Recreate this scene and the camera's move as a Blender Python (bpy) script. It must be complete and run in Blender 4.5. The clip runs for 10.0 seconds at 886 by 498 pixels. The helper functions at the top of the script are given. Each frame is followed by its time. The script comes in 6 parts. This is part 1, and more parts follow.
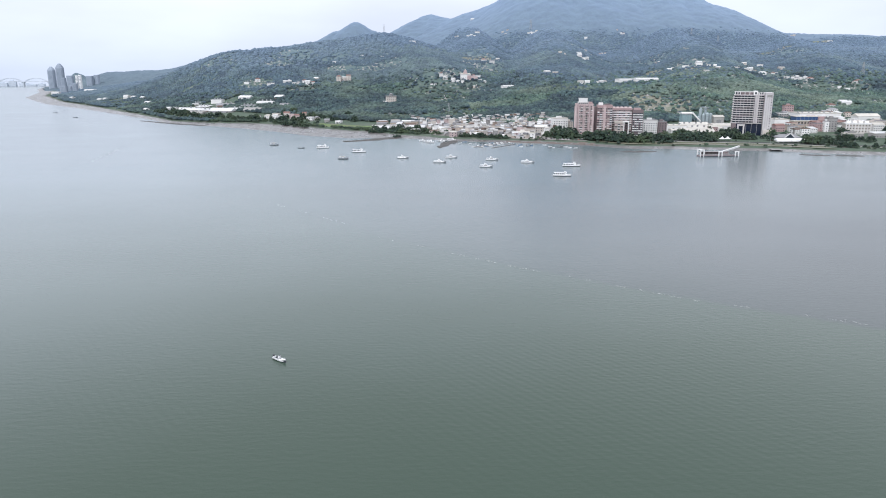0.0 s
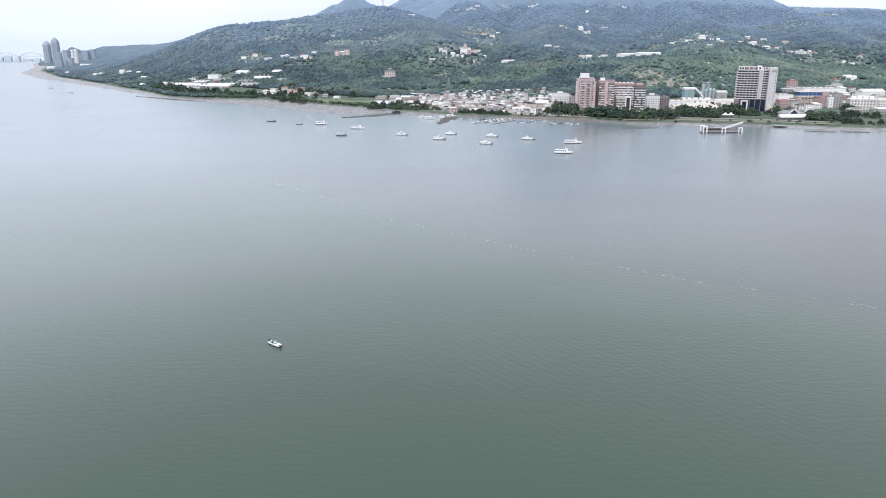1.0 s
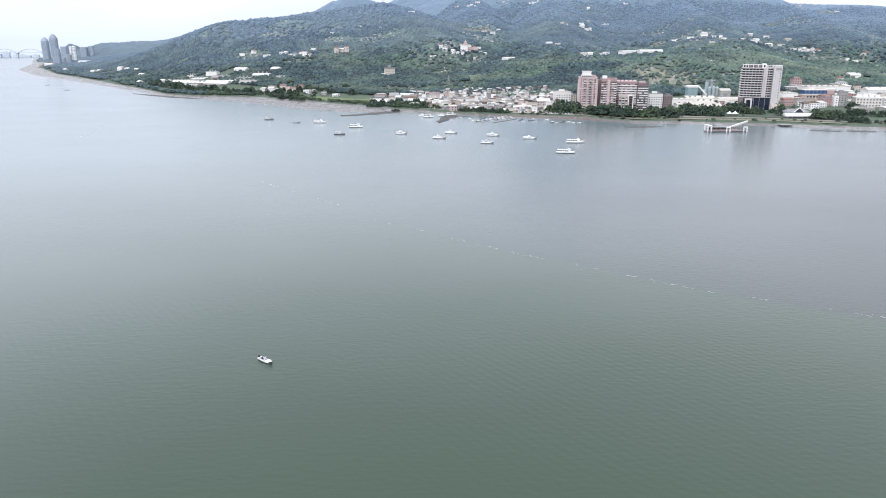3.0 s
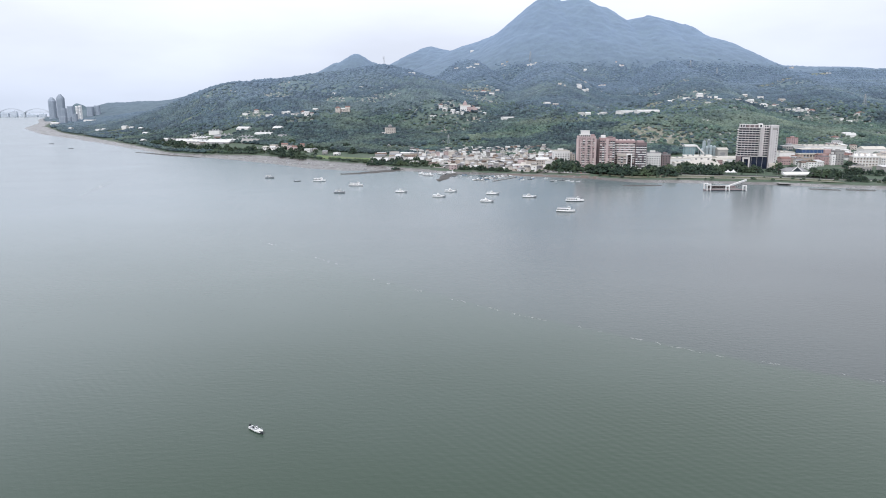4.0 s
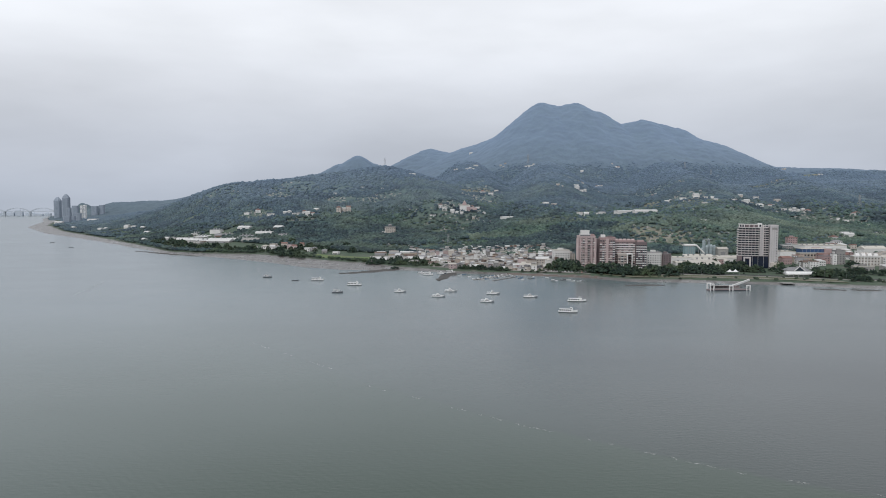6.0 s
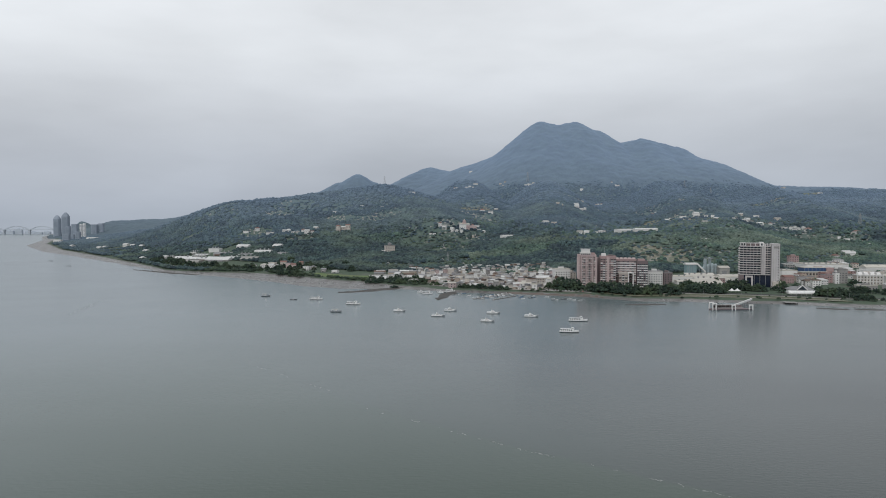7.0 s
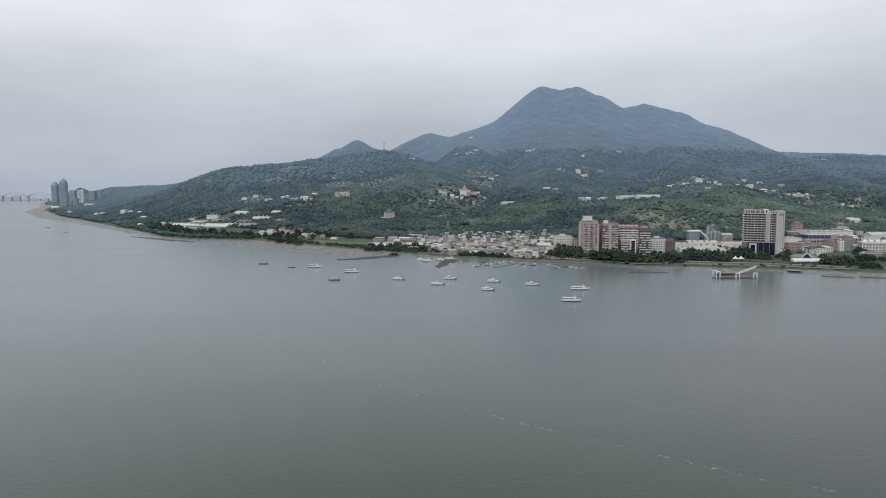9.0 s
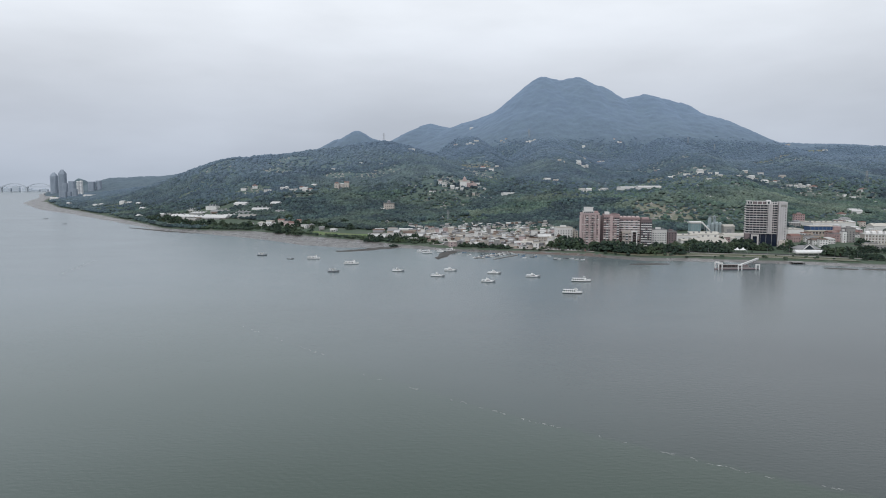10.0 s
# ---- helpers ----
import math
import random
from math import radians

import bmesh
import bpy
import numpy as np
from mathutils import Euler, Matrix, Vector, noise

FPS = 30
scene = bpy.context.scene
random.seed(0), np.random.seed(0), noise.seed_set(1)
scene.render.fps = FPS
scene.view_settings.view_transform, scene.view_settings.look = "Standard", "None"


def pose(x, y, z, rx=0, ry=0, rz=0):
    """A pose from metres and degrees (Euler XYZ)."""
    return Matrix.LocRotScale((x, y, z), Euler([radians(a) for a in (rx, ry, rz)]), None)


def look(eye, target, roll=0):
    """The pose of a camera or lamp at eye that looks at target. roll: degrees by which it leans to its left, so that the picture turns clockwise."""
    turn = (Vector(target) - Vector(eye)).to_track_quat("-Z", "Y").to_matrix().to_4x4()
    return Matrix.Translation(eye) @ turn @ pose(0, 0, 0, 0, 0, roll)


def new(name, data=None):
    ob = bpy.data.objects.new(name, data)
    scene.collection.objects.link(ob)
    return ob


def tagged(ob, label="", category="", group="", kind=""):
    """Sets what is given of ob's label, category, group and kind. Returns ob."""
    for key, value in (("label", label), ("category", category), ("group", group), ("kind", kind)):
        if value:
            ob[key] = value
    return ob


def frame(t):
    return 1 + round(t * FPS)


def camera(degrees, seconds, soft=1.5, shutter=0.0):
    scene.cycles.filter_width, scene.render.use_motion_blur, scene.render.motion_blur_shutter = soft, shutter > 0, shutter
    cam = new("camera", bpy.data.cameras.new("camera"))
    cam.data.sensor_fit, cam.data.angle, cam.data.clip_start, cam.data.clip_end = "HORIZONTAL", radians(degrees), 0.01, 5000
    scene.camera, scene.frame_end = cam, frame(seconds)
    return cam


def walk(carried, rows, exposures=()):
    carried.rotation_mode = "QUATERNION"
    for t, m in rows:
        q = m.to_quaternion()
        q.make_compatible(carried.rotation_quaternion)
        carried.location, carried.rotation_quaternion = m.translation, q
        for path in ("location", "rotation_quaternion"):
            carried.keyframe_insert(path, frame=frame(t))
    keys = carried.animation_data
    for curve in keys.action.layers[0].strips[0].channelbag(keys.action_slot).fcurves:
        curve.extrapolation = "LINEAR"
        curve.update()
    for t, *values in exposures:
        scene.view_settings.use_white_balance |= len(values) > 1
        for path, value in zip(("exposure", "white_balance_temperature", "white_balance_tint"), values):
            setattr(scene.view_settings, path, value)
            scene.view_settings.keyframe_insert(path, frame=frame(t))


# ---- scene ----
# ---- camera: a drone gliding over the river towards the far bank ----
cam = camera(64.12, 10.0, 1.0)
H0 = 94.0


def drone(t):
    s = t / 10
    return (1.15 * s + 0.15 * (s * s - s), 64.6 * s - 3.2 * (s * s - s), H0 + 2.14 * s - 2.67 * (s * s - s))


# seconds, yaw, pitch, roll
TURNS = [
    (0.0, -0.26, -14.09, -0.08), (0.5, -0.26, -14.70, -0.09), (1.0, -0.28, -16.04, -0.09), (1.5, -0.28, -17.58, -0.09),
    (2.0, -0.27, -18.35, -0.08), (2.5, -0.28, -17.80, -0.05), (2.7, -0.28, -17.27, -0.05), (3.25, -0.29, -15.25, -0.02), (3.8, -0.30, -12.74, 0.0), (4.0, -0.30, -11.71, 0.01), (4.5, -0.31, -9.27, 0.03),
    (5.0, -0.31, -6.96, 0.05), (5.5, -0.31, -5.13, 0.05), (6.0, -0.32, -3.79, 0.05), (6.2, -0.32, -3.38, 0.05), (6.6, -0.33, -2.66, 0.05), (6.97, -0.34, -2.30, 0.06), (7.3, -0.34, -2.42, 0.06), (7.5, -0.34, -2.65, 0.06),
    (8.0, -0.34, -3.49, 0.07), (8.5, -0.33, -4.33, 0.08), (9.0, -0.33, -5.01, 0.09), (9.5, -0.34, -5.45, 0.08),
    (10.0, -0.33, -5.74, 0.09)]


def drone_pose(t, yaw, pitch, roll):
    return Matrix.Translation(drone(t)) @ Euler((radians(90 + pitch), 0, radians(yaw))).to_matrix().to_4x4() @ pose(0, 0, 0, 0, 0, roll)


walk(cam, [(t, drone_pose(t, a, b, c)) for t, a, b, c in TURNS],
     [(0.0, 0.70, 6020, 12), (1.0, 0.85, 6030, 13), (2.6, 0.94, 6070, 13), (4.0, 0.62, 6140, 12), (5.0, 0.25, 6220, 11), (6.0, -0.04, 6280, 10), (7.5, -0.26, 6300, 8), (8.5, -0.23, 6300, 8), (10.0, -0.04, 6180, 9)])

# ---- world: bright overcast sky over one soft sun ----
SUN_AZ, SUN_EL = radians(205), radians(52)     # from behind the camera, a little to its left
world = bpy.data.worlds.new("overcast_sky")
scene.world = world
world.use_nodes = True
wn, wl = world.node_tree.nodes, world.node_tree.links
wn.clear()
w_out = wn.new("ShaderNodeOutputWorld")
w_bg = wn.new("ShaderNodeBackground")
w_sky = wn.new("ShaderNodeTexSky")
w_sky.sky_type, w_sky.sun_disc = "NISHITA", False
w_sky.sun_elevation, w_sky.sun_rotation = SUN_EL, SUN_AZ
w_sky.dust_density = 4.0
w_dim = wn.new("ShaderNodeVectorMath")
w_dim.operation = "SCALE"
w_dim.inputs[3].default_value = 0.10
wl.new(w_sky.outputs[0], w_dim.inputs[0])
w_co = wn.new("ShaderNodeTexCoord")
w_sep = wn.new("ShaderNodeSeparateXYZ")
wl.new(w_co.outputs["Generated"], w_sep.inputs[0])
w_ramp = wn.new("ShaderNodeValToRGB")
ramp = w_ramp.color_ramp
ramp.elements[0].position, ramp.elements[0].color = 0.0, (0.52, 0.564, 0.638, 1)
ramp.elements[1].position, ramp.elements[1].color = 1.0, (0.62, 0.625, 0.64, 1)
for p, c in ((0.03, (0.565, 0.602, 0.675, 1)), (0.08, (0.615, 0.64, 0.70, 1)), (0.14, (0.78, 0.792, 0.83, 1)), (0.22, (1.0, 1.005, 1.02, 1)), (0.30, (1.05, 1.05, 1.06, 1)), (0.45, (0.78, 0.785, 0.80, 1))):
    e = ramp.elements.new(p)
    e.color = c
wl.new(w_sep.outputs[2], w_ramp.inputs[0])
# broad, soft cloud undersides
w_map = wn.new("ShaderNodeMapping")
w_map.inputs["Scale"].default_value = (2.0, 2.0, 7.0)
wl.new(w_co.outputs["Generated"], w_map.inputs[0])
w_noise = wn.new("ShaderNodeTexNoise")
w_noise.inputs["Scale"].default_value, w_noise.inputs["Detail"].default_value = 1.3, 5.0
wl.new(w_map.outputs[0], w_noise.inputs[0])
w_rng = wn.new("ShaderNodeMapRange")
for k, v in ((1, 0.3), (2, 0.70), (3, 0.87), (4, 1.08)):
    w_rng.inputs[k].default_value = v
wl.new(w_noise.outputs[0], w_rng.inputs[0])
w_cl = wn.new("ShaderNodeVectorMath")
w_cl.operation = "SCALE"
wl.new(w_ramp.outputs[0], w_cl.inputs[0])
wl.new(w_rng.outputs[0], w_cl.inputs[3])
w_mix = wn.new("ShaderNodeMix")
w_mix.data_type = "RGBA"
w_mix.inputs[0].default_value = 0.88
wl.new(w_dim.outputs[0], w_mix.inputs[6])
wl.new(w_cl.outputs[0], w_mix.inputs[7])
wl.new(w_mix.outputs[2], w_bg.inputs[0])
wl.new(w_bg.outputs[0], w_out.inputs[0])

sun = new("sun", bpy.data.lights.new("sun", "SUN"))
sun.data.energy, sun.data.angle, sun.data.color = 1.45, radians(14), (1.0, 0.97, 0.93)
sun.matrix_world = look((-260, -500, 700), (0, 0, 0))

# ---- materials ----


def material(name, color, rough=0.8, metal=0.0, grain=1.0, stain=0.05, vary=0.25, dark=0.6, bump=0.0, spec=0.4,
             per_object=0.0, tints=()):
    """Two scales of noise over a base colour; grain and stain are noise scales per metre."""
    m = bpy.data.materials.new(name)
    m.use_nodes = True
    n, l = m.node_tree.nodes, m.node_tree.links
    b = n["Principled BSDF"]
    b.inputs["Roughness"].default_value, b.inputs["Metallic"].default_value = rough, metal
    b.inputs["Specular IOR Level"].default_value = spec
    geo = n.new("ShaderNodeNewGeometry")
    fine, broad = n.new("ShaderNodeTexNoise"), n.new("ShaderNodeTexNoise")
    fine.inputs["Scale"].default_value, fine.inputs["Detail"].default_value = grain, 4
    broad.inputs["Scale"].default_value, broad.inputs["Detail"].default_value = stain, 5
    l.new(geo.outputs["Position"], fine.inputs[0])
    l.new(geo.outputs["Position"], broad.inputs[0])
    c = Vector(color)
    mix = n.new("ShaderNodeMix")
    mix.data_type = "RGBA"
    mix.inputs[6].default_value = (*(c * (1 - vary * dark)), 1)
    mix.inputs[7].default_value = (*(c * (1 + vary * 0.5)), 1)
    l.new(fine.outputs[0], mix.inputs[0])
    last = mix.outputs[2]
    for k, tint in enumerate(tints):
        ramp_n = n.new("ShaderNodeMapRange")
        ramp_n.inputs[1].default_value, ramp_n.inputs[2].default_value = 0.47 + 0.05 * k, 0.62 + 0.04 * k
        if k == 0:
            l.new(broad.outputs[0], ramp_n.inputs[0])
        else:
            extra = n.new("ShaderNodeTexNoise")
            extra.inputs["Scale"].default_value, extra.inputs["Detail"].default_value = stain * (1.7 + k), 4
            l.new(geo.outputs["Position"], extra.inputs[0])
            l.new(extra.outputs[0], ramp_n.inputs[0])
        mt = n.new("ShaderNodeMix")
        mt.data_type = "RGBA"
        mt.inputs[7].default_value = (*tint, 1)
        l.new(ramp_n.outputs[0], mt.inputs[0])
        l.new(last, mt.inputs[6])
        last = mt.outputs[2]
    if not tints:
        md = n.new("ShaderNodeMix")
        md.data_type, md.blend_type = "RGBA", "MULTIPLY"
        md.inputs[0].default_value = vary
        l.new(last, md.inputs[6])
        l.new(broad.outputs[0], md.inputs[7])
        last = md.outputs[2]
    if per_object:
        info = n.new("ShaderNodeObjectInfo")
        hsv = n.new("ShaderNodeHueSaturation")
        r = n.new("ShaderNodeMapRange")
        r.inputs[3].default_value, r.inputs[4].default_value = 1 - per_object, 1 + per_object * 0.4
        l.new(info.outputs["Random"], r.inputs[0])
        l.new(r.outputs[0], hsv.inputs["Value"])
        l.new(last, hsv.inputs["Color"])
        last = hsv.outputs[0]
    l.new(last, b.inputs["Base Color"])
    if bump:
        bp = n.new("ShaderNodeBump")
        bp.inputs["Strength"].default_value, bp.inputs["Distance"].default_value = min(1, bump), bump
        l.new(fine.outputs[0], bp.inputs["Height"])
        l.new(bp.outputs[0], b.inputs["Normal"])
    return m


def leaf_material(name, light, dark_c, patch, grain, stand, rough=0.75, haze_sheen=(0.03, 0.1), mottle=(0.45, 1.3), relief=0.3, stands=(0.55, 1.28)):
    """Foliage: every clump its own shade, leaf-scale mottling, and broad stands of another green."""
    m = bpy.data.materials.new(name)
    m.use_nodes = True
    n, l = m.node_tree.nodes, m.node_tree.links
    b = n["Principled BSDF"]
    b.inputs["Roughness"].default_value = rough
    b.inputs["Specular IOR Level"].default_value = 0.25
    # bluish sheen that paints distance haze over the leaves, stronger with height
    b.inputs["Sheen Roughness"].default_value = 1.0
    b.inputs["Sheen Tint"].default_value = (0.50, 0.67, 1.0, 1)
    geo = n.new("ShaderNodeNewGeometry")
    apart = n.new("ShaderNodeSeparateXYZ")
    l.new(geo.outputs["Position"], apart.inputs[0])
    haze_by_height = n.new("ShaderNodeMapRange")
    for k, v in ((1, 10.0), (2, 400.0), (3, haze_sheen[0]), (4, haze_sheen[1])):
        haze_by_height.inputs[k].default_value = v
    l.new(apart.outputs[2], haze_by_height.inputs[0])
    l.new(haze_by_height.outputs[0], b.inputs["Sheen Weight"])
    mix = n.new("ShaderNodeMix")
    mix.data_type = "RGBA"
    mix.inputs[6].default_value, mix.inputs[7].default_value = (*dark_c, 1), (*light, 1)
    l.new(geo.outputs["Random Per Island"], mix.inputs[0])
    broad = n.new("ShaderNodeTexNoise")
    broad.inputs["Scale"].default_value, broad.inputs["Detail"].default_value = stand, 5
    l.new(geo.outputs["Position"], broad.inputs[0])
    r = n.new("ShaderNodeMapRange")
    r.inputs[1].default_value, r.inputs[2].default_value = 0.48, 0.66
    l.new(broad.outputs[0], r.inputs[0])
    m2 = n.new("ShaderNodeMix")
    m2.data_type = "RGBA"
    m2.inputs[7].default_value = (*patch, 1)
    l.new(r.outputs[0], m2.inputs[0])
    l.new(mix.outputs[2], m2.inputs[6])
    fine = n.new("ShaderNodeTexNoise")
    fine.inputs["Scale"].default_value, fine.inputs["Detail"].default_value = grain, 3
    l.new(geo.outputs["Position"], fine.inputs[0])
    r2 = n.new("ShaderNodeMapRange")
    r2.inputs[1].default_value, r2.inputs[2].default_value = 0.3, 0.7
    r2.inputs[3].default_value, r2.inputs[4].default_value = mottle
    l.new(fine.outputs[0], r2.inputs[0])
    sc = n.new("ShaderNodeVectorMath")
    sc.operation = "SCALE"
    # older and younger stands, some tens of metres across
    older = n.new("ShaderNodeTexNoise")
    older.inputs["Scale"].default_value, older.inputs["Detail"].default_value = 0.022, 4
    l.new(geo.outputs["Position"], older.inputs[0])
    r3 = n.new("ShaderNodeMapRange")
    r3.inputs[1].default_value, r3.inputs[2].default_value = 0.36, 0.64
    r3.inputs[3].default_value, r3.inputs[4].default_value = stands
    l.new(older.outputs[0], r3.inputs[0])
    sc2 = n.new("ShaderNodeVectorMath")
    sc2.operation = "SCALE"
    l.new(m2.outputs[2], sc2.inputs[0])
    l.new(r3.outputs[0], sc2.inputs[3])
    l.new(sc2.outputs[0], sc.inputs[0])
    l.new(r2.outputs[0], sc.inputs[3])
    l.new(sc.outputs[0], b.inputs["Base Color"])
    bp = n.new("ShaderNodeBump")
    bp.inputs["Strength"].default_value, bp.inputs["Distance"].default_value = 0.8, relief / grain
    l.new(fine.outputs[0], bp.inputs["Height"])
    l.new(bp.outputs[0], b.inputs["Normal"])
    return m


def water_material():
    m = bpy.data.materials.new("silty_river_water")
    m.use_nodes = True
    n, l = m.node_tree.nodes, m.node_tree.links
    b = n["Principled BSDF"]
    b.inputs["IOR"].default_value = 1.33
    b.inputs["Specular IOR Level"].default_value = 0.43
    geo = n.new("ShaderNodeNewGeometry")
    # silt: greener downstream of the current seam, browner on its other side
    big = n.new("ShaderNodeTexNoise")
    big.inputs["Scale"].default_value, big.inputs["Detail"].default_value = 0.004, 4
    l.new(geo.outputs["Position"], big.inputs[0])
    mix = n.new("ShaderNodeMix")
    mix.data_type = "RGBA"
    mix.inputs[6].default_value, mix.inputs[7].default_value = (0.042, 0.066, 0.047, 1), (0.041, 0.052, 0.052, 1)
    sep = n.new("ShaderNodeSeparateXYZ")
    l.new(geo.outputs["Position"], sep.inputs[0])

    def arith(op, u, v, w=None):
        t = n.new("ShaderNodeMath")
        t.operation = op
        for k, q in enumerate((u, v, w)):
            if isinstance(q, (int, float)):
                t.inputs[k].default_value = q
            elif q is not None:
                l.new(q, t.inputs[k])
        return t.outputs[0]

    # metres beyond the seam, which bends from the far left towards the near right
    bend = arith("MULTIPLY_ADD", sep.outputs[0], 0.0012, -0.95)
    seam = arith("MULTIPLY_ADD", bend, sep.outputs[0], 373.0)
    past = arith("SUBTRACT", sep.outputs[1], seam)
    edge = n.new("ShaderNodeTexNoise")
    edge.inputs["Scale"].default_value, edge.inputs["Detail"].default_value = 0.06, 3
    l.new(geo.outputs["Position"], edge.inputs[0])
    past = arith("MULTIPLY_ADD", edge.outputs[0], 8.0, past)
    r = n.new("ShaderNodeMapRange")
    r.inputs[1].default_value, r.inputs[2].default_value = 2.0, 8.0
    l.new(past, r.inputs[0])
    slow = n.new("ShaderNodeMapRange")
    slow.inputs[1].default_value, slow.inputs[2].default_value = -30.0, 190.0
    l.new(past, slow.inputs[0])
    crisp = n.new("ShaderNodeMapRange")
    crisp.inputs[1].default_value, crisp.inputs[2].default_value = -110.0, 150.0
    crisp.inputs[3].default_value, crisp.inputs[4].default_value = 0.06, 0.8
    l.new(sep.outputs[0], crisp.inputs[0])
    step = arith("SUBTRACT", r.outputs[0], slow.outputs[0])
    l.new(arith("MULTIPLY_ADD", step, crisp.outputs[0], slow.outputs[0]), mix.inputs[0])
    ripple_by_distance = n.new("ShaderNodeMapRange")     # ripple height by distance, tuned to the camera's view
    ripple_by_distance.inputs[1].default_value, ripple_by_distance.inputs[2].default_value = 120.0, 620.0
    ripple_by_distance.inputs[3].default_value, ripple_by_distance.inputs[4].default_value = 0.66, 0.72
    l.new(sep.outputs[1], ripple_by_distance.inputs[0])
    calm = ripple_by_distance.outputs[0]
    # paler towards the far bank: bright sky reflection put into the base colour
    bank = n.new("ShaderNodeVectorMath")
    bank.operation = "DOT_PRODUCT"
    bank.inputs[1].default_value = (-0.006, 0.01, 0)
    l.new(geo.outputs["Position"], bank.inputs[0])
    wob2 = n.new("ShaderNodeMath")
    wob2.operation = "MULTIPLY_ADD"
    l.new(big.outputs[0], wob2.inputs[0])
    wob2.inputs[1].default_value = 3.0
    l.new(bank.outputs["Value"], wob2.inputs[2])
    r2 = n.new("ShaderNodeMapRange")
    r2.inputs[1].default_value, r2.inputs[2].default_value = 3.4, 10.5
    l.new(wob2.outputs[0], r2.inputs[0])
    far_sheen = n.new("ShaderNodeMix")
    far_sheen.data_type = "RGBA"
    far_sheen.inputs[7].default_value = (0.155, 0.195, 0.21, 1)
    l.new(r2.outputs[0], far_sheen.inputs[0])
    l.new(mix.outputs[2], far_sheen.inputs[6])
    l.new(far_sheen.outputs[2], b.inputs["Base Color"])
    # streaks of calmer and rougher water
    mp = n.new("ShaderNodeMapping")
    mp.inputs["Scale"].default_value = (0.006, 0.012, 0.01)
    mp.inputs["Rotation"].default_value = (0, 0, radians(-24))
    l.new(geo.outputs["Position"], mp.inputs[0])
    streak = n.new("ShaderNodeTexNoise")
    streak.inputs["Scale"].default_value, streak.inputs["Detail"].default_value = 1.0, 4
    l.new(mp.outputs[0], streak.inputs[0])
    rr = n.new("ShaderNodeMapRange")
    rr.inputs[1].default_value, rr.inputs[2].default_value = 0.3, 0.7
    rr.inputs[3].default_value, rr.inputs[4].default_value = 0.19, 0.22
    l.new(streak.outputs[0], rr.inputs[0])
    l.new(rr.outputs[0], b.inputs["Roughness"])
    # wind ripples, two sizes, crests across the breeze
    mp2 = n.new("ShaderNodeMapping")
    mp2.inputs["Rotation"].default_value = (0, 0, radians(-9))
    mp2.inputs["Scale"].default_value = (0.26, 0.62, 1)
    l.new(geo.outputs["Position"], mp2.inputs[0])
    rip = n.new("ShaderNodeTexNoise")
    rip.inputs["Scale"].default_value, rip.inputs["Detail"].default_value = 1.0, 3
    l.new(mp2.outputs[0], rip.inputs[0])
    swell = n.new("ShaderNodeTexWave")
    swell.bands_direction = "X"
    swell.inputs["Scale"].default_value, swell.inputs["Distortion"].default_value = 0.112, 2.5
    swell.inputs["Detail"].default_value, swell.inputs["Detail Scale"].default_value = 2.0, 0.25
    mp3 = n.new("ShaderNodeMapping")
    mp3.inputs["Rotation"].default_value = (0, 0, radians(-38))
    l.new(geo.outputs["Position"], mp3.inputs[0])
    l.new(mp3.outputs[0], swell.inputs[0])
    patch = n.new("ShaderNodeMapRange")
    patch.inputs[1].default_value, patch.inputs[2].default_value = 0.5, 0.68
    gust = n.new("ShaderNodeTexNoise")
    gust.inputs["Scale"].default_value, gust.inputs["Detail"].default_value = 0.014, 2
    l.new(geo.outputs["Position"], gust.inputs[0])
    l.new(gust.outputs[0], patch.inputs[0])
    sw = n.new("ShaderNodeMath")
    sw.operation = "MULTIPLY"
    l.new(swell.outputs["Fac"], sw.inputs[0])
    # an old wash still crossing the middle of the river
    reach = n.new("ShaderNodeVectorMath")
    reach.operation = "DISTANCE"
    reach.inputs[1].default_value = (0.46, 2.45, 0.0)
    wide = n.new("ShaderNodeVectorMath")
    wide.operation = "MULTIPLY"
    wide.inputs[1].default_value = (0.0125, 0.0125, 0.0)
    l.new(geo.outputs["Position"], wide.inputs[0])
    l.new(wide.outputs[0], reach.inputs[0])
    wash = n.new("ShaderNodeMapRange")
    wash.inputs[1].default_value, wash.inputs[2].default_value = 1.0, 0.35
    l.new(reach.outputs["Value"], wash.inputs[0])
    l.new(arith("MULTIPLY_ADD", patch.outputs[0], 0.55, wash.outputs[0]), sw.inputs[1])
    sw2 = n.new("ShaderNodeMath")
    sw2.operation = "MULTIPLY_ADD"
    l.new(sw.outputs[0], sw2.inputs[0])
    sw2.inputs[1].default_value = 0.24
    l.new(rip.outputs[0], sw2.inputs[2])
    bp = n.new("ShaderNodeBump")
    bp.inputs["Strength"].default_value, bp.inputs["Distance"].default_value = 0.6, 0.17
    l.new(arith("MULTIPLY", sw2.outputs[0], calm), bp.inputs["Height"])
    l.new(bp.outputs[0], b.inputs["Normal"])
    return m


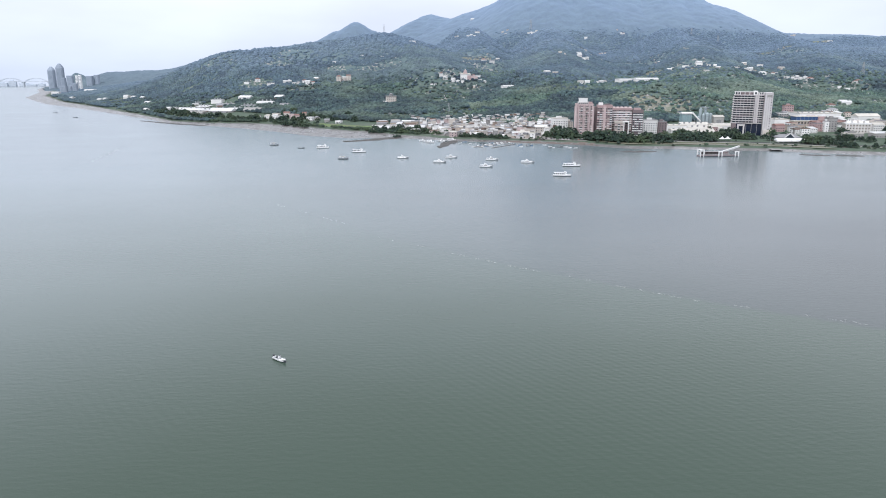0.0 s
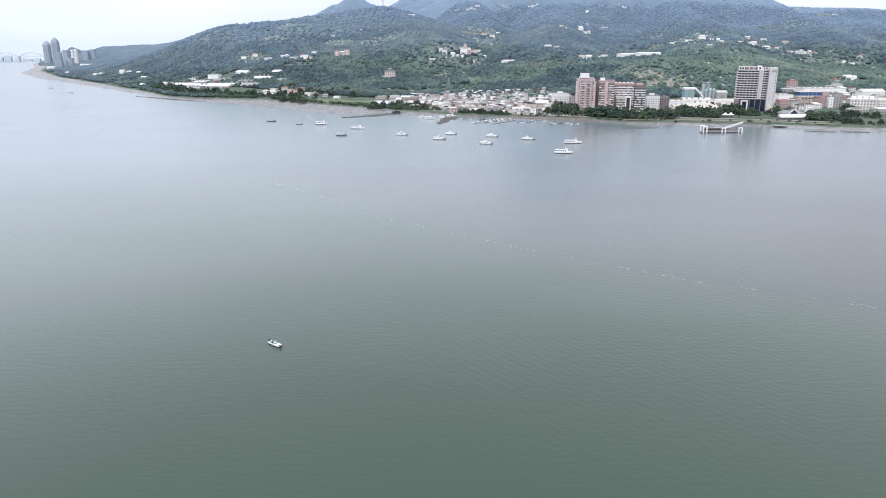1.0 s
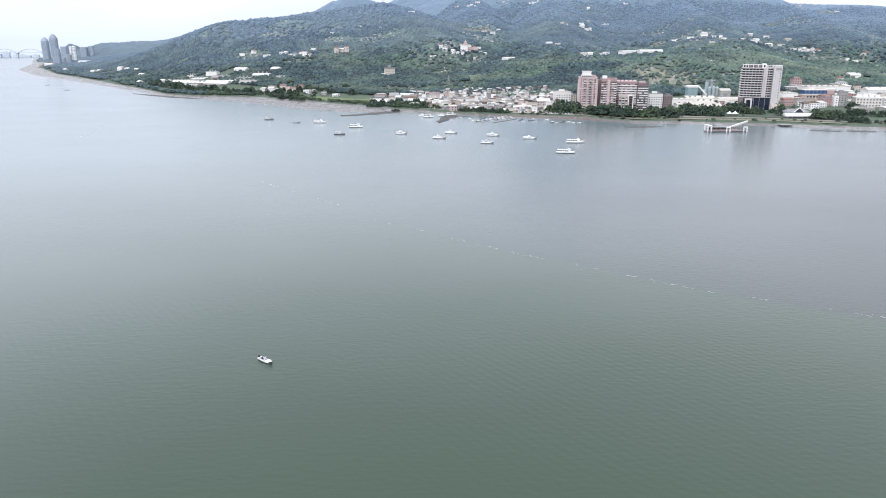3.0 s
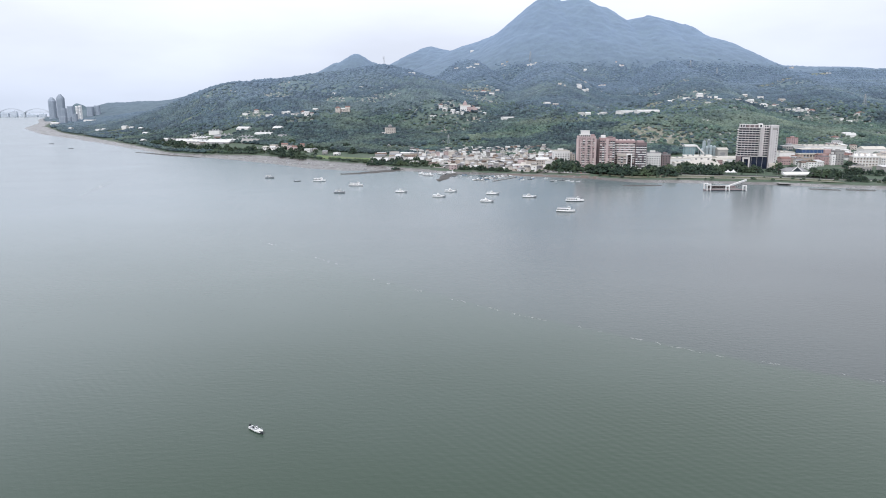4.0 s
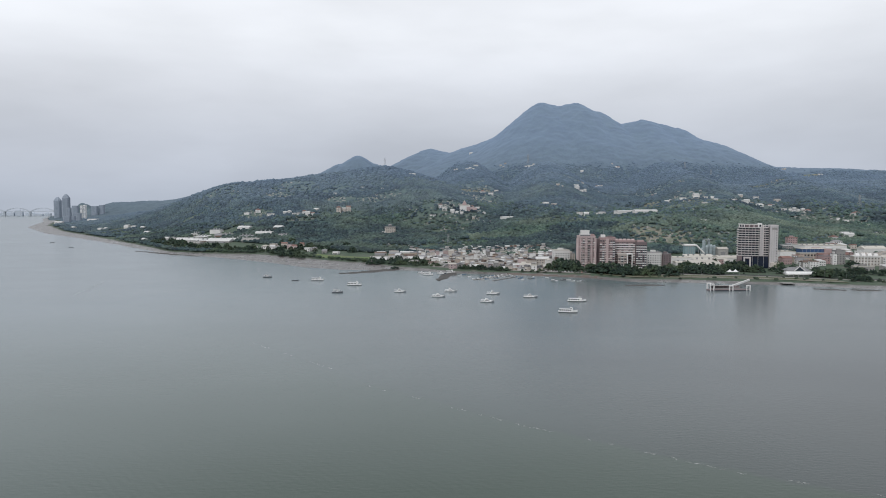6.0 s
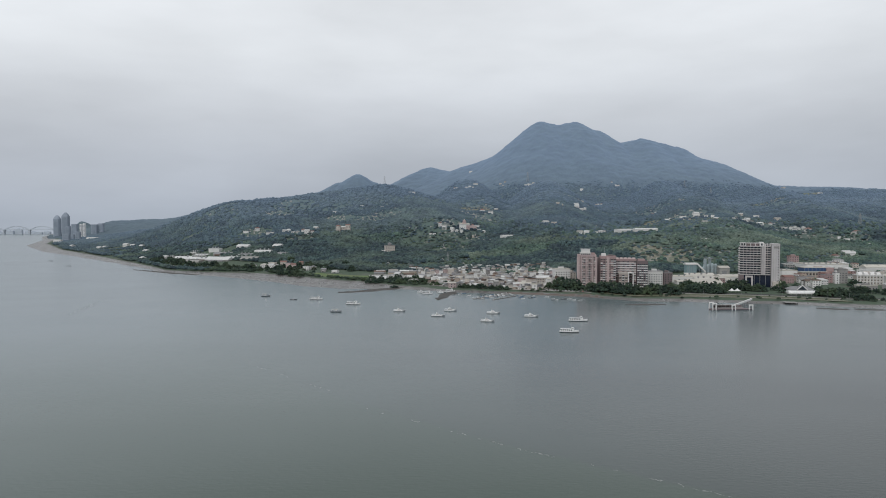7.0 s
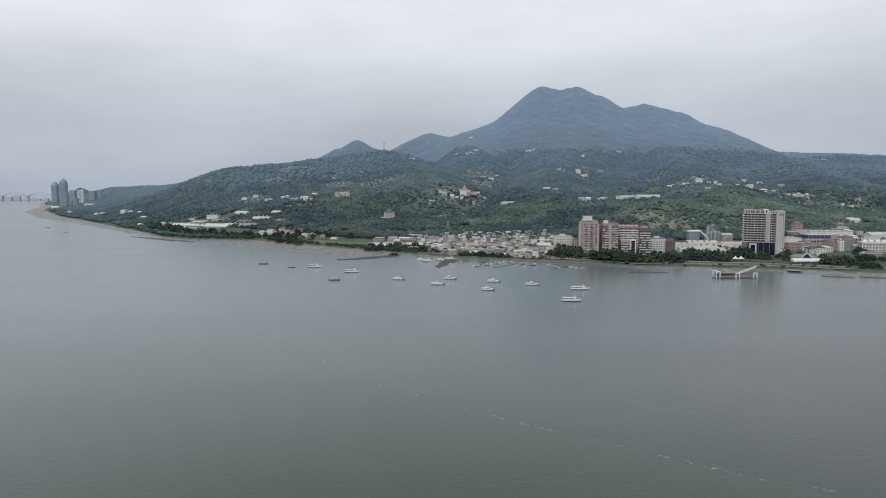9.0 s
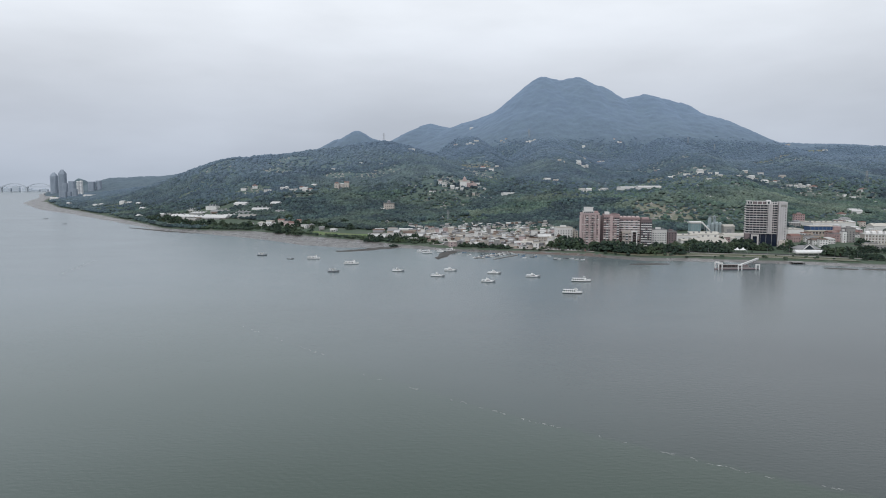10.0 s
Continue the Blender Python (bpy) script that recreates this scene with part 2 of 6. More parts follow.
def ground_material():
    """Mud on the tidal flat, grass and bare soil above it, worn paths by noise."""
    m = bpy.data.materials.new("river_bank_ground")
    m.use_nodes = True
    n, l = m.node_tree.nodes, m.node_tree.links
    b = n["Principled BSDF"]
    b.inputs["Roughness"].default_value = 0.85
    geo = n.new("ShaderNodeNewGeometry")
    sep = n.new("ShaderNodeSeparateXYZ")
    l.new(geo.outputs["Position"], sep.inputs[0])

    def noise_at(scale, detail=5):
        t = n.new("ShaderNodeTexNoise")
        t.inputs["Scale"].default_value, t.inputs["Detail"].default_value = scale, detail
        l.new(geo.outputs["Position"], t.inputs[0])
        return t.outputs[0]

    def span(value, a, z, c=0.0, d=1.0):
        t = n.new("ShaderNodeMapRange")
        for k, v in ((1, a), (2, z), (3, c), (4, d)):
            t.inputs[k].default_value = v
        l.new(value, t.inputs[0])
        return t.outputs[0]

    def blend(fac, a, z):
        t = n.new("ShaderNodeMix")
        t.data_type = "RGBA"
        for k, v in ((0, fac), (6, a), (7, z)):
            if isinstance(v, tuple):
                t.inputs[k].default_value = (*v, 1)
            else:
                l.new(v, t.inputs[k])
        return t.outputs[2]

    grass = blend(span(noise_at(0.4), 0.3, 0.7), (0.042, 0.068, 0.045), (0.072, 0.108, 0.066))
    grass = blend(span(noise_at(0.02), 0.52, 0.7), grass, (0.085, 0.108, 0.078))
    grass = blend(span(noise_at(0.05), 0.6, 0.7), grass, (0.14, 0.138, 0.118))
    # bluish sheen rising with height paints haze onto the open slopes
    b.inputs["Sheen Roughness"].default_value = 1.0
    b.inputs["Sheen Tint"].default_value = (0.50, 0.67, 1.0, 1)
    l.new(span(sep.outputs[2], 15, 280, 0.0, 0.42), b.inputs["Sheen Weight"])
    mud = blend(span(noise_at(0.08), 0.35, 0.65), (0.095, 0.09, 0.088), (0.155, 0.145, 0.138))
    dry = span(sep.outputs[2], 1.5, 2.1)
    last = blend(dry, mud, grass)
    # the flat is wet and shines
    wet = span(noise_at(0.06), 0.35, 0.65, 0.22, 0.5)
    gloss = n.new("ShaderNodeMix")
    l.new(dry, gloss.inputs[0])
    l.new(wet, gloss.inputs[2])
    gloss.inputs[3].default_value = 0.9
    l.new(gloss.outputs[0], b.inputs["Roughness"])
    l.new(last, b.inputs["Base Color"])
    bp = n.new("ShaderNodeBump")
    bp.inputs["Strength"].default_value, bp.inputs["Distance"].default_value = 0.7, 0.6
    l.new(noise_at(0.35), bp.inputs["Height"])
    l.new(bp.outputs[0], b.inputs["Normal"])
    return m


WATER, GROUND = water_material(), ground_material()
# from LOW to FAR the greens flatten and take on more painted haze
LEAF_LOW = leaf_material("broadleaf_canopy", (0.060, 0.098, 0.082), (0.014, 0.030, 0.034), (0.088, 0.124, 0.084), 0.4, 0.007, haze_sheen=(0.05, 0.40))
LEAF_MID = leaf_material("hazed_hill_canopy", (0.056, 0.088, 0.078), (0.020, 0.040, 0.044), (0.078, 0.108, 0.080), 0.3, 0.005, haze_sheen=(0.14, 0.48), mottle=(0.6, 1.3), relief=0.22, stands=(0.55, 1.25))
LEAF_UP = leaf_material("hazed_upland_canopy", (0.054, 0.082, 0.078), (0.032, 0.054, 0.056), (0.064, 0.090, 0.078), 0.18, 0.003, 0.8, haze_sheen=(0.23, 0.52), mottle=(0.8, 1.15), relief=0.06, stands=(0.7, 1.15))
LEAF_FAR = leaf_material("hazed_summit_canopy", (0.070, 0.098, 0.096), (0.054, 0.080, 0.080), (0.075, 0.102, 0.094), 0.12, 0.002, 0.85, haze_sheen=(0.13, 0.46), mottle=(0.8, 1.12), relief=0.08, stands=(0.8, 1.12))
LEAF_BANK = leaf_material("banyan_leaves", (0.042, 0.070, 0.040), (0.010, 0.022, 0.018), (0.058, 0.085, 0.042), 0.9, 0.03, haze_sheen=(0.01, 0.05), stands=(0.8, 1.15))
LEAF_SCRUB = leaf_material("scrub_canopy", (0.088, 0.138, 0.086), (0.028, 0.056, 0.042), (0.120, 0.154, 0.104), 0.4, 0.009, haze_sheen=(0.05, 0.40), mottle=(0.5, 1.3), stands=(0.7, 1.25))
BARK = material("bark", (0.12, 0.09, 0.065), 0.9, grain=3, bump=0.05)
WHITE = material("white_render", (0.80, 0.79, 0.775), 0.75, grain=0.8, stain=0.12, vary=0.24, per_object=0.12)
CREAM = material("cream_render", (0.62, 0.565, 0.515), 0.8, grain=0.8, stain=0.12, vary=0.35, per_object=0.18)
PINK = material("pink_tile_cladding", (0.46, 0.335, 0.33), 0.7, grain=1.2, stain=0.08, vary=0.35)
GREY = material("weathered_concrete", (0.36, 0.35, 0.34), 0.85, grain=0.6, stain=0.1, vary=0.45, per_object=0.15)
BROWN = material("brown_tile_cladding", (0.22, 0.175, 0.18), 0.7, grain=1.0, stain=0.1, vary=0.4)
GLASS = material("dark_window_glass", (0.045, 0.06, 0.075), 0.12, grain=0.3, stain=0.1, vary=0.6, spec=0.8)
BLUEGLASS = material("tinted_curtain_glass", (0.018, 0.026, 0.05), 0.15, grain=0.3, stain=0.1, vary=0.5, spec=0.35)
ROOF_WHITE = material("white_sheet_roof", (0.72, 0.72, 0.71), 0.5, grain=0.5, stain=0.06, vary=0.34, per_object=0.15)
ROOF_PALE = material("dusty_fibre_cement_roof", (0.47, 0.46, 0.44), 0.7, grain=0.5, stain=0.06, vary=0.5, per_object=0.2)
ROOF_CREAM = material("cream_sheet_roof", (0.62, 0.59, 0.53), 0.55, grain=0.5, stain=0.06, vary=0.34, per_object=0.15)
TEALGLASS = material("pale_teal_glazing", (0.30, 0.42, 0.45), 0.3, grain=0.4, stain=0.1, vary=0.4)
TEALSTEEL = material("pale_blue_grey_sheet_steel", (0.44, 0.52, 0.55), 0.45, grain=0.5, stain=0.12, vary=0.4, per_object=0.2)
BLUEPANEL = material("deep_blue_cladding", (0.035, 0.085, 0.20), 0.4, grain=0.5, stain=0.1, vary=0.3)
TAN = material("tan_render", (0.48, 0.40, 0.34), 0.8, grain=0.8, stain=0.1, vary=0.35)
ROOF_GREY = material("grey_sheet_roof", (0.30, 0.30, 0.31), 0.55, grain=0.5, stain=0.08, vary=0.45, per_object=0.25)
ROOF_DARK = material("tarred_dark_roof", (0.075, 0.072, 0.075), 0.8, grain=0.6, stain=0.1, vary=0.5, per_object=0.3)
ROOF_RED = material("red_sheet_roof", (0.28, 0.155, 0.13), 0.6, grain=0.5, stain=0.08, vary=0.4, per_object=0.25)
ROOF_RUST = material("rusty_sheet_roof", (0.22, 0.155, 0.125), 0.7, grain=0.6, stain=0.2, vary=0.5, per_object=0.3)
ROOF_BLUE = material("blue_sheet_roof", (0.11, 0.22, 0.36), 0.5, grain=0.5, stain=0.08, vary=0.4, per_object=0.1)
ROOF_GREEN = material("green_sheet_roof", (0.12, 0.21, 0.17), 0.55, grain=0.5, stain=0.08, vary=0.4, per_object=0.15)
HULL_WHITE = material("white_boat_paint", (0.86, 0.86, 0.85), 0.35, grain=0.6, stain=0.3, vary=0.2)
HULL_DARK = material("dark_hull_paint", (0.05, 0.055, 0.065), 0.4, grain=0.6, stain=0.3, vary=0.3)
HULL_BLUE = material("blue_hull_paint", (0.10, 0.2, 0.33), 0.4, grain=0.6, stain=0.3, vary=0.3)
TERRACOTTA = material("faded_red_render", (0.50, 0.385, 0.38), 0.8, grain=0.8, stain=0.1, vary=0.35)
HOTEL = material("hotel_render", (0.62, 0.59, 0.59), 0.75, grain=0.8, stain=0.1, vary=0.3)
PALESTONE = material("pale_stone_cladding", (0.55, 0.53, 0.535), 0.7, grain=0.8, stain=0.08, vary=0.25)
BLUSH = material("pale_pink_tile_cladding", (0.58, 0.465, 0.455), 0.7, grain=1.2, stain=0.08, vary=0.4)
HULL_GREY = material("grey_hull_paint", (0.27, 0.29, 0.31), 0.45, grain=0.6, stain=0.3, vary=0.3)
TOMBSTONE = material("pale_weathered_stone", (0.50, 0.49, 0.475), 0.85, grain=0.5, stain=0.05, vary=0.5)
STEEL = material("galvanised_steel", (0.42, 0.43, 0.44), 0.45, 0.6, grain=1.0, stain=0.3, vary=0.3)
PAVE = material("promenade_paving", (0.38, 0.36, 0.33), 0.85, grain=0.8, stain=0.05, vary=0.4)
ASPHALT = material("asphalt", (0.06, 0.06, 0.062), 0.9, grain=2, stain=0.05, vary=0.3)
LAWN = material("mown_grass", (0.115, 0.170, 0.062), 0.9, grain=1.5, stain=0.05, vary=0.4, tints=((0.13, 0.145, 0.075),))
ROUGHGRASS = material("rough_bank_grass", (0.10, 0.112, 0.062), 0.9, grain=0.6, stain=0.04, vary=0.5, tints=((0.15, 0.14, 0.10), (0.07, 0.085, 0.05)))
SOIL = material("bare_soil", (0.185, 0.185, 0.145), 0.95, grain=0.3, stain=0.03, vary=0.5, tints=((0.105, 0.14, 0.095), (0.25, 0.235, 0.20)))
SAND = material("beach_sand", (0.185, 0.15, 0.132), 0.9, grain=0.8, stain=0.05, vary=0.4)
FOAM = material("foam", (0.50, 0.52, 0.505), 0.7, grain=1.5, stain=0.2, vary=0.3)
# far towers, bridge and city have distance haze mixed into their base colours
FARTOWER = material("hazed_far_concrete", (0.33, 0.38, 0.45), 0.85, grain=0.2, stain=0.03, vary=0.25, per_object=0.12)
FARGLASS = material("hazed_far_window", (0.25, 0.30, 0.36), 0.6, grain=0.2, stain=0.03, vary=0.3)
BRIDGE = material("hazed_bridge_paint", (0.52, 0.565, 0.62), 0.6, grain=0.2, stain=0.03, vary=0.2)
DISTANT = material("hazed_city_concrete", (0.60, 0.66, 0.735), 0.9, grain=0.05, stain=0.01, vary=0.12, per_object=0.06)

# ---- mesh helpers ----


class Shape:
    """Gathers vertices and faces of one part."""

    def __init__(self):
        self.v, self.f = [], []

    def loft(self, rings, cap=True):
        k, n = len(self.v), len(rings[0])
        for ring in rings:
            self.v.extend(tuple(p) for p in ring)
        for a in range(len(rings) - 1):
            for i in range(n):
                j = (i + 1) % n
                self.f.append((k + a * n + i, k + a * n + j, k + (a + 1) * n + j, k + (a + 1) * n + i))
        if cap:
            self.f.append(tuple(k + i for i in reversed(range(n))))
            self.f.append(tuple(k + (len(rings) - 1) * n + i for i in range(n)))
        return self

    def box(self, x0, y0, z0, x1, y1, z1, chamfer=0.0):
        if chamfer:
            c = chamfer
            base = [(x0 + c, y0), (x1 - c, y0), (x1, y0 + c), (x1, y1 - c), (x1 - c, y1), (x0 + c, y1), (x0, y1 - c), (x0, y0 + c)]
            mid, s = (x0 + x1) / 2, (y0 + y1) / 2
            top = [(mid + (x - mid) * (1 - 2 * c / max(0.01, x1 - x0)), s + (y - s) * (1 - 2 * c / max(0.01, y1 - y0))) for x, y in base]
            return self.loft([[(x, y, z0) for x, y in base], [(x, y, z1 - c) for x, y in base], [(x, y, z1) for x, y in top]])
        base = [(x0, y0), (x1, y0), (x1, y1), (x0, y1)]
        return self.loft([[(x, y, z0) for x, y in base], [(x, y, z1) for x, y in base]])

    def prism(self, pts, z0, z1, shrink=1.0):
        cx, cy = sum(p[0] for p in pts) / len(pts), sum(p[1] for p in pts) / len(pts)
        return self.loft([[(x, y, z0) for x, y in pts], [(cx + (x - cx) * shrink, cy + (y - cy) * shrink, z1) for x, y in pts]])

    def cyl(self, x, y, z0, z1, r0, r1=None, n=8):
        r1 = r0 if r1 is None else r1
        a = [2 * math.pi * i / n for i in range(n)]
        return self.loft([[(x + r * math.cos(t), y + r * math.sin(t), z) for t in a] for z, r in ((z0, r0), (z1, r1))])

    def beam(self, a, b, r, n=4):
        a, b = Vector(a), Vector(b)
        d = (b - a).normalized()
        s = d.cross(Vector((0, 0, 1)) if abs(d.z) < 0.9 else Vector((1, 0, 0))).normalized()
        t = d.cross(s)
        ring = [s * (r * math.cos(math.pi / n + 2 * math.pi * i / n)) + t * (r * math.sin(math.pi / n + 2 * math.pi * i / n)) for i in range(n)]
        return self.loft([[a + q for q in ring], [b + q for q in ring]])

    def gable(self, x0, y0, x1, y1, z0, rise, over=0.3, thick=0.25, hip=0.0):
        """A pitched roof, ridge along x."""
        x0, y0, x1, y1 = x0 - over, y0 - over, x1 + over, y1 + over
        ym = (y0 + y1) / 2
        for z in (z0,):
            k = len(self.v)
            self.v += [(x0, y0, z), (x1, y0, z), (x1, y1, z), (x0, y1, z), (x0 + hip, ym, z + rise), (x1 - hip, ym, z + rise)]
            self.v += [(x0, y0, z + thick), (x1, y0, z + thick), (x1, y1, z + thick), (x0, y1, z + thick),
                       (x0 + hip, ym, z + rise + thick), (x1 - hip, ym, z + rise + thick)]
            for q in ((6, 7, 11, 10), (8, 9, 10, 11), (7, 8, 11), (9, 6, 10), (0, 1, 7, 6), (1, 2, 8, 7), (2, 3, 9, 8), (3, 0, 6, 9), (3, 2, 1, 0)):
                self.f.append(tuple(k + i for i in q))
        return self

    def vault(self, x0, y0, x1, y1, z0, rise, n=6):
        """A shallow curved roof spanning y, running along x."""
        prof = [((y0 + y1) / 2 - (y1 - y0) / 2 * math.cos(math.pi * i / n), z0 + rise * math.sin(math.pi * i / n)) for i in range(n + 1)]
        return self.loft([[(x, y, z) for y, z in prof] for x in (x0, x1)])

    def mesh(self, name, mat, smooth=False):
        me = bpy.data.meshes.new(name)
        me.from_pydata(self.v, [], self.f)
        me.update()
        if smooth:
            me.polygons.foreach_set("use_smooth", [True] * len(me.polygons))
        me.materials.append(mat)
        return me


def part(name, shape, mat, parent=None, label="", smooth=False):
    ob = new(name, shape.mesh(name, mat, smooth) if isinstance(shape, Shape) else shape)
    ob.parent = parent
    if label:
        ob["label"] = label
    return ob


def put(name, shared, parent, m):
    """One more piece on shared mesh data."""
    ob = new(name, shared)
    ob.parent, ob.matrix_basis = parent, m
    return ob


def thing(name, m, label, category, group="", kind=""):
    ob = new(name)
    ob.matrix_world = m
    return tagged(ob, label, category, group, kind)


def raw_mesh(name, verts, faces, mat, smooth=False):
    """A mesh from arrays of triangles or quads."""
    me = bpy.data.meshes.new(name)
    k = faces.shape[1]
    me.vertices.add(len(verts))
    me.vertices.foreach_set("co", verts.astype(np.float32).ravel())
    me.loops.add(faces.size)
    me.loops.foreach_set("vertex_index", faces.astype(np.int32).ravel())
    me.polygons.add(len(faces))
    me.polygons.foreach_set("loop_start", np.arange(0, faces.size, k, dtype=np.int32))
    me.polygons.foreach_set("use_smooth", np.full(len(faces), smooth))
    me.update(calc_edges=True)
    me.validate()
    me.materials.append(mat)
    return me

# ---- the land: bank, foothills and mountain as one height field ----


def lattice(ix, iy, seed):
    h = (ix * 374761393 + iy * 668265263 + seed * 974634777) & 0x7FFFFFFF
    h = ((h ^ (h >> 13)) * 1274126177) & 0x7FFFFFFF
    return ((h ^ (h >> 16)) & 0xFFFF) / 65535.0


def value_noise(x, y, seed):
    ix, iy = np.floor(x).astype(np.int64), np.floor(y).astype(np.int64)
    fx, fy = x - ix, y - iy
    fx, fy = fx * fx * (3 - 2 * fx), fy * fy * (3 - 2 * fy)
    a = lattice(ix, iy, seed) * (1 - fx) + lattice(ix + 1, iy, seed) * fx
    b = lattice(ix, iy + 1, seed) * (1 - fx) + lattice(ix + 1, iy + 1, seed) * fx
    return a * (1 - fy) + b * fy


def fbm(x, y, size, octaves, seed):
    total, amp, norm = 0.0, 1.0, 0.0
    for k in range(octaves):
        total = total + amp * value_noise(x / size * 2 ** k + 17.3 * k, y / size * 2 ** k - 9.1 * k, seed + k)
        norm += amp
        amp *= 0.5
    return total / norm


SHORE = np.array([(-4500, 7800), (-2774, 5150), (-2215, 3995), (-1904, 3447), (-1553, 2706), (-1203, 2196), (-948, 1906), (-627, 1511),
                  (-520, 1370), (-418, 1291), (-332, 1221), (-252, 1139), (-199, 1076), (-135, 1040), (-48, 1034), (-20, 1022), (18, 991),
                  (95, 964), (145, 945), (190, 928), (240, 884), (321, 876), (404, 855), (437, 840), (480, 820), (900, 690), (4500, -200)])
MAIN_RIDGE = [(-297, 4300, 262), (-189, 3950, 272), (-110, 3950, 330), (-45, 3950, 372), (70, 3850, 346), (157, 3800, 372), (329, 3750, 436), (480, 3725, 548), (526, 3720, 594),
              (610, 3710, 574), (694, 3700, 582), (800, 3670, 530), (884, 3650, 466), (1011, 3600, 484), (1163, 3550, 440), (1283, 3500, 384),
              (1374, 3450, 314), (1462, 3400, 262), (1752, 3250, 238), (1939, 3150, 222), (2600, 3000, 205)]
FRONT_RIDGE = [(-113, 2600, 194), (-186, 2500, 209), (-290, 2450, 196), (-400, 2400, 184), (-518, 2350, 162), (-594, 2400, 147), (-629, 2400, 155),
               (-696, 2400, 127), (-840, 2550, 96), (-996, 2700, 72), (-1227, 3000, 57)]
BACK_PEAK = [(-709, 4400, 268), (-605, 4400, 322), (-495, 4400, 376), (-400, 4400, 326), (-297, 4400, 280)]
KNOLL = [(-2212, 4390, 236), (-2204, 4400, 236)]
FAR_RIDGE = [(-2110, 4350, 92), (-1835, 4300, 99), (-1562, 4200, 112), (-1332, 4200, 149), (-1168, 4200, 168)]


SPURS = [[(-186, 2500, 205), (-70, 2200, 150), (10, 1950, 96), (60, 1750, 50)], [(430, 2900, 262), (390, 2450, 205), (330, 2050, 132), (290, 1700, 74)],
         [(900, 2900, 258), (830, 2400, 196), (700, 1950, 128), (640, 1600, 66)], [(-500, 2350, 160), (-430, 2080, 112), (-350, 1850, 60)],
         [(1300, 2700, 205), (1150, 2200, 150), (1000, 1800, 92)], [(500, 1640, 66), (440, 1500, 50)], [(120, 3000, 268), (130, 2600, 205), (160, 2250, 132)]]


def smooth_step(v, a, b):
    s = np.clip((v - a) / (b - a), 0, 1)
    return s * s * (3 - 2 * s)


def ridge(x, y, line, reach, power, soft=30.0, lean=1.0):
    best = np.full(np.shape(x), -50.0)
    for (ax, ay, ah), (bx, by, bh) in zip(line, line[1:]):
        s = np.clip(((x - ax) * (bx - ax) + (y - ay) * (by - ay)) / ((bx - ax) ** 2 + (by - ay) ** 2), 0, 1)
        d = np.sqrt((x - ax - s * (bx - ax)) ** 2 + (lean * (y - ay - s * (by - ay))) ** 2 + soft * soft) - soft
        best = np.maximum(best, (ah + s * (bh - ah)) * np.clip(1 - d / reach, 0, 1) ** power)
    return best


def inland(x, y):
    """Metres from the waterline, roughly square to it."""
    return (y - np.interp(x, SHORE[:, 0], SHORE[:, 1])) * np.interp(x, (-1200, -200, 0, 500), (0.62, 0.75, 0.93, 0.93))


def flat_width(x):
    """Breadth of the mud flat."""
    return np.interp(x, (-2500, -1500, -700, -500, -420, -330, -200, -120, -48, 0, 130, 200, 240, 330, 420, 520),
                     (70, 100, 34, 18, 30, 72, 96, 84, 28, 14, 16, 12, 18, 12, 14, 22))


def height(x, y):
    x, y = np.asarray(x, float), np.asarray(y, float)
    u = inland(x, y) + 10 * (fbm(x, y, 60, 3, 5) - 0.5)
    w = flat_width(x)
    bank = np.where(u < 0, np.maximum(u * 0.05, -3.0), np.where(u < w, 1.3 * u / w, 1.3 + 2.2 * smooth_step(u, w, w + 7)))
    bank = bank + 1.8 * smooth_step(u, w + 25, 190)
    rise = np.interp(u, (180, 320, 500, 900, 1400, 1900, 2500), (0, 6, 18, 54, 112, 165, 205))
    rise = rise * np.interp(x, (-1600, -700, -200, 100), (0.15, 0.35, 0.75, 1.0))
    tall = np.stack([rise, 1.035 * ridge(x, y, MAIN_RIDGE, 740, 1.08, 40, 0.7), 1.05 * ridge(x, y, FRONT_RIDGE, 900, 1.2, 50),
                     1.02 * ridge(x, y, BACK_PEAK, 620, 1.25), ridge(x, y, FAR_RIDGE, 520, 1.2),
                     ridge(x, y, KNOLL, 112, 1.15, 8), *[ridge(x, y, spur, 300, 1.0, 60) for spur in SPURS]])
    k = 9.0
    hill = k * np.log(np.exp(np.clip(tall / k, -20, 80)).sum(0)) - k * math.log(3)
    hill = np.maximum(hill, 0) * smooth_step(u, 110, 520)
    gully = 1 - np.abs(2 * fbm(x, y, 420, 4, 31) - 1)
    hill = hill * (1 + np.interp(hill, (150, 300), (0.10, 0.035)) * (gully - 0.75)) + np.minimum(hill, 50) / 50 * np.interp(y, (1100, 1500, 2100, 2400), (26, 50, 50, 20)) * (fbm(x, y, 330, 4, 77) - 0.5)
    return bank + np.maximum(hill, 0)


def height_at(x, y):
    return float(height(np.array([x]), np.array([y]))[0])


# cleared ground: x, y, half breadth, half depth
CLEARINGS = [(-60, 1130, 110, 60), (80, 1060, 150, 75), (240, 1010, 100, 90), (330, 1010, 120, 85), (450, 960, 120, 80), (560, 1000, 110, 120),
             (-280, 1380, 90, 45), (-180, 1165, 120, 45), (430, 1380, 70, 110), (420, 1120, 90, 70), (520, 1120, 80, 60), (600, 1150, 120, 60)]
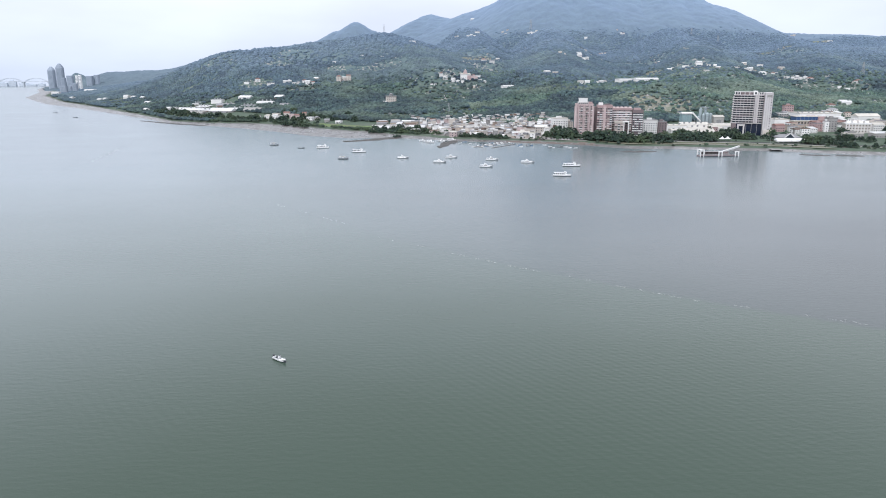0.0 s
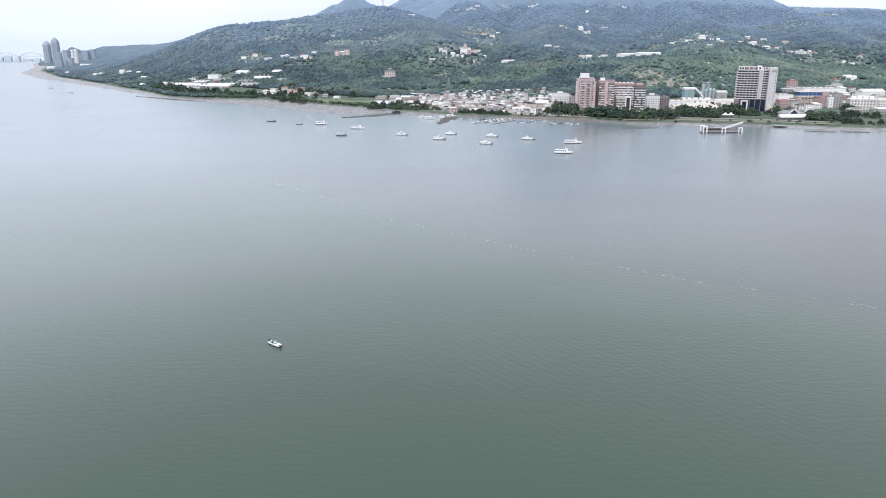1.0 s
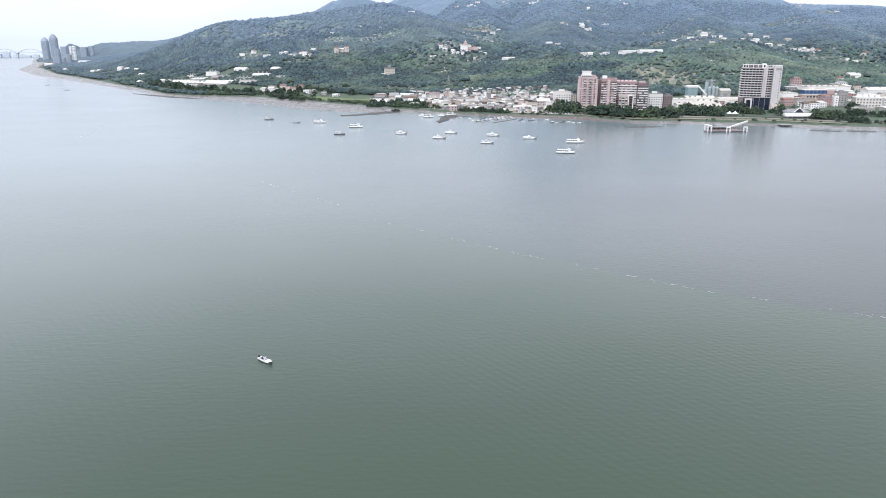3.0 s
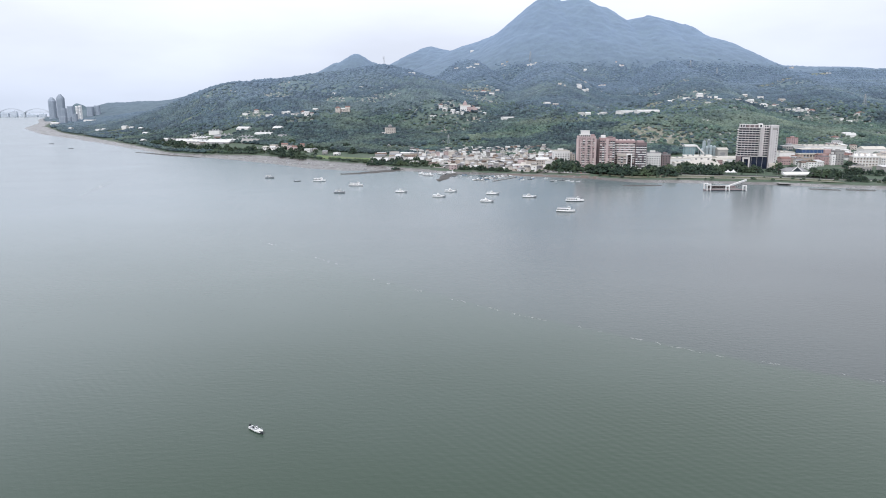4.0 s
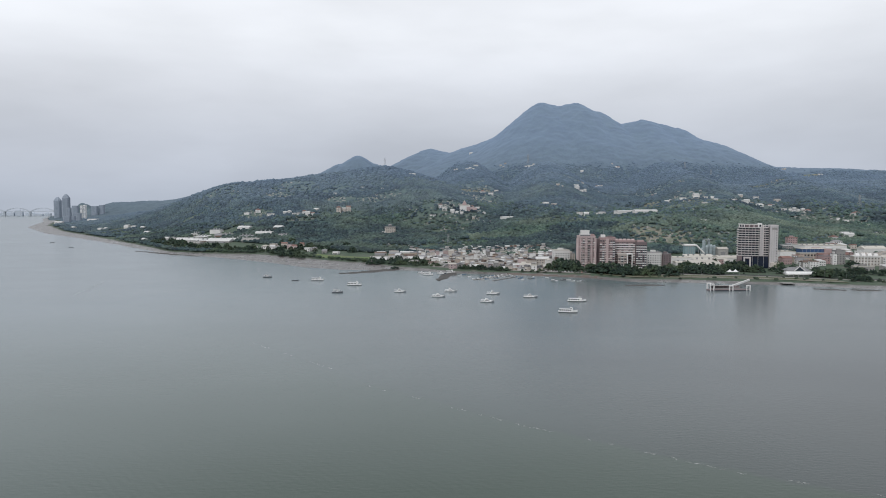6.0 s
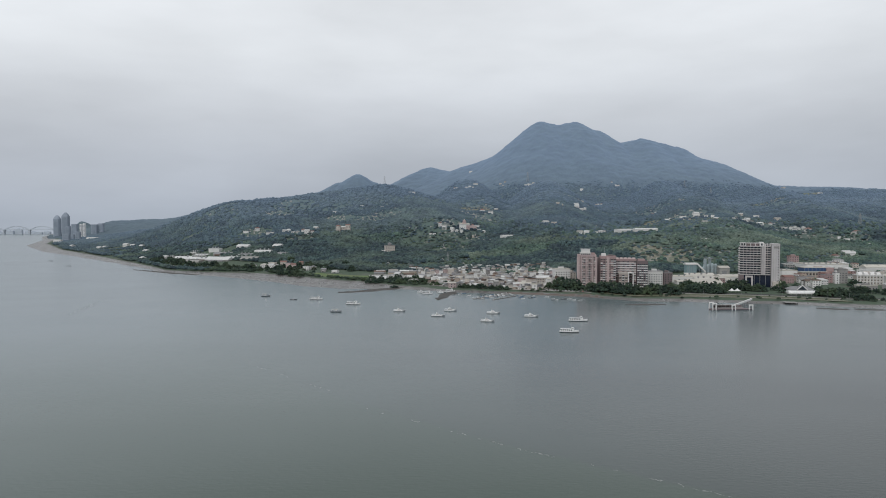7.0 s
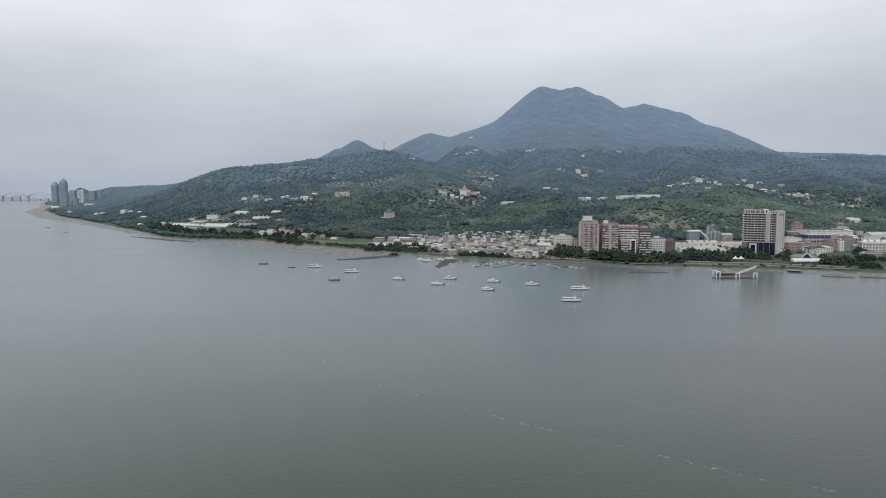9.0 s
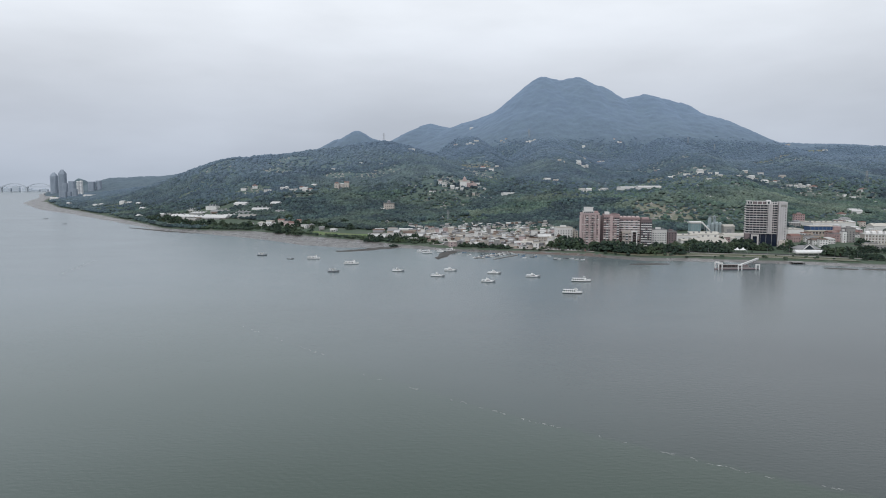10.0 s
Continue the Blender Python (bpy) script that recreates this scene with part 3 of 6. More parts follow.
# riverside works: x, y, breadth, depth, height, roof
WORKS = [(-542, 1768, 33, 14, 9, "flat"), (-560, 1660, 60, 24, 6, "vault"), (-500, 1700, 52, 22, 6, "vault"), (-480, 1600, 64, 26, 6, "gable"),
         (-410, 1590, 44, 24, 6, "gable"), (-466, 1745, 37, 16, 9, "gable"), (-404, 1690, 47, 22, 8, "vault"), (-440, 1660, 40, 20, 6, "shed"),
         (-382, 1735, 24, 18, 8, "gable"), (-640, 1740, 37, 16, 4, "shed"), (-596, 1784, 25, 16, 7, "flat"), (-520, 1630, 50, 22, 5, "shed"), (-350, 1640, 30, 16, 6, "gable"), (-590, 1690, 46, 20, 5, "gable"), (-530, 1575, 40, 18, 5, "vault"), (-450, 1625, 54, 18, 5, "vault"), (-560, 1720, 40, 18, 6, "shed")]
CLEARINGS += [(x, y, 46, 32) for x, y in ((105, 2148), (138, 2092), (-462, 2100), (-282, 2080), (-200, 2056), (968, 1692), (637, 1888), (-482, 1924), (666, 1600), (880, 1724), (-341, 1808), (-140, 2108), (20, 1876))]
CLEARINGS += [(x, y, w * 0.5, d * 0.72) for x, y, w, d, h, style in WORKS]
# bare soil on the slope
BARE = [(1181, 2572, 80, 40), (646, 1796, 42, 45), (562, 1904, 22, 40), (120, 2272, 62, 60), (850, 1924, 30, 30), (1614, 3128, 37, 50), (432, 1390, 62, 80)]


def open_ground(x, y):
    """1 where the wood is cleared: the town, fields and plots on the slope."""
    u = inland(x, y)
    out = np.zeros(np.shape(x))
    for cx, cy, a, b in CLEARINGS + BARE:
        out = np.maximum(out, (((x - cx) / a) ** 2 + ((y - cy) / b) ** 2 < 1) * 1.0)
    plots = fbm(x, y, 170, 4, 201) > np.interp(y, (1000, 1500, 2400, 3000, 3300), (0.72, 0.66, 0.655, 0.72, 0.95)) - 0.05 * ((x > 450) & (y < 2200))
    return np.maximum(out, plots * 1.0) * (u > 0) + (u < flat_width(x) + 6)


def grid_sheet(xs, ys):
    gx, gy = np.meshgrid(xs, ys)
    verts = np.stack([gx, gy, height(gx, gy)], -1).reshape(-1, 3)
    nx, ny = len(xs), len(ys)
    i = (np.arange(ny - 1)[:, None] * nx + np.arange(nx - 1)).ravel()
    return verts, np.stack([i, i + 1, i + nx + 1, i + nx], -1)


xs = np.concatenate([np.arange(-4500, -2600, 100), np.arange(-2600, -700, 22), np.arange(-700, 760, 9), np.arange(760, 2400, 20), np.arange(2400, 4600, 100)])
ys = np.concatenate([np.arange(-2000, 600, 100), np.arange(600, 1700, 9), np.arange(1700, 4600, 18), np.arange(4600, 6600, 100)])
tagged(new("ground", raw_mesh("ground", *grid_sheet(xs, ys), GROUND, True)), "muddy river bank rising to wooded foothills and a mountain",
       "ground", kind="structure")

sheet = Shape()
sheet.v = [(-9000, -6000, 0), (9000, -6000, 0), (9000, 12000, 0), (-9000, 12000, 0)]
sheet.f = [(0, 1, 2, 3)]
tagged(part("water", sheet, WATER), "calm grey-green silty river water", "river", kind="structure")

# ---- woods on the slopes ----


def small_blob(seed, fine=1, cut=-0.15):
    bm = bmesh.new()
    bmesh.ops.create_icosphere(bm, subdivisions=2 if fine == 1 else 1, radius=1)
    rnd = random.Random(seed)
    for v in bm.verts:
        v.co *= rnd.uniform(0.7, 1.25) if fine == 0 else rnd.uniform(0.78, 1.22)
        if fine == 0 and v.co.z < 0:
            v.co.z *= 2.6
    bmesh.ops.delete(bm, geom=[v for v in bm.verts if v.co.z < cut], context="VERTS")
    bmesh.ops.triangulate(bm, faces=bm.faces)
    bm.verts.index_update()
    out = (np.array([v.co[:] for v in bm.verts]), np.array([[v.index for v in f.verts] for f in bm.faces]))
    bm.free()
    return out


SMALL = [small_blob(k, 1) for k in range(8)]
COARSE = [small_blob(k, 0, -1.9) for k in range(8)]


def scatter(name, rng, x, y, z, r, tall, shapes, mat, label, smooth=False):
    """Crowns at the given places, joined into one mesh."""
    kind = rng.integers(0, len(shapes), len(x))
    verts, faces, base = [], [], 0
    for k, (bv, bf) in enumerate(shapes):
        w = np.nonzero(kind == k)[0]
        if not len(w):
            continue
        a = rng.uniform(0, 2 * np.pi, len(w))
        c, s = np.cos(a)[:, None], np.sin(a)[:, None]
        px = bv[None, :, 0] * c - bv[None, :, 1] * s
        py = bv[None, :, 0] * s + bv[None, :, 1] * c
        rr = r[w][:, None]
        v = np.stack([px * rr + x[w][:, None], py * rr + y[w][:, None], bv[None, :, 2] * rr * tall[w][:, None] + z[w][:, None]], -1)
        f = bf[None] + (np.arange(len(w)) * len(bv))[:, None, None] + base
        verts.append(v.reshape(-1, 3))
        faces.append(f.reshape(-1, 3))
        base += len(w) * len(bv)
    ob = new(name, raw_mesh(name, np.concatenate(verts), np.concatenate(faces), mat, smooth))
    return tagged(ob, label, "forest", kind="stuff")


def wood(name, x0, x1, y0, y1, gap, size, mat, label, seed, keep, shapes=SMALL, low=0.75, high=1.15, smooth=True, lift=0.45):
    rng = np.random.default_rng(seed)
    gx, gy = np.meshgrid(np.arange(x0, x1, gap), np.arange(y0, y1, gap))
    x = (gx + rng.uniform(-0.55, 0.55, gx.shape) * gap).ravel()
    y = (gy + rng.uniform(-0.55, 0.55, gy.shape) * gap).ravel()
    u = inland(x, y)
    ok = (u > flat_width(x) + 30) & keep(x, y, u)
    ok &= (open_ground(x, y) < 0.5) | ((rng.random(len(x)) < 0.16) & (u > 330))
    x, y = x[ok], y[ok]
    r = size * rng.uniform(0.6, 1.25, len(x)) * (0.85 + 0.4 * fbm(x, y, 90, 2, 300))
    tall = rng.uniform(low, high, len(x))
    return scatter(name, rng, x, y, height(x, y) + r * tall * lift, r, tall, shapes, mat, label, smooth)


def haze_zone(x, y, mix=55):
    """Haze step, growing with distance and from the low slopes to the upland; broken up so that stands mingle."""
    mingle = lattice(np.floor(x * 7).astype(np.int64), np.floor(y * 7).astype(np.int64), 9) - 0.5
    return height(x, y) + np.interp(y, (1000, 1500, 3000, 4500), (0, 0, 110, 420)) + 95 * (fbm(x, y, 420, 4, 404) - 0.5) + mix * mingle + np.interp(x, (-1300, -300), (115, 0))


wedge = lambda x, y: np.abs(x) < 0.68 * y + 120
scrubby = lambda x, y: fbm(x, y, 150, 4, 77) + np.interp(x, (-150, 150, 500), (-0.25, 0.0, 0.06)) > 0.5
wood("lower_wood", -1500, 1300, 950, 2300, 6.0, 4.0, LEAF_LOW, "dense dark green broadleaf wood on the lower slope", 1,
     lambda x, y, u: wedge(x, y) & (haze_zone(x, y) < 90) & (u > np.where(x < -600, 42, 200)) & ~scrubby(x, y), SMALL, smooth=False)
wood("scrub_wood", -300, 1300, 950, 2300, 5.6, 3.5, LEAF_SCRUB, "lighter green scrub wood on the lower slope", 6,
     lambda x, y, u: wedge(x, y) & (haze_zone(x, y) < 90) & (u > 200) & scrubby(x, y), SMALL, smooth=False)
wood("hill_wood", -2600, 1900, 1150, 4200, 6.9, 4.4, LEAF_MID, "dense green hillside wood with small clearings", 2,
     lambda x, y, u: wedge(x, y) & (haze_zone(x, y) >= 90) & (haze_zone(x, y) < 205) & (u > 60), COARSE, 0.5, 0.85)
wood("upland_wood", -3000, 2700, 1500, 4700, 9.6, 6.3, LEAF_UP, "upland wood below the peak, blue haze painted on as sheen", 3,
     lambda x, y, u: wedge(x, y) & (haze_zone(x, y) >= 205) & (haze_zone(x, y) < 380) & (u > 60), COARSE, 0.5, 0.8, True, 0.3)


def close_canopy(name, x0, x1, y0, y1, gap, mat, label, keep):
    """Crowns grown into one another: a quilted sheet of rounded tops."""
    gx, gy = np.meshgrid(np.arange(x0, x1, gap), np.arange(y0, y1, gap))
    gx = gx + (lattice(np.arange(gx.size).reshape(gx.shape), np.full(gx.shape, 3), 61) - 0.5) * gap * 0.6
    tops = 5.0 * value_noise(gx / 17, gy / 17, 71) + 3.0 * value_noise(gx / 8.5, gy / 8.5, 72) + 3.5 * value_noise(gx / 60, gy / 60, 73)
    tops = tops * smooth_step(haze_zone(gx, gy, 0), 345, 385) - 1.5
    v = np.stack([gx, gy, height(gx, gy) + tops], -1).reshape(-1, 3)
    n = gx.shape[1]
    i = (np.arange(gx.shape[0] - 1)[:, None] * n + np.arange(n - 1)).ravel()
    quads = np.stack([i, i + 1, i + n + 1, i + n], -1)
    mid = v[quads].mean(1)
    quads = quads[keep(mid[:, 0], mid[:, 1])]
    used, back = np.unique(quads, return_inverse=True)
    me = raw_mesh(name, v[used], back.reshape(quads.shape), mat, True)
    return tagged(new(name, me), label, "forest", kind="stuff")


close_canopy("summit_wood", -2500, 2600, 2350, 4560, 8.5, LEAF_FAR, "dense wood on the summit slopes, blue haze painted on as sheen",
             lambda x, y: wedge(x, y) & (haze_zone(x, y, 0) >= 350) & (inland(x, y) > 40))

# ---- building kit ----
WINDOW = Shape().box(-0.7, -0.09, -0.65, 0.7, 0.06, 0.65).mesh("window", GLASS)
DOOR = Shape().box(-0.55, -0.08, 0, 0.55, 0.06, 2.1).mesh("door", BROWN)
rnd = random.Random(11)


def ground_z(x, y, w, d):
    return min(height_at(x + sx * w / 2, y + sy * d / 2) for sx in (-1, 1) for sy in (-1, 1)) - 0.3


def house(x, y, w, d, h, wall, roof, style, label, turn=0.0, group="", name="house", windows=True, sink=None):
    """A walled building with its own roof, windows and door; the front looks along -y."""
    z = ground_z(x, y, w * 0.7, d * 0.7) if sink is None else sink
    t = thing(name, pose(x, y, z, 0, 0, turn), label, "building" if name != "house" else "house", group)
    part("wall", Shape().box(-w / 2, -d / 2, 0, w / 2, d / 2, h + 0.3), wall, t)
    s = Shape()
    if style == "flat":
        s.box(-w / 2 - 0.15, -d / 2 - 0.15, h + 0.302, w / 2 + 0.15, d / 2 + 0.15, h + 0.6)
        s.box(-w / 2 - 0.15, -d / 2 - 0.15, h + 0.6, w / 2 + 0.15, -d / 2 + 0.1, h + 1.2)
        s.box(-w / 2 - 0.15, d / 2 - 0.1, h + 0.6, w / 2 + 0.15, d / 2 + 0.15, h + 1.2)
        s.box(-w / 2 - 0.15, -d / 2 + 0.1, h + 0.6, -w / 2 + 0.1, d / 2 - 0.1, h + 1.2)
        s.box(w / 2 - 0.1, -d / 2 + 0.1, h + 0.6, w / 2 + 0.15, d / 2 - 0.1, h + 1.2)
    elif style == "gable":
        s.gable(-w / 2, -d / 2, w / 2, d / 2, h + 0.302, d * 0.2, 0.4)
    elif style == "hip":
        s.gable(-w / 2, -d / 2, w / 2, d / 2, h + 0.302, d * 0.24, 0.6, 0.25, min(w, d) * 0.45)
    elif style == "vault":
        s.vault(-w / 2 - 0.2, -d / 2 - 0.2, w / 2 + 0.2, d / 2 + 0.2, h + 0.302, d * 0.14)
    elif style == "shed":
        s.loft([[(xx, -d / 2 - 0.3, h + 0.302), (xx, d / 2 + 0.3, h + 0.302 + d * 0.14), (xx, d / 2 + 0.3, h + 0.5 + d * 0.14), (xx, -d / 2 - 0.3, h + 0.5)]
                for xx in (-w / 2 - 0.3, w / 2 + 0.3)])
    part("roof", s, roof, t)
    if windows:
        floors = max(1, int(h / 3.2))
        cols = max(1, min(7, int(w / 3.2)))
        for f in range(floors):
            for c in range(cols):
                xx = (c + 0.5) / cols * w - w / 2
                if f == 0 and c == cols // 2:
                    put("door", DOOR, t, pose(xx, -d / 2, 0.3))
                    continue
                put("window", WINDOW, t, pose(xx, -d / 2, 1.9 + f * 3.2))
        for f in range(floors):
            side = -1 if x > 0 else 1
            put("window", WINDOW, t, pose(side * w / 2, rnd.uniform(-0.2, 0.2) * d, 1.9 + f * 3.2, 0, 0, 90 * side))
    return t


def water_tank(t, x, y, z):
    part("water_tank", Shape().cyl(x, y, z, z + 1.8, 0.8, 0.8, 8).cyl(x, y, z + 1.8, z + 2.1, 0.8, 0.25, 8), STEEL, t, "small steel rooftop water tank")


# ---- the white hotel tower ----


def hotel_tower():
    x, y = 436.9, 1019.0
    z = ground_z(x, y, 30, 15)
    t = thing("hotel_tower", pose(x, y, z, 0, 0, -19), "tall white hotel tower with stacked balconies and dark glass base", "hotel")
    w, d = 38.5, 22.0
    part("core", Shape().box(-w / 2 + 3.2, -d / 2 + 4.6, 17, w / 2 - 1, d / 2, 56.3), HOTEL, t)
    podium = part("podium", Shape().box(-w / 2 + 1.0, -d / 2 + 0.8, 0, w / 2, d / 2, 17), BLUEGLASS, t, "dark tinted glass podium")
    part("podium_pier", Shape().box(-w / 2 - 0.5, -d / 2 + 0.4, 0, -w / 2 + 5.2, d / 2 - 2, 17.2, 0.2), BROWN, t)
    part("portal", Shape().box(-w / 2 + 7, -d / 2 - 1.2, 0, -w / 2 + 9, -d / 2 + 0.78, 15.5).box(-w / 2 + 14.5, -d / 2 - 1.2, 0, -w / 2 + 16.5, -d / 2 + 0.78, 15.5)
         .box(-w / 2 + 6.9, -d / 2 - 1.3, 13.6, -w / 2 + 16.6, -d / 2 + 0.76, 15.8), HOTEL, t, "white entrance portal frame")
    n = 9
    for k in range(3):
        part("podium_mullion", Shape().box(-1 + 7 * k, -d / 2 + 0.6, 0, -0.6 + 7 * k, -d / 2 + 0.85, 17), STEEL, podium)

    def bowed(z0, z1, out, back):
        """A slab whose front edge bows outwards."""
        front = [(-w / 2 + w * i / n, -d / 2 - out + 2.2 * (2 * i / n - 1) ** 2) for i in range(n + 1)]
        pts = front + [(w / 2, back), (-w / 2, back)]
        return Shape().prism(pts, z0, z1)

    slab = bowed(0, 0.5, 1.6, d / 2 - 0.5).mesh("balcony_slab", HOTEL)
    bow = [(-w / 2 + w * i / n, -d / 2 - 1.45 + 2.2 * (2 * i / n - 1) ** 2) for i in range(n + 1)]
    rail = Shape().loft([[(px, py, 0), (px, py + 0.12, 0), (px, py + 0.12, 0.55), (px, py, 0.55)] for px, py in bow])
    rail = rail.mesh("balustrade", HOTEL)
    glass = bowed(0, 2.65, -1.5, d / 2 - 2).mesh("window_band", GLASS)
    partition = Shape().box(-0.09, -0.9, 0, 0.09, 1.6, 2.65).mesh("partition", HOTEL)
    side = Shape().box(0, -d / 2 + 4, 0, 0.25, d / 2 - 3, 1.2).mesh("side_window", GLASS)
    skin = Shape().box(-0.18, -d / 2 + 1.6, 0, 0.0, d / 2 - 1, 1.35).mesh("side_panel", HOTEL)
    flank = Shape().box(-1.4, -2.7, 0, 0.1, 2.7, 1.1).mesh("side_balcony", HOTEL)
    for f in range(12):
        zz = 17.1 + 3.2 * f
        put("balcony_slab", slab, t, pose(0, 0, zz))
        put("balustrade", rail, t, pose(0, 0, zz + 0.55))
        put("window_band", glass, t, pose(0, 0, zz + 0.552))
        for k in range(n - 1):
            put("partition", partition, t, pose(-w / 2 + w * (k + 1) / n, -d / 2 + 0.3, zz + 0.551))
        put("side_window", side, t, pose(-w / 2 + 2.9, 0, zz + 1.3))
        put("side_panel", skin, t, pose(-w / 2, 0, zz + 0.502))
        put("side_balcony", flank, t, pose(-w / 2, -d / 2 + 5.2, zz))
        put("side_balcony", flank, t, pose(-w / 2, d / 2 - 6.5, zz))
    part("crown_slab", bowed(55.6, 56.6, 2.0, d / 2), HOTEL, t)
    part("roof_room", Shape().box(-18.4, -8.5, 56.6, -11.5, 6, 60.9, 0.3), HOTEL, t, "white rooftop stair house")
    part("roof_room", Shape().box(5.5, -9, 56.6, 10.5, 6, 61.8, 0.3), WHITE, t, "tall white lift house")
    part("roof_room", Shape().box(11.2, -7.5, 56.6, 18.4, 6, 59.8, 0.3), HOTEL, t, "white rooftop room")
    opening = Shape().box(-1.1, -0.12, 0, 1.1, 0.1, 3.0).mesh("roof_opening", GLASS)
    for xx, yy in ((-17.2, -8.5), (-13.4, -8.5), (8.0, -9.0), (13.4, -7.5), (16.6, -7.5)):
        put("roof_opening", opening, t, pose(xx, yy, 57.2))
    part("roof_canopy", Shape().box(-19.2, -11.8, 60.2, 4.8, -10.4, 61.2).box(-19.2, -10.4, 60.2, -18.2, 6, 61.2).box(11.0, -11.8, 58.9, 19.2, -10.6, 59.7), WHITE, t, "white rooftop frame")
    for k in range(7):
        high = 60.2 if k < 4 else 58.9
        part("roof_post", Shape().box(-19.0 + 6.2 * k, -11.5, 56.6, -18.2 + 6.2 * k, -10.7, high if abs(6.2 * k - 25.0) > 2.5 else 57.8), WHITE, t)
    plant = part("plant_screen", Shape().box(-11.2, -6, 56.6, 5.2, 5, 59.8), BROWN, t, "dark brown plant screen")
    for k in range(5):
        part("screen_rib", Shape().box(-10.6 + 3.6 * k, -6.3, 56.6, -10.2 + 3.6 * k, -6.02, 60.1), HULL_DARK, plant)
    notch = Shape().loft([[(7.6, -13.4, zz), (10.2, -11.0, zz), (12.8, -13.0, zz), (12.8, -9.0, zz), (7.6, -9.0, zz)] for zz in (17.2, 55.5)])
    part("bay_pier", notch, HOTEL, t, "white folded pier between balconies")
    slab_tower = part("stair_slab", Shape().box(w / 2 + 0.8, -d / 2 - 1.5, 0, w / 2 + 11.2, d / 2 + 2, 59.0, 0.25), PALESTONE, t, "plain pale stair tower")
    part("stair_slab_cap", Shape().box(w / 2 + 0.6, -d / 2 - 1.7, 59.0, w / 2 + 11.4, d / 2 + 2.2, 59.7), HOTEL, t)
    part("link", Shape().box(w / 2 - 0.5, -d / 2 + 4, 0, w / 2 + 0.8, d / 2 - 2, 57), GREY, t)
    for k in range(3):
        part("joint", Shape().box(w / 2 + 3.4 + 2.9 * k, -d / 2 - 1.56, 1, w / 2 + 3.6 + 2.9 * k, -d / 2 - 1.45, 58), GREY, slab_tower)
    part("roof_sign", Shape().box(w / 2 + 3.5, -d / 2 - 1.6, 53.5, w / 2 + 10.0, -d / 2 - 1.45, 56.5), GREY, slab_tower, "faded sign panel near the top")
    strip = Shape().box(-0.5, -0.08, 0, 0.5, 0.08, 1.1).mesh("stair_window", GLASS)
    for k in range(14):
        put("stair_window", strip, slab_tower, pose(w / 2 + 9.4, -d / 2 - 1.5, 6 + 3.6 * k))
    part("annex", Shape().box(w / 2 + 2, -d / 2 - 6, 0, w / 2 + 13, -d / 2 - 1.6, 9, 0.2), CREAM, t)
    return t


hotel_tower()

# ---- the pink apartment complex ----


def apartment_wing(t, x0, x1, y0, y1, top, wall, cols, floor_h=3.2, bays=True):
    """One wing: cladding, a window in each bay of each floor, and balcony ledges."""
    part("wing", Shape().box(x0, y0, 0, x1, y1, top), wall, t)
    part("parapet", Shape().box(x0 - 0.3, y0 - 0.3, top, x1 + 0.3, y0 + 0.2, top + 1.3).box(x0 - 0.3, y1 - 0.2, top, x1 + 0.3, y1 + 0.3, top + 1.3)
         .box(x0 - 0.3, y0 + 0.2, top, x0 + 0.2, y1 - 0.2, top + 1.3).box(x1 - 0.2, y0 + 0.2, top, x1 + 0.3, y1 - 0.2, top + 1.3), wall, t)
    wide = (x1 - x0) / cols
    pane = Shape().box(-wide * 0.33, -0.12, 0, wide * 0.33, 0.1, 1.9).mesh("window", GLASS)
    ledges = [Shape().box(-wide * 0.42, -1.2, 0, wide * 0.42, 0.05, 0.95, 0.05).mesh("balcony", m) for m in (CREAM, WHITE, PINK)]
    cage = Shape().box(-wide * 0.36, -0.9, 0.95, wide * 0.36, -0.1, 2.3).mesh("balcony_screen", BLUSH)
    pale = Shape().box(-wide * 0.44, -0.5, 0, wide * 0.44, 0.05, 1.25).mesh("spandrel", WHITE)
    # dark strips between the bays paint in the shade of recesses
    strip = Shape().box(-0.18, -0.4, 0, 0.18, 0.05, top - 1).mesh("pilaster", BROWN)
    for c in range(cols + 1):
        put("pilaster", strip, t, pose(x0 + c * wide, y0, 0.5))
    for f in range(int((top - 2) / floor_h)):
        for c in range(cols):
            xx = x0 + (c + 0.5) * wide
            put("window", pane, t, pose(xx, y0, 2.2 + f * floor_h + 0.9))
            if bays and (c % 2 == 0 or rnd.random() < 0.35):
                put("balcony", rnd.choice(ledges), t, pose(xx, y0, 1.9 + f * floor_h))
                if rnd.random() < 0.5:
                    put("balcony_screen", cage, t, pose(xx, y0, 1.9 + f * floor_h))
            elif rnd.random() < 0.75:
                put("spandrel", pale, t, pose(xx, y0, 1.8 + f * floor_h))
    side = Shape().box(-1.0, -0.1, 0, 1.0, 0.1, 1.4).mesh("window", GLASS)
    for f in range(int((top - 2) / floor_h)):
        for c in range(3):
            put("window", side, t, pose(x0, y0 + (c + 0.5) / 3 * (y1 - y0), 3.0 + f * floor_h, 0, 0, -90))


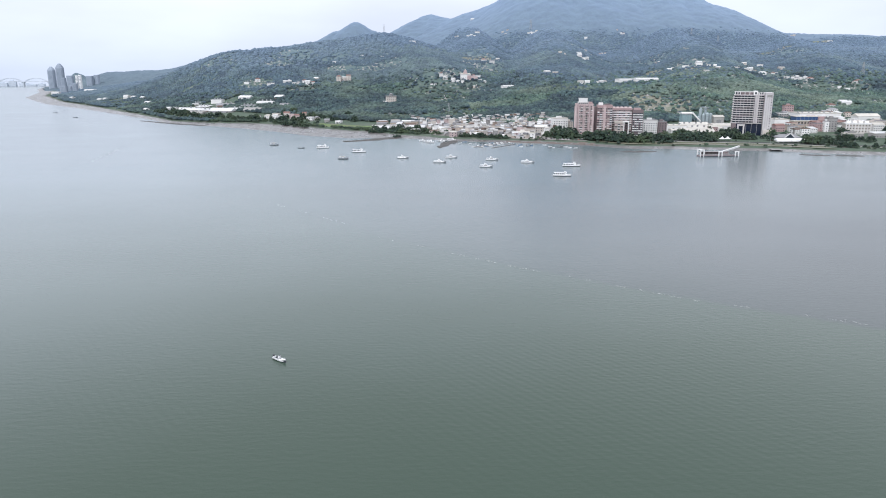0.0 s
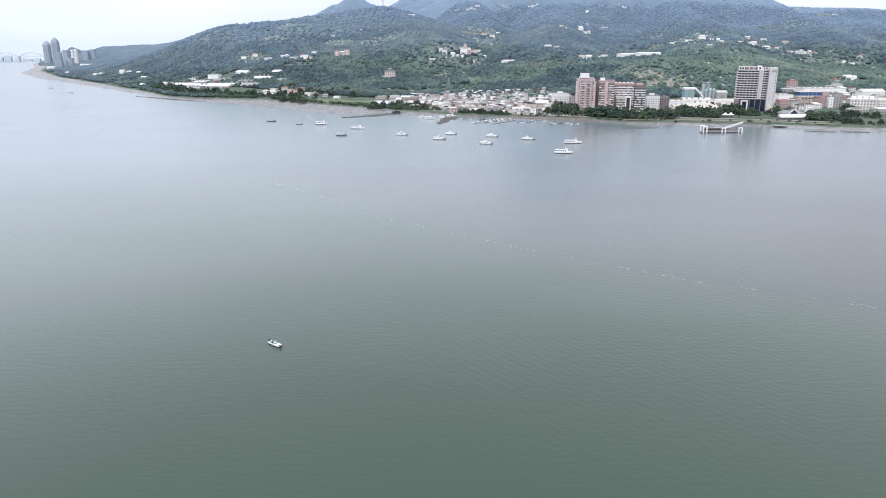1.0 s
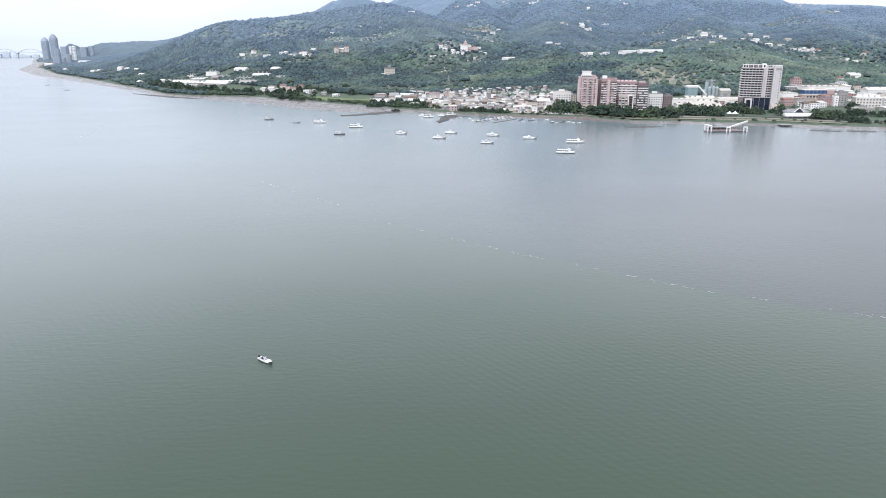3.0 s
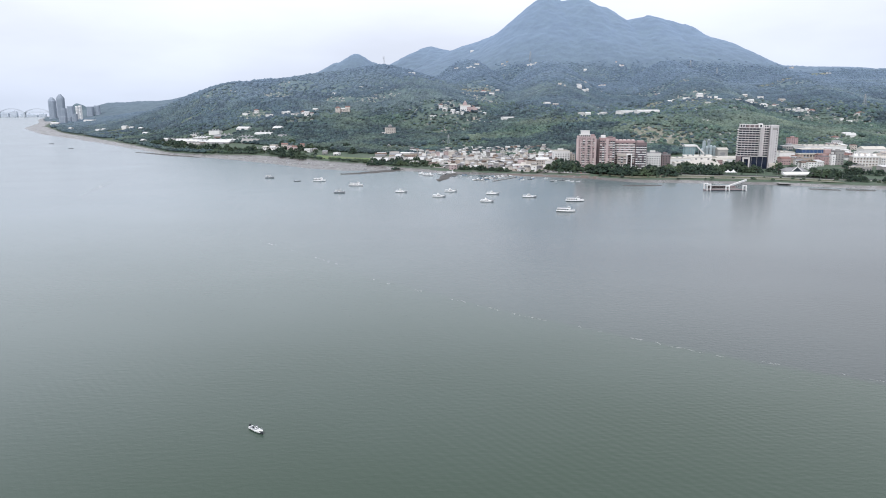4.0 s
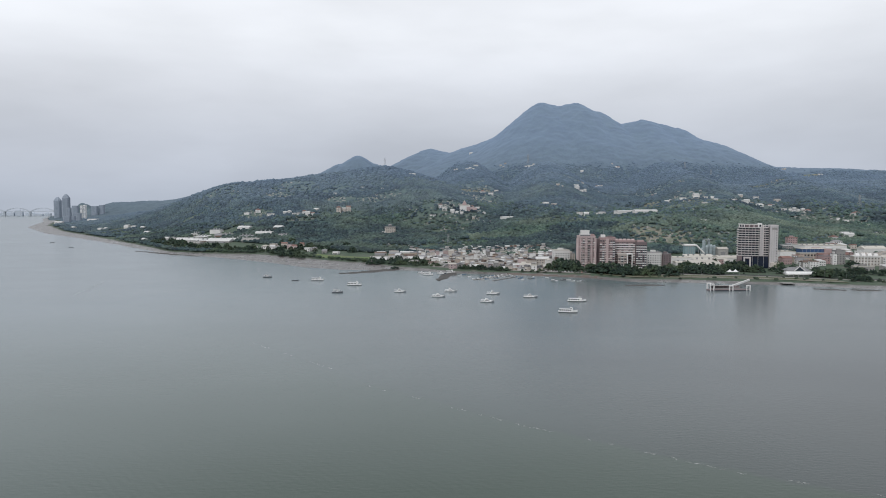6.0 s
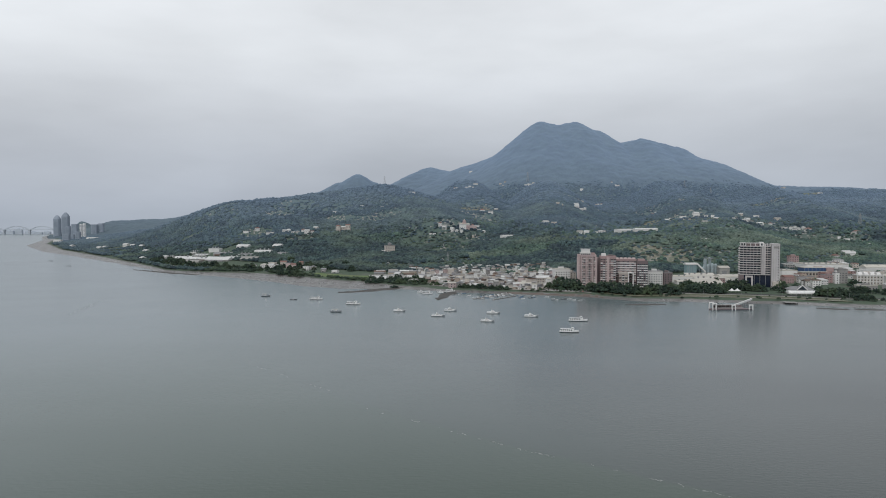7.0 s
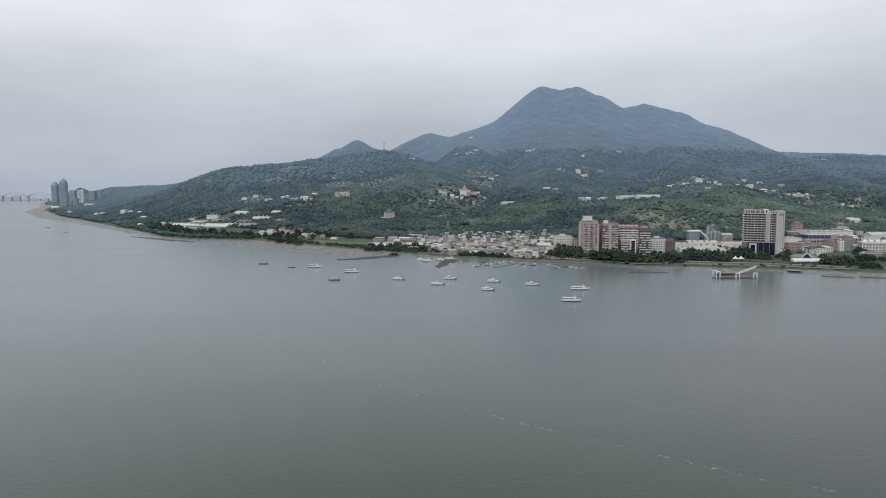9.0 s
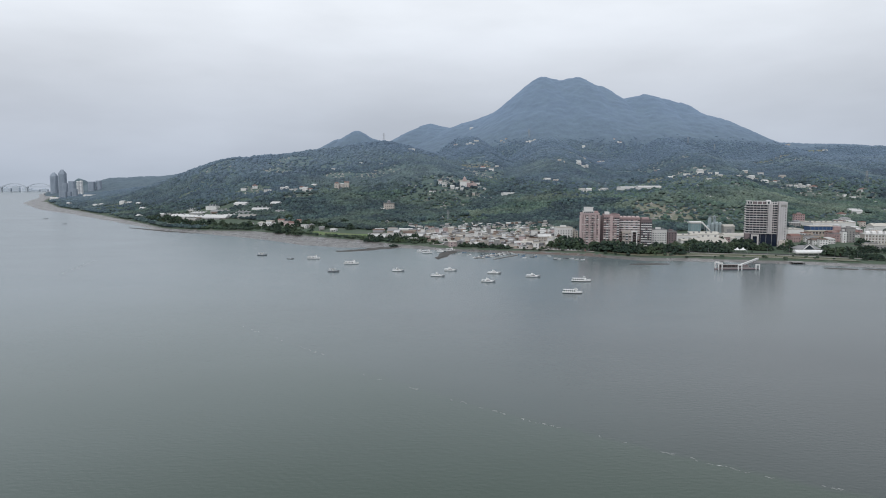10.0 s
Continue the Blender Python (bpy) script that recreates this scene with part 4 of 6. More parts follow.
def apartments():
    x, y = 203.0, 1008.0
    z = height_at(x, y) - 0.4
    t = thing("apartment_block", pose(x, y, z, 0, 0, -9), "pink tiled apartment complex with balconies and stepped towers", "apartment building")
    apartment_wing(t, -12.4, 12, -2, 20, 45, BLUSH, 7)
    for xx, rr in ((-11.6, 2.2), (11.8, 1.8)):
        part("corner_turret", Shape().prism([(xx + rr * math.cos(a), -1.6 + rr * math.sin(a)) for a in [k * math.pi / 4 for k in range(8)]], 0, 43.5), BLUSH, t)
    for k in range(3):
        part("bay_column", Shape().box(-8.6 + 7.3 * k, -3.5, 0, -6.8 + 7.3 * k, -2.02, 44.2, 0.2), BLUSH, t)
    part("roof_room", Shape().box(-9, 2, 45, 5, 11, 48.2, 0.2).box(-9.7, 1.3, 48.2, 5.7, 11.7, 48.9).box(-8, 3, 48.9, 4, 10, 53.2, 0.2).box(-8.4, 2.6, 53.2, 4.4, 10.4, 54.0), WHITE, t, "white two-tier rooftop pavilion")
    for k in range(5):
        part("roof_room_window", Shape().box(-8.2 + 2.7 * k, 1.9, 45.9, -6.4 + 2.7 * k, 2.05, 47.6), GLASS, t)
    part("roof_room", Shape().box(6, 8, 45, 11, 16, 48.5, 0.2), PINK, t)
    # gap between the wings, its shade put into the dark cladding colour
    part("recess", Shape().box(12.02, 11, 0, 18, 24, 42), BROWN, t)
    apartment_wing(t, 18.2, 39, 6, 26, 43, PINK, 6)
    part("bay_column", Shape().box(26.6, 4.4, 0, 30.4, 5.98, 42.5, 0.3), BLUSH, t)
    part("roof_room", Shape().box(20, 10, 43, 26, 20, 47.5, 0.2), WHITE, t)
    part("roof_room", Shape().box(29, 10, 43, 36, 17, 46, 0.2), BROWN, t)
    part("roof_mast", Shape().cyl(24, 14, 47.5, 57, 0.25, 0.1, 6), STEEL, t)
    apartment_wing(t, 39.4, 67.5, 20, 42, 38.5, PINK, 9, 3.2)
    band = Shape().box(39.6, 18.4, 0, 67.4, 19.95, 1.15).mesh("balcony_band", WHITE)
    for f in range(3, 11):
        put("balcony_band", band, t, pose(0, 0, 1.6 + 3.2 * f))
    for k in range(5):
        part("roof_arch", Shape().vault(40 + 5.6 * k, 21, 44 + 5.6 * k, 29, 38.5, 3.2), BLUSH, t)
    apartment_wing(t, 67.9, 82, 12, 42, 36.5, BROWN, 5, 3.2, False)
    part("roof_room", Shape().box(70, 18, 36.5, 79, 30, 40, 0.2), PINK, t)
    apartment_wing(t, 43, 55, 6, 18.2, 20, CREAM, 3, 3.5)
    part("framed_bay", Shape().box(55.2, 5.4, 0, 56.4, 18, 21).box(61.4, 5.4, 0, 62.6, 18, 21).box(55.2, 5.3, 21, 62.6, 18, 22.2), WHITE, t, "white framed entrance bay")
    for k in range(5):
        part("framed_bay_floor", Shape().box(56.42, 6.0, 3.6 * k + 3, 61.38, 18, 3.6 * k + 4.0), BROWN, t)
    part("podium", Shape().box(-14, -6, 0, 42, -2.2, 4.5), GREY, t)


apartments()

# ---- silo works and sheds behind the promenade ----


def silo_works():
    z = height_at(420, 1160) - 0.5
    t = thing("silo_works", pose(0, 0, z), "grey-white silo works with sloping conveyor and metal hoppers", "factory")
    part("hopper_house", Shape().box(389, 1150, 0, 405, 1162, 16.5, 0.2), TEALGLASS, t, "pale teal glazed hopper house")
    for k in range(5):
        part("hopper_rib", Shape().box(390 + 3.4 * k, 1149.8, 0, 390.5 + 3.4 * k, 1150.05, 16.5), STEEL, t)
    part("hopper_roof", Shape().box(388.2, 1149.2, 16.5, 405.8, 1163, 18.2).gable(388.2, 1149.2, 405.8, 1163, 18.2, 1.2, 0.2), WHITE, t)
    part("chute", Shape().loft([[(405 + 13 * k, yy, 17 - 13 * k + o) for yy, o in ((1146, 0), (1149, 0), (1149, 2.8), (1146, 2.8))] for k in (0, 1)]), WHITE, t, "steep white sloping chute")
    part("chute_trestle", Shape().beam((409, 1147.5, 0), (409, 1147.5, 13), 0.4).beam((414, 1147.5, 0), (414, 1147.5, 8), 0.4), STEEL, t)
    for k, (xx, yy, high, rad) in enumerate(((424, 1166, 23.5, 2.7), (432, 1168, 25.5, 2.5), (427.5, 1162, 15, 2.6), (433.5, 1161, 16.5, 2.6), (439.5, 1163, 15.5, 2.8), (420, 1163, 11, 2.4))):
        silo = part("silo", Shape().cyl(xx, yy, 0, high, rad, rad, 14).cyl(xx, yy, high, high + 2.2, rad, 0.7, 14), TEALSTEEL, t, "pale blue-grey steel silo")
        for m in range(3):
            part("hoop", Shape().cyl(xx, yy, high * (0.25 + 0.25 * m), high * (0.25 + 0.25 * m) + 0.4, rad + 0.12, rad + 0.12, 14), STEEL, silo)
    part("silo_gallery", Shape().box(421, 1163, 25.8, 436, 1164.2, 26.6).box(421, 1163, 27.4, 436, 1163.1, 27.6), STEEL, t)
    part("ladder", Shape().beam((429.4, 1164.6, 0), (429.4, 1164.6, 25.8), 0.25), STEEL, t)
    part("batch_tower", Shape().box(441, 1150, 0, 457, 1166, 11.5, 0.3), ROOF_PALE, t)
    part("batch_roof", Shape().gable(441, 1150, 457, 1166, 11.52, 3, 0.5), ROOF_CREAM, t, "cream sheet-metal roof")
    part("batch_door", Shape().box(445, 1149.8, 0, 452, 1149.98, 7.5), ROOF_GREY, t)


silo_works()
SHEDS = [(350, 1082, 40, 26, 8, "flat"), (372, 1035, 46, 26, 4, "gable"), (398, 1072, 50, 24, 4.5, "shed"), (430, 1088, 36, 26, 6, "vault"), (395, 1108, 44, 20, 6, "shed"), (352, 1052, 26, 14, 4, "vault"),
         (624, 1196, 68, 44, 11, "flat"), (690, 1160, 36, 20, 8, "gable"), (523, 1108, 23, 30, 12, "flat")]
for x, y, w, d, h, style in SHEDS:
    house(x, y, w, d, h, WHITE, ROOF_CREAM, style, "long low white warehouse with cream sheet-metal roof", 0, "riverside warehouses", "warehouse", False)
    for k in range(int(w / 9)):
        xx = x - w / 2 + 5 + 9 * k
        t = thing("roof_unit", pose(xx, y - d * 0.1 + 3 * (k % 2), ground_z(x, y, w * 0.7, d * 0.7) + h + (0.6 if style == "flat" else d * 0.08)), "small grey ventilation unit on a warehouse roof", "ventilator", "roof ventilators")
        part("casing", Shape().box(-1.1, -0.9, 0, 1.1, 0.9, 2.0, 0.1), STEEL, t)
        part("cowl", Shape().box(-1.3, -1.1, 2.0, 1.3, 1.1, 2.3), ROOF_GREY, t)


def panelled_hall():
    """Long tan hall with a taller blue-clad storey behind it."""
    z = height_at(570, 1110) - 0.5
    t = thing("market_hall", pose(570, 1110, z), "tan hall with deep blue clad upper storey", "hall")
    part("wall", Shape().box(-23, -6, 0, 20, 8, 8.2), TAN, t)
    part("ledge", Shape().box(-23.4, -6.4, 8.2, 20.4, 8, 8.9), ROOF_CREAM, t)
    for k in range(9):
        part("pier", Shape().box(-22.6 + 4.9 * k, -6.3, 0, -21.8 + 4.9 * k, -6.02, 8.1), CREAM, t)
        part("window", Shape().box(-21.4 + 4.9 * k, -6.12, 4.6, -18.6 + 4.9 * k, -5.98, 6.8), GLASS, t)
    upper = part("upper_storey", Shape().box(-13, 8.2, 0, 24, 26, 14.2), BLUEPANEL, t, "deep blue clad upper storey")
    part("roof", Shape().box(-13.6, 7.6, 14.2, 24.6, 26.6, 15.0), ROOF_CREAM, t)
    for k in range(7):
        part("rib", Shape().box(-12.4 + 6 * k, 8.0, 9, -12.1 + 6 * k, 8.18, 14.1), STEEL, upper)
    part("stair_block", Shape().box(20.6, 4, 0, 31, 22, 14.5, 0.2), PINK, t, "pink stair block")


def ornate_block():
    """Beige riverside block with white columns and arched attic."""
    z = height_at(602, 1030) - 0.5
    t = thing("arcade_block", pose(602, 1030, z, 0, 0, -10), "beige block with white columns and arched attic", "building")
    part("wall", Shape().box(-17, -6, 0, 17, 9, 13.5), CREAM, t)
    part("cornice", Shape().box(-17.5, -6.8, 12.6, 17.5, 9.4, 13.6), WHITE, t)
    for k in range(9):
        part("column", Shape().cyl(-16.4 + 4.1 * k, -6.6, 0, 12.6, 0.5, 0.5, 8), WHITE, t)
    for f in range(3):
        part("floor_band", Shape().box(-17.2, -6.5, 4.0 * f + 3.6, 17.2, -5.98, 4.0 * f + 4.3), WHITE, t)
        for k in range(8):
            put("window", WINDOW, t, pose(-14.3 + 4.1 * k, -6.0, 2.2 + 4.0 * f))
    for k in range(4):
        part("attic_arch", Shape().vault(-15 + 8 * k, -5, -10 + 8 * k, 3, 13.6, 3.4), WHITE, t)
    part("roof_room", Shape().box(-4, 2, 13.6, 6, 8, 17.5, 0.2), CREAM, t)


panelled_hall()
ornate_block()
TOWN = [(308, 1050, 20, 16, 19, WHITE, ROOF_GREY, "flat"), (324, 1046, 12, 14, 17, BROWN, ROOF_GREY, "flat"), (289, 1070, 14, 14, 15, CREAM, ROOF_GREY, "flat"),
        (178, 1066, 22, 16, 22, WHITE, ROOF_CREAM, "flat"), (194, 1076, 12, 14, 16, CREAM, ROOF_GREY, "flat"), (150, 1062, 18, 14, 10, CREAM, ROOF_WHITE, "gable"),
        (606, 1250, 15, 13, 16, PINK, ROOF_RED, "flat"), (571, 1044, 12.5, 14, 19, GREY, ROOF_GREY, "flat"), (562, 1040, 5.5, 10, 15, WHITE, ROOF_GREY, "flat"),
        (556, 1050, 12, 14, 11, PINK, ROOF_GREY, "flat"), (528, 1062, 22, 16, 8, TAN, ROOF_GREY, "flat"), (640, 1060, 22, 16, 11, CREAM, ROOF_CREAM, "flat"),
        (570, 1078, 22, 10, 10, PINK, ROOF_RED, "gable"), (634, 1036, 16, 14, 10, WHITE, ROOF_CREAM, "gable"), (660, 1080, 22, 16, 11, CREAM, ROOF_GREY, "flat"),
        (566, 976, 26, 9, 5, GREY, ROOF_CREAM, "flat"), (600, 970, 26, 12, 6, GREY, ROOF_WHITE, "shed"), (498, 1050, 14, 12, 9, PINK, ROOF_RED, "gable"), (512, 1020, 14, 12, 7, GREY, ROOF_GREY, "flat"),
        (402, 1052, 12, 10, 8, PINK, ROOF_CREAM, "gable")]
KINDS = {WHITE: "white rendered", CREAM: "cream rendered", BROWN: "brown tiled", PINK: "pink tiled", BLUSH: "pale pink", GREY: "grey concrete", TAN: "tan rendered"}
ROOFS = {ROOF_DARK: "dark tarred roof", ROOF_CREAM: "cream sheet roof", ROOF_PALE: "dusty pale roof", ROOF_RUST: "rusty sheet roof", ROOF_GREY: "grey roof", ROOF_WHITE: "white sheet roof", ROOF_RED: "red sheet roof", ROOF_BLUE: "blue sheet roof", ROOF_GREEN: "green roof"}
for x, y, w, d, h, wall, roof, style in TOWN:
    b = house(x, y, w, d, h, wall, roof, style, f"{KINDS[wall]} town building with {ROOFS[roof]}", rnd.uniform(-8, 8), "town buildings", "town_building")
    if style == "flat":
        part("stair_house", Shape().box(-w * 0.2, -2, h + 0.62, w * 0.15, 2.5, h + 3.4, 0.1), wall, b)
        water_tank(b, w * 0.3, 1, h + 0.62)

for k in range(70):
    x, y = rnd.uniform(500, 740), rnd.uniform(990, 1250)
    if any(abs(x - a) < b + 9 and abs(y - c) < e + 9 for a, c, b, e in ((571, 1118, 26, 20), (602, 1030, 19, 12), (624, 1196, 36, 24), (690, 1160, 18, 10), (523, 1108, 12, 15), (566, 1044, 13, 8), (606, 1250, 8, 8))):
        continue
    wall, roof = rnd.choice((CREAM, PINK, WHITE, GREY, WHITE)), rnd.choice((ROOF_GREY, ROOF_WHITE, ROOF_RUST, ROOF_RED))
    house(x, y, rnd.uniform(8, 15), rnd.uniform(8, 13), rnd.choice((3.4, 6.5, 6.5, 9.7)), wall, roof, rnd.choice(("flat", "gable", "shed")),
          f"{KINDS[wall]} town house with {ROOFS[roof]}", rnd.uniform(-12, 12), "town houses", "town_house")

# ---- visitor centre and tent on the promenade ----
t = thing("visitor_centre", pose(457, 936, height_at(457, 936) - 0.3, 0, 0, -3), "white visitor centre with grey pitched roofs and white gable", "pavilion")
t.scale = (1.16, 1, 1.1)
part("wall", Shape().box(-12, -6, 0, 12, 8, 5.2), WHITE, t)
part("roof", Shape().gable(-12, -6, 12, 8, 5.22, 3.4, 1.2, 0.3, 5), ROOF_GREY, t)
part("gable", Shape().loft([[(-5.5, yy, 5.0), (5.5, yy, 5.0), (0, yy, 10.2)] for yy in (-8.6, 0)]), ROOF_GREY, t)
part("gable_trim", Shape().beam((-6, -8.9, 5.0), (0, -8.9, 10.6), 0.45).beam((6, -8.9, 5.0), (0, -8.9, 10.6), 0.45), WHITE, t, "white gable trim")
part("gable_face", Shape().loft([[(-4.8, yy, 5.3), (4.8, yy, 5.3), (0, yy, 9.6)] for yy in (-8.75, -8.62)]), GLASS, t)
part("canopy", Shape().vault(-18, -20, 18, -10.5, 3.0, 2.2).box(-18, -20.2, 2.2, 18, -19.8, 3.1), HULL_WHITE, t, "long curved white canopy")
for k in range(7):
    part("canopy_post", Shape().cyl(-15.5 + 5.3 * k, -19, 0, 3.0, 0.18), WHITE, t)
for k in range(6):
    put("window", WINDOW, t, pose(-10 + 4 * k, -6, 2.2))
t = thing("tent", pose(381, 950, height_at(381, 950) - 0.1), "white twin-peaked fabric tent on the lawn", "tent")
for k in (-3.6, 3.6):
    part("canopy", Shape().loft([[(k + r * sx, r * sy * 0.9, zz) for sx, sy in ((-1, -1), (1, -1), (1, 1), (-1, 1))]
                                 for r, zz in ((3.5, 2.6), (1.8, 3.6), (0.7, 4.8), (0.08, 6.0))]), HULL_WHITE, t)
    for sx in (-3.3, 3.3):
        for sy in (-3, 3):
            part("pole", Shape().cyl(k + sx, sy, 0, 2.6, 0.07, n=6), STEEL, t)

# ---- old fishing village: crowded low houses ----
walls = [WHITE, WHITE, CREAM, CREAM, GREY, WHITE, BLUSH, TAN]
roofs = [ROOF_CREAM, ROOF_GREY, ROOF_WHITE, ROOF_PALE, ROOF_CREAM, ROOF_PALE, ROOF_GREY, ROOF_RUST, ROOF_CREAM, ROOF_WHITE, ROOF_GREY, ROOF_DARK]
for yy in [*np.arange(1000, 1130, 12.5), *np.arange(1136, 1310, 22)]:
    x = 14 + rnd.uniform(0, 8) - (yy - 1004) * 0.25
    end = 168 + (yy - 1004) * 0.08 if yy > 1040 else 138
    while x < end:
        w, d = rnd.uniform(4.5, 9.5), rnd.uniform(6, 10)
        h = rnd.choice((3.2, 3.6, 4.2, 6.4, 6.8, 9.6)) if yy < 1240 else rnd.choice((3.2, 4.2, 6.4))
        if rnd.random() < 0.86 and inland(np.array([x + w / 2]), np.array([yy - d / 2 - 4]))[0] > min(24, flat_width(np.array([x]))[0] + 10):
            wall, roof = rnd.choice(walls), rnd.choice(roofs)
            style = rnd.choice(("flat", "flat", "gable", "gable", "shed"))
            b = house(x + w / 2, yy + rnd.uniform(-4, 4), w, d, h, wall, roof, style, f"{KINDS[wall]} village house with {ROOFS[roof]}",
                      rnd.choice((0, 0, 90, -60, 30)) + rnd.uniform(-16, 12), "old village houses", windows=yy < 1046)
            if style == "flat" and rnd.random() < 0.6:
                water_tank(b, rnd.uniform(-0.3, 0.3) * w, 1, h + 0.62)
            if style == "flat" and rnd.random() < 0.7:
                part("roof_shelter", Shape().box(-w * 0.45, -d * 0.1, h + 0.62, w * rnd.uniform(0, 0.4), d * 0.42, h + 3.0).gable(-w * 0.45, -d * 0.1, w * 0.4, d * 0.42, h + 3.0, 0.9, 0.3), rnd.choice((ROOF_WHITE, ROOF_PALE, ROOF_RUST, ROOF_GREY, ROOF_WHITE, ROOF_PALE)), b)
            if rnd.random() < 0.5:
                part("awning", Shape().loft([[(xx, -d / 2 - 2.2, 2.4), (xx, -d / 2 - 0.05, 3.0), (xx, -d / 2 - 0.05, 2.85), (xx, -d / 2 - 2.2, 2.25)] for xx in (-w * 0.4, w * 0.4)]), rnd.choice((ROOF_WHITE, ROOF_GREEN, ROOF_BLUE, ROOF_RED, ROOF_PALE)), b)
        x += w + rnd.uniform(0.2, 2)
for yy in np.arange(1088, 1270, 17):
    x = -112 + rnd.uniform(0, 10)
    while x < 8 - (yy - 1088) * 0.15:
        w, d = rnd.uniform(9, 24), rnd.uniform(9, 14)
        wall, roof = rnd.choice((GREY, GREY, TAN, CREAM)), rnd.choice((ROOF_GREY, ROOF_WHITE, ROOF_GREY, ROOF_PALE, ROOF_PALE, ROOF_RUST))
        if rnd.random() < 0.62 and not (abs(x + w / 2 + 62) < 50 and abs(yy - 1140) < 20) and inland(np.array([x + w / 2]), np.array([yy - d / 2 - 4.0]))[0] > flat_width(np.array([x]))[0] + 14:
            house(x + w / 2, yy + rnd.uniform(-4, 4), w, d, rnd.uniform(2.6, 4.6), wall, roof, rnd.choice(("gable", "shed", "vault")),
                  f"low {KINDS[wall]} shed with {ROOFS[roof]}", rnd.uniform(-20, 14), "boatyard sheds", "shed", rnd.random() < 0.4)
        x += w + rnd.uniform(1, 9)

for x, y, w, d, turn, cover in ((-91, 1136, 24, 18, -9, ROOF_WHITE), (-64, 1143, 30, 20, -4, ROOF_PALE), (-36, 1150, 26, 16, -10, ROOF_WHITE), (-52, 1122, 16, 9, 6, ROOF_GREY)):
    t = house(x, y, w, d, 3.4, GREY, cover, "gable", f"long low boatyard shed with {ROOFS[cover]}", turn, "boatyard sheds", "shed", False)
    for k in range(int(w / 8)):
        part("bay_door", Shape().box(-w / 2 + 1.5 + 8 * k, -d / 2 - 0.15, 0, -w / 2 + 6.5 + 8 * k, -d / 2 + 0.02, 2.9), ROOF_GREY, t)
# ---- works and houses on the bank upstream ----
for k, (x, y, w, d, h, style) in enumerate(WORKS):
    cover = (ROOF_WHITE, ROOF_WHITE, ROOF_GREY, ROOF_WHITE, ROOF_PALE)[k % 5]
    b = house(x, y, w * 0.86, d * 1.15, h if h > 8 else h * 0.6, WHITE if h > 6 else GREY, cover, style, f"white factory shed with {'grey' if cover is ROOF_GREY else 'pale'} sheet-metal roof among trees", rnd.uniform(-24, -6), "riverside works", "factory_shed", False)
    if h <= 8:
        part("lean_to", Shape().loft([[(xx, -d * 0.575 - 7, h * 0.3), (xx, -d * 0.575 - 0.1, h * 0.5), (xx, -d * 0.575 - 0.1, 0), (xx, -d * 0.575 - 7, 0)] for xx in (-w * 0.3, w * rnd.uniform(0.05, 0.3))]), (ROOF_GREY, ROOF_PALE, ROOF_RUST)[k % 3], b)
    for m in range(3):
        part("roof_vent", Shape().box(w * (m - 1) * 0.22 - 1.5, -1, h * 0.6 if h <= 8 else h, w * (m - 1) * 0.22 + 1.5, 1, (h * 0.6 if h <= 8 else h) + d * 0.3 + 0.6), STEEL, b)
BANKSIDE = [(-356, 1404, 10, 7, WHITE, ROOF_GREY), (-334, 1402, 12, 7, WHITE, ROOF_CREAM), (-318, 1392, 10, 8, WHITE, ROOF_WHITE), (-322, 1420, 13, 9, CREAM, ROOF_CREAM), (-305, 1384, 9, 6, WHITE, ROOF_WHITE),
            (-303, 1430, 12, 9, CREAM, ROOF_RED), (-286, 1402, 9, 9, BLUSH, ROOF_GREY), (-272, 1380, 11, 8, BLUSH, ROOF_RED), (-262, 1396, 8, 10, TAN, ROOF_RED), (-240, 1336, 11, 7, WHITE, ROOF_WHITE), (-230, 1346, 8, 5, CREAM, ROOF_GREY),
            (-203, 1296, 9, 5, GREY, ROOF_GREY), (-179, 1275, 10, 4, WHITE, ROOF_WHITE)]
for k, (x, y, w, h, wall, roof) in enumerate(BANKSIDE):
    b = house(x, y, w, 10, h, wall, roof, "gable" if roof is ROOF_RED else ("flat", "hip", "shed")[k % 3], f"{KINDS[wall]} riverside house with {ROOFS[roof]}", -16 + 9 * (k % 3), "riverside houses")
    part("porch", Shape().box(-w * 0.3, -7.4, 2.6, w * 0.3, -5.02, 2.9).box(-w * 0.28, -7.2, 0, -w * 0.28 + 0.3, -6.9, 2.6).box(w * 0.28 - 0.3, -7.2, 0, w * 0.28, -6.9, 2.6), WHITE, b)
UPSTREAM = [(-959, 2224, 17, 9), (-932, 2210, 14, 4), (-1061, 2264, 14, 6), (-1057, 2292, 11, 4), (-655, 1756, 30, 3.5), (-700, 1722, 8, 4), (-1236, 2440, 11, 7),
            (-1417, 2956, 60, 8), (-1559, 2952, 39, 10), (-880, 2150, 12, 5), (-800, 1985, 14, 5)]
for x, y, w, h in UPSTREAM:
    house(x, y, w, 14, h, WHITE, ROOF_WHITE, "gable", "small white building in trees by the river", -18, "upstream buildings", "building", h > 5)

# ---- hillside temple and houses ----
t = thing("hillside_temple", pose(66, 1836, height_at(66, 1836) - 1), "red and white hillside temple with stepped tower", "temple")
part("hall", Shape().box(-13, -9, 0, 13, 9, 14), WHITE, t)
part("red_front", Shape().box(4, -9.6, 0, 13, -9.02, 11.5), TERRACOTTA, t)
part("tower", Shape().box(-6, -5, 14, 4, 5, 20).box(-4.5, -3.5, 20, 2.5, 3.5, 24), TERRACOTTA, t)
part("spire", Shape().loft([[(-1 + r * sx, r * sy, zz) for sx, sy in ((-1, -1), (1, -1), (1, 1), (-1, 1))] for r, zz in ((2.2, 24), (1.4, 25.2), (0.2, 27.5))]), CREAM, t)
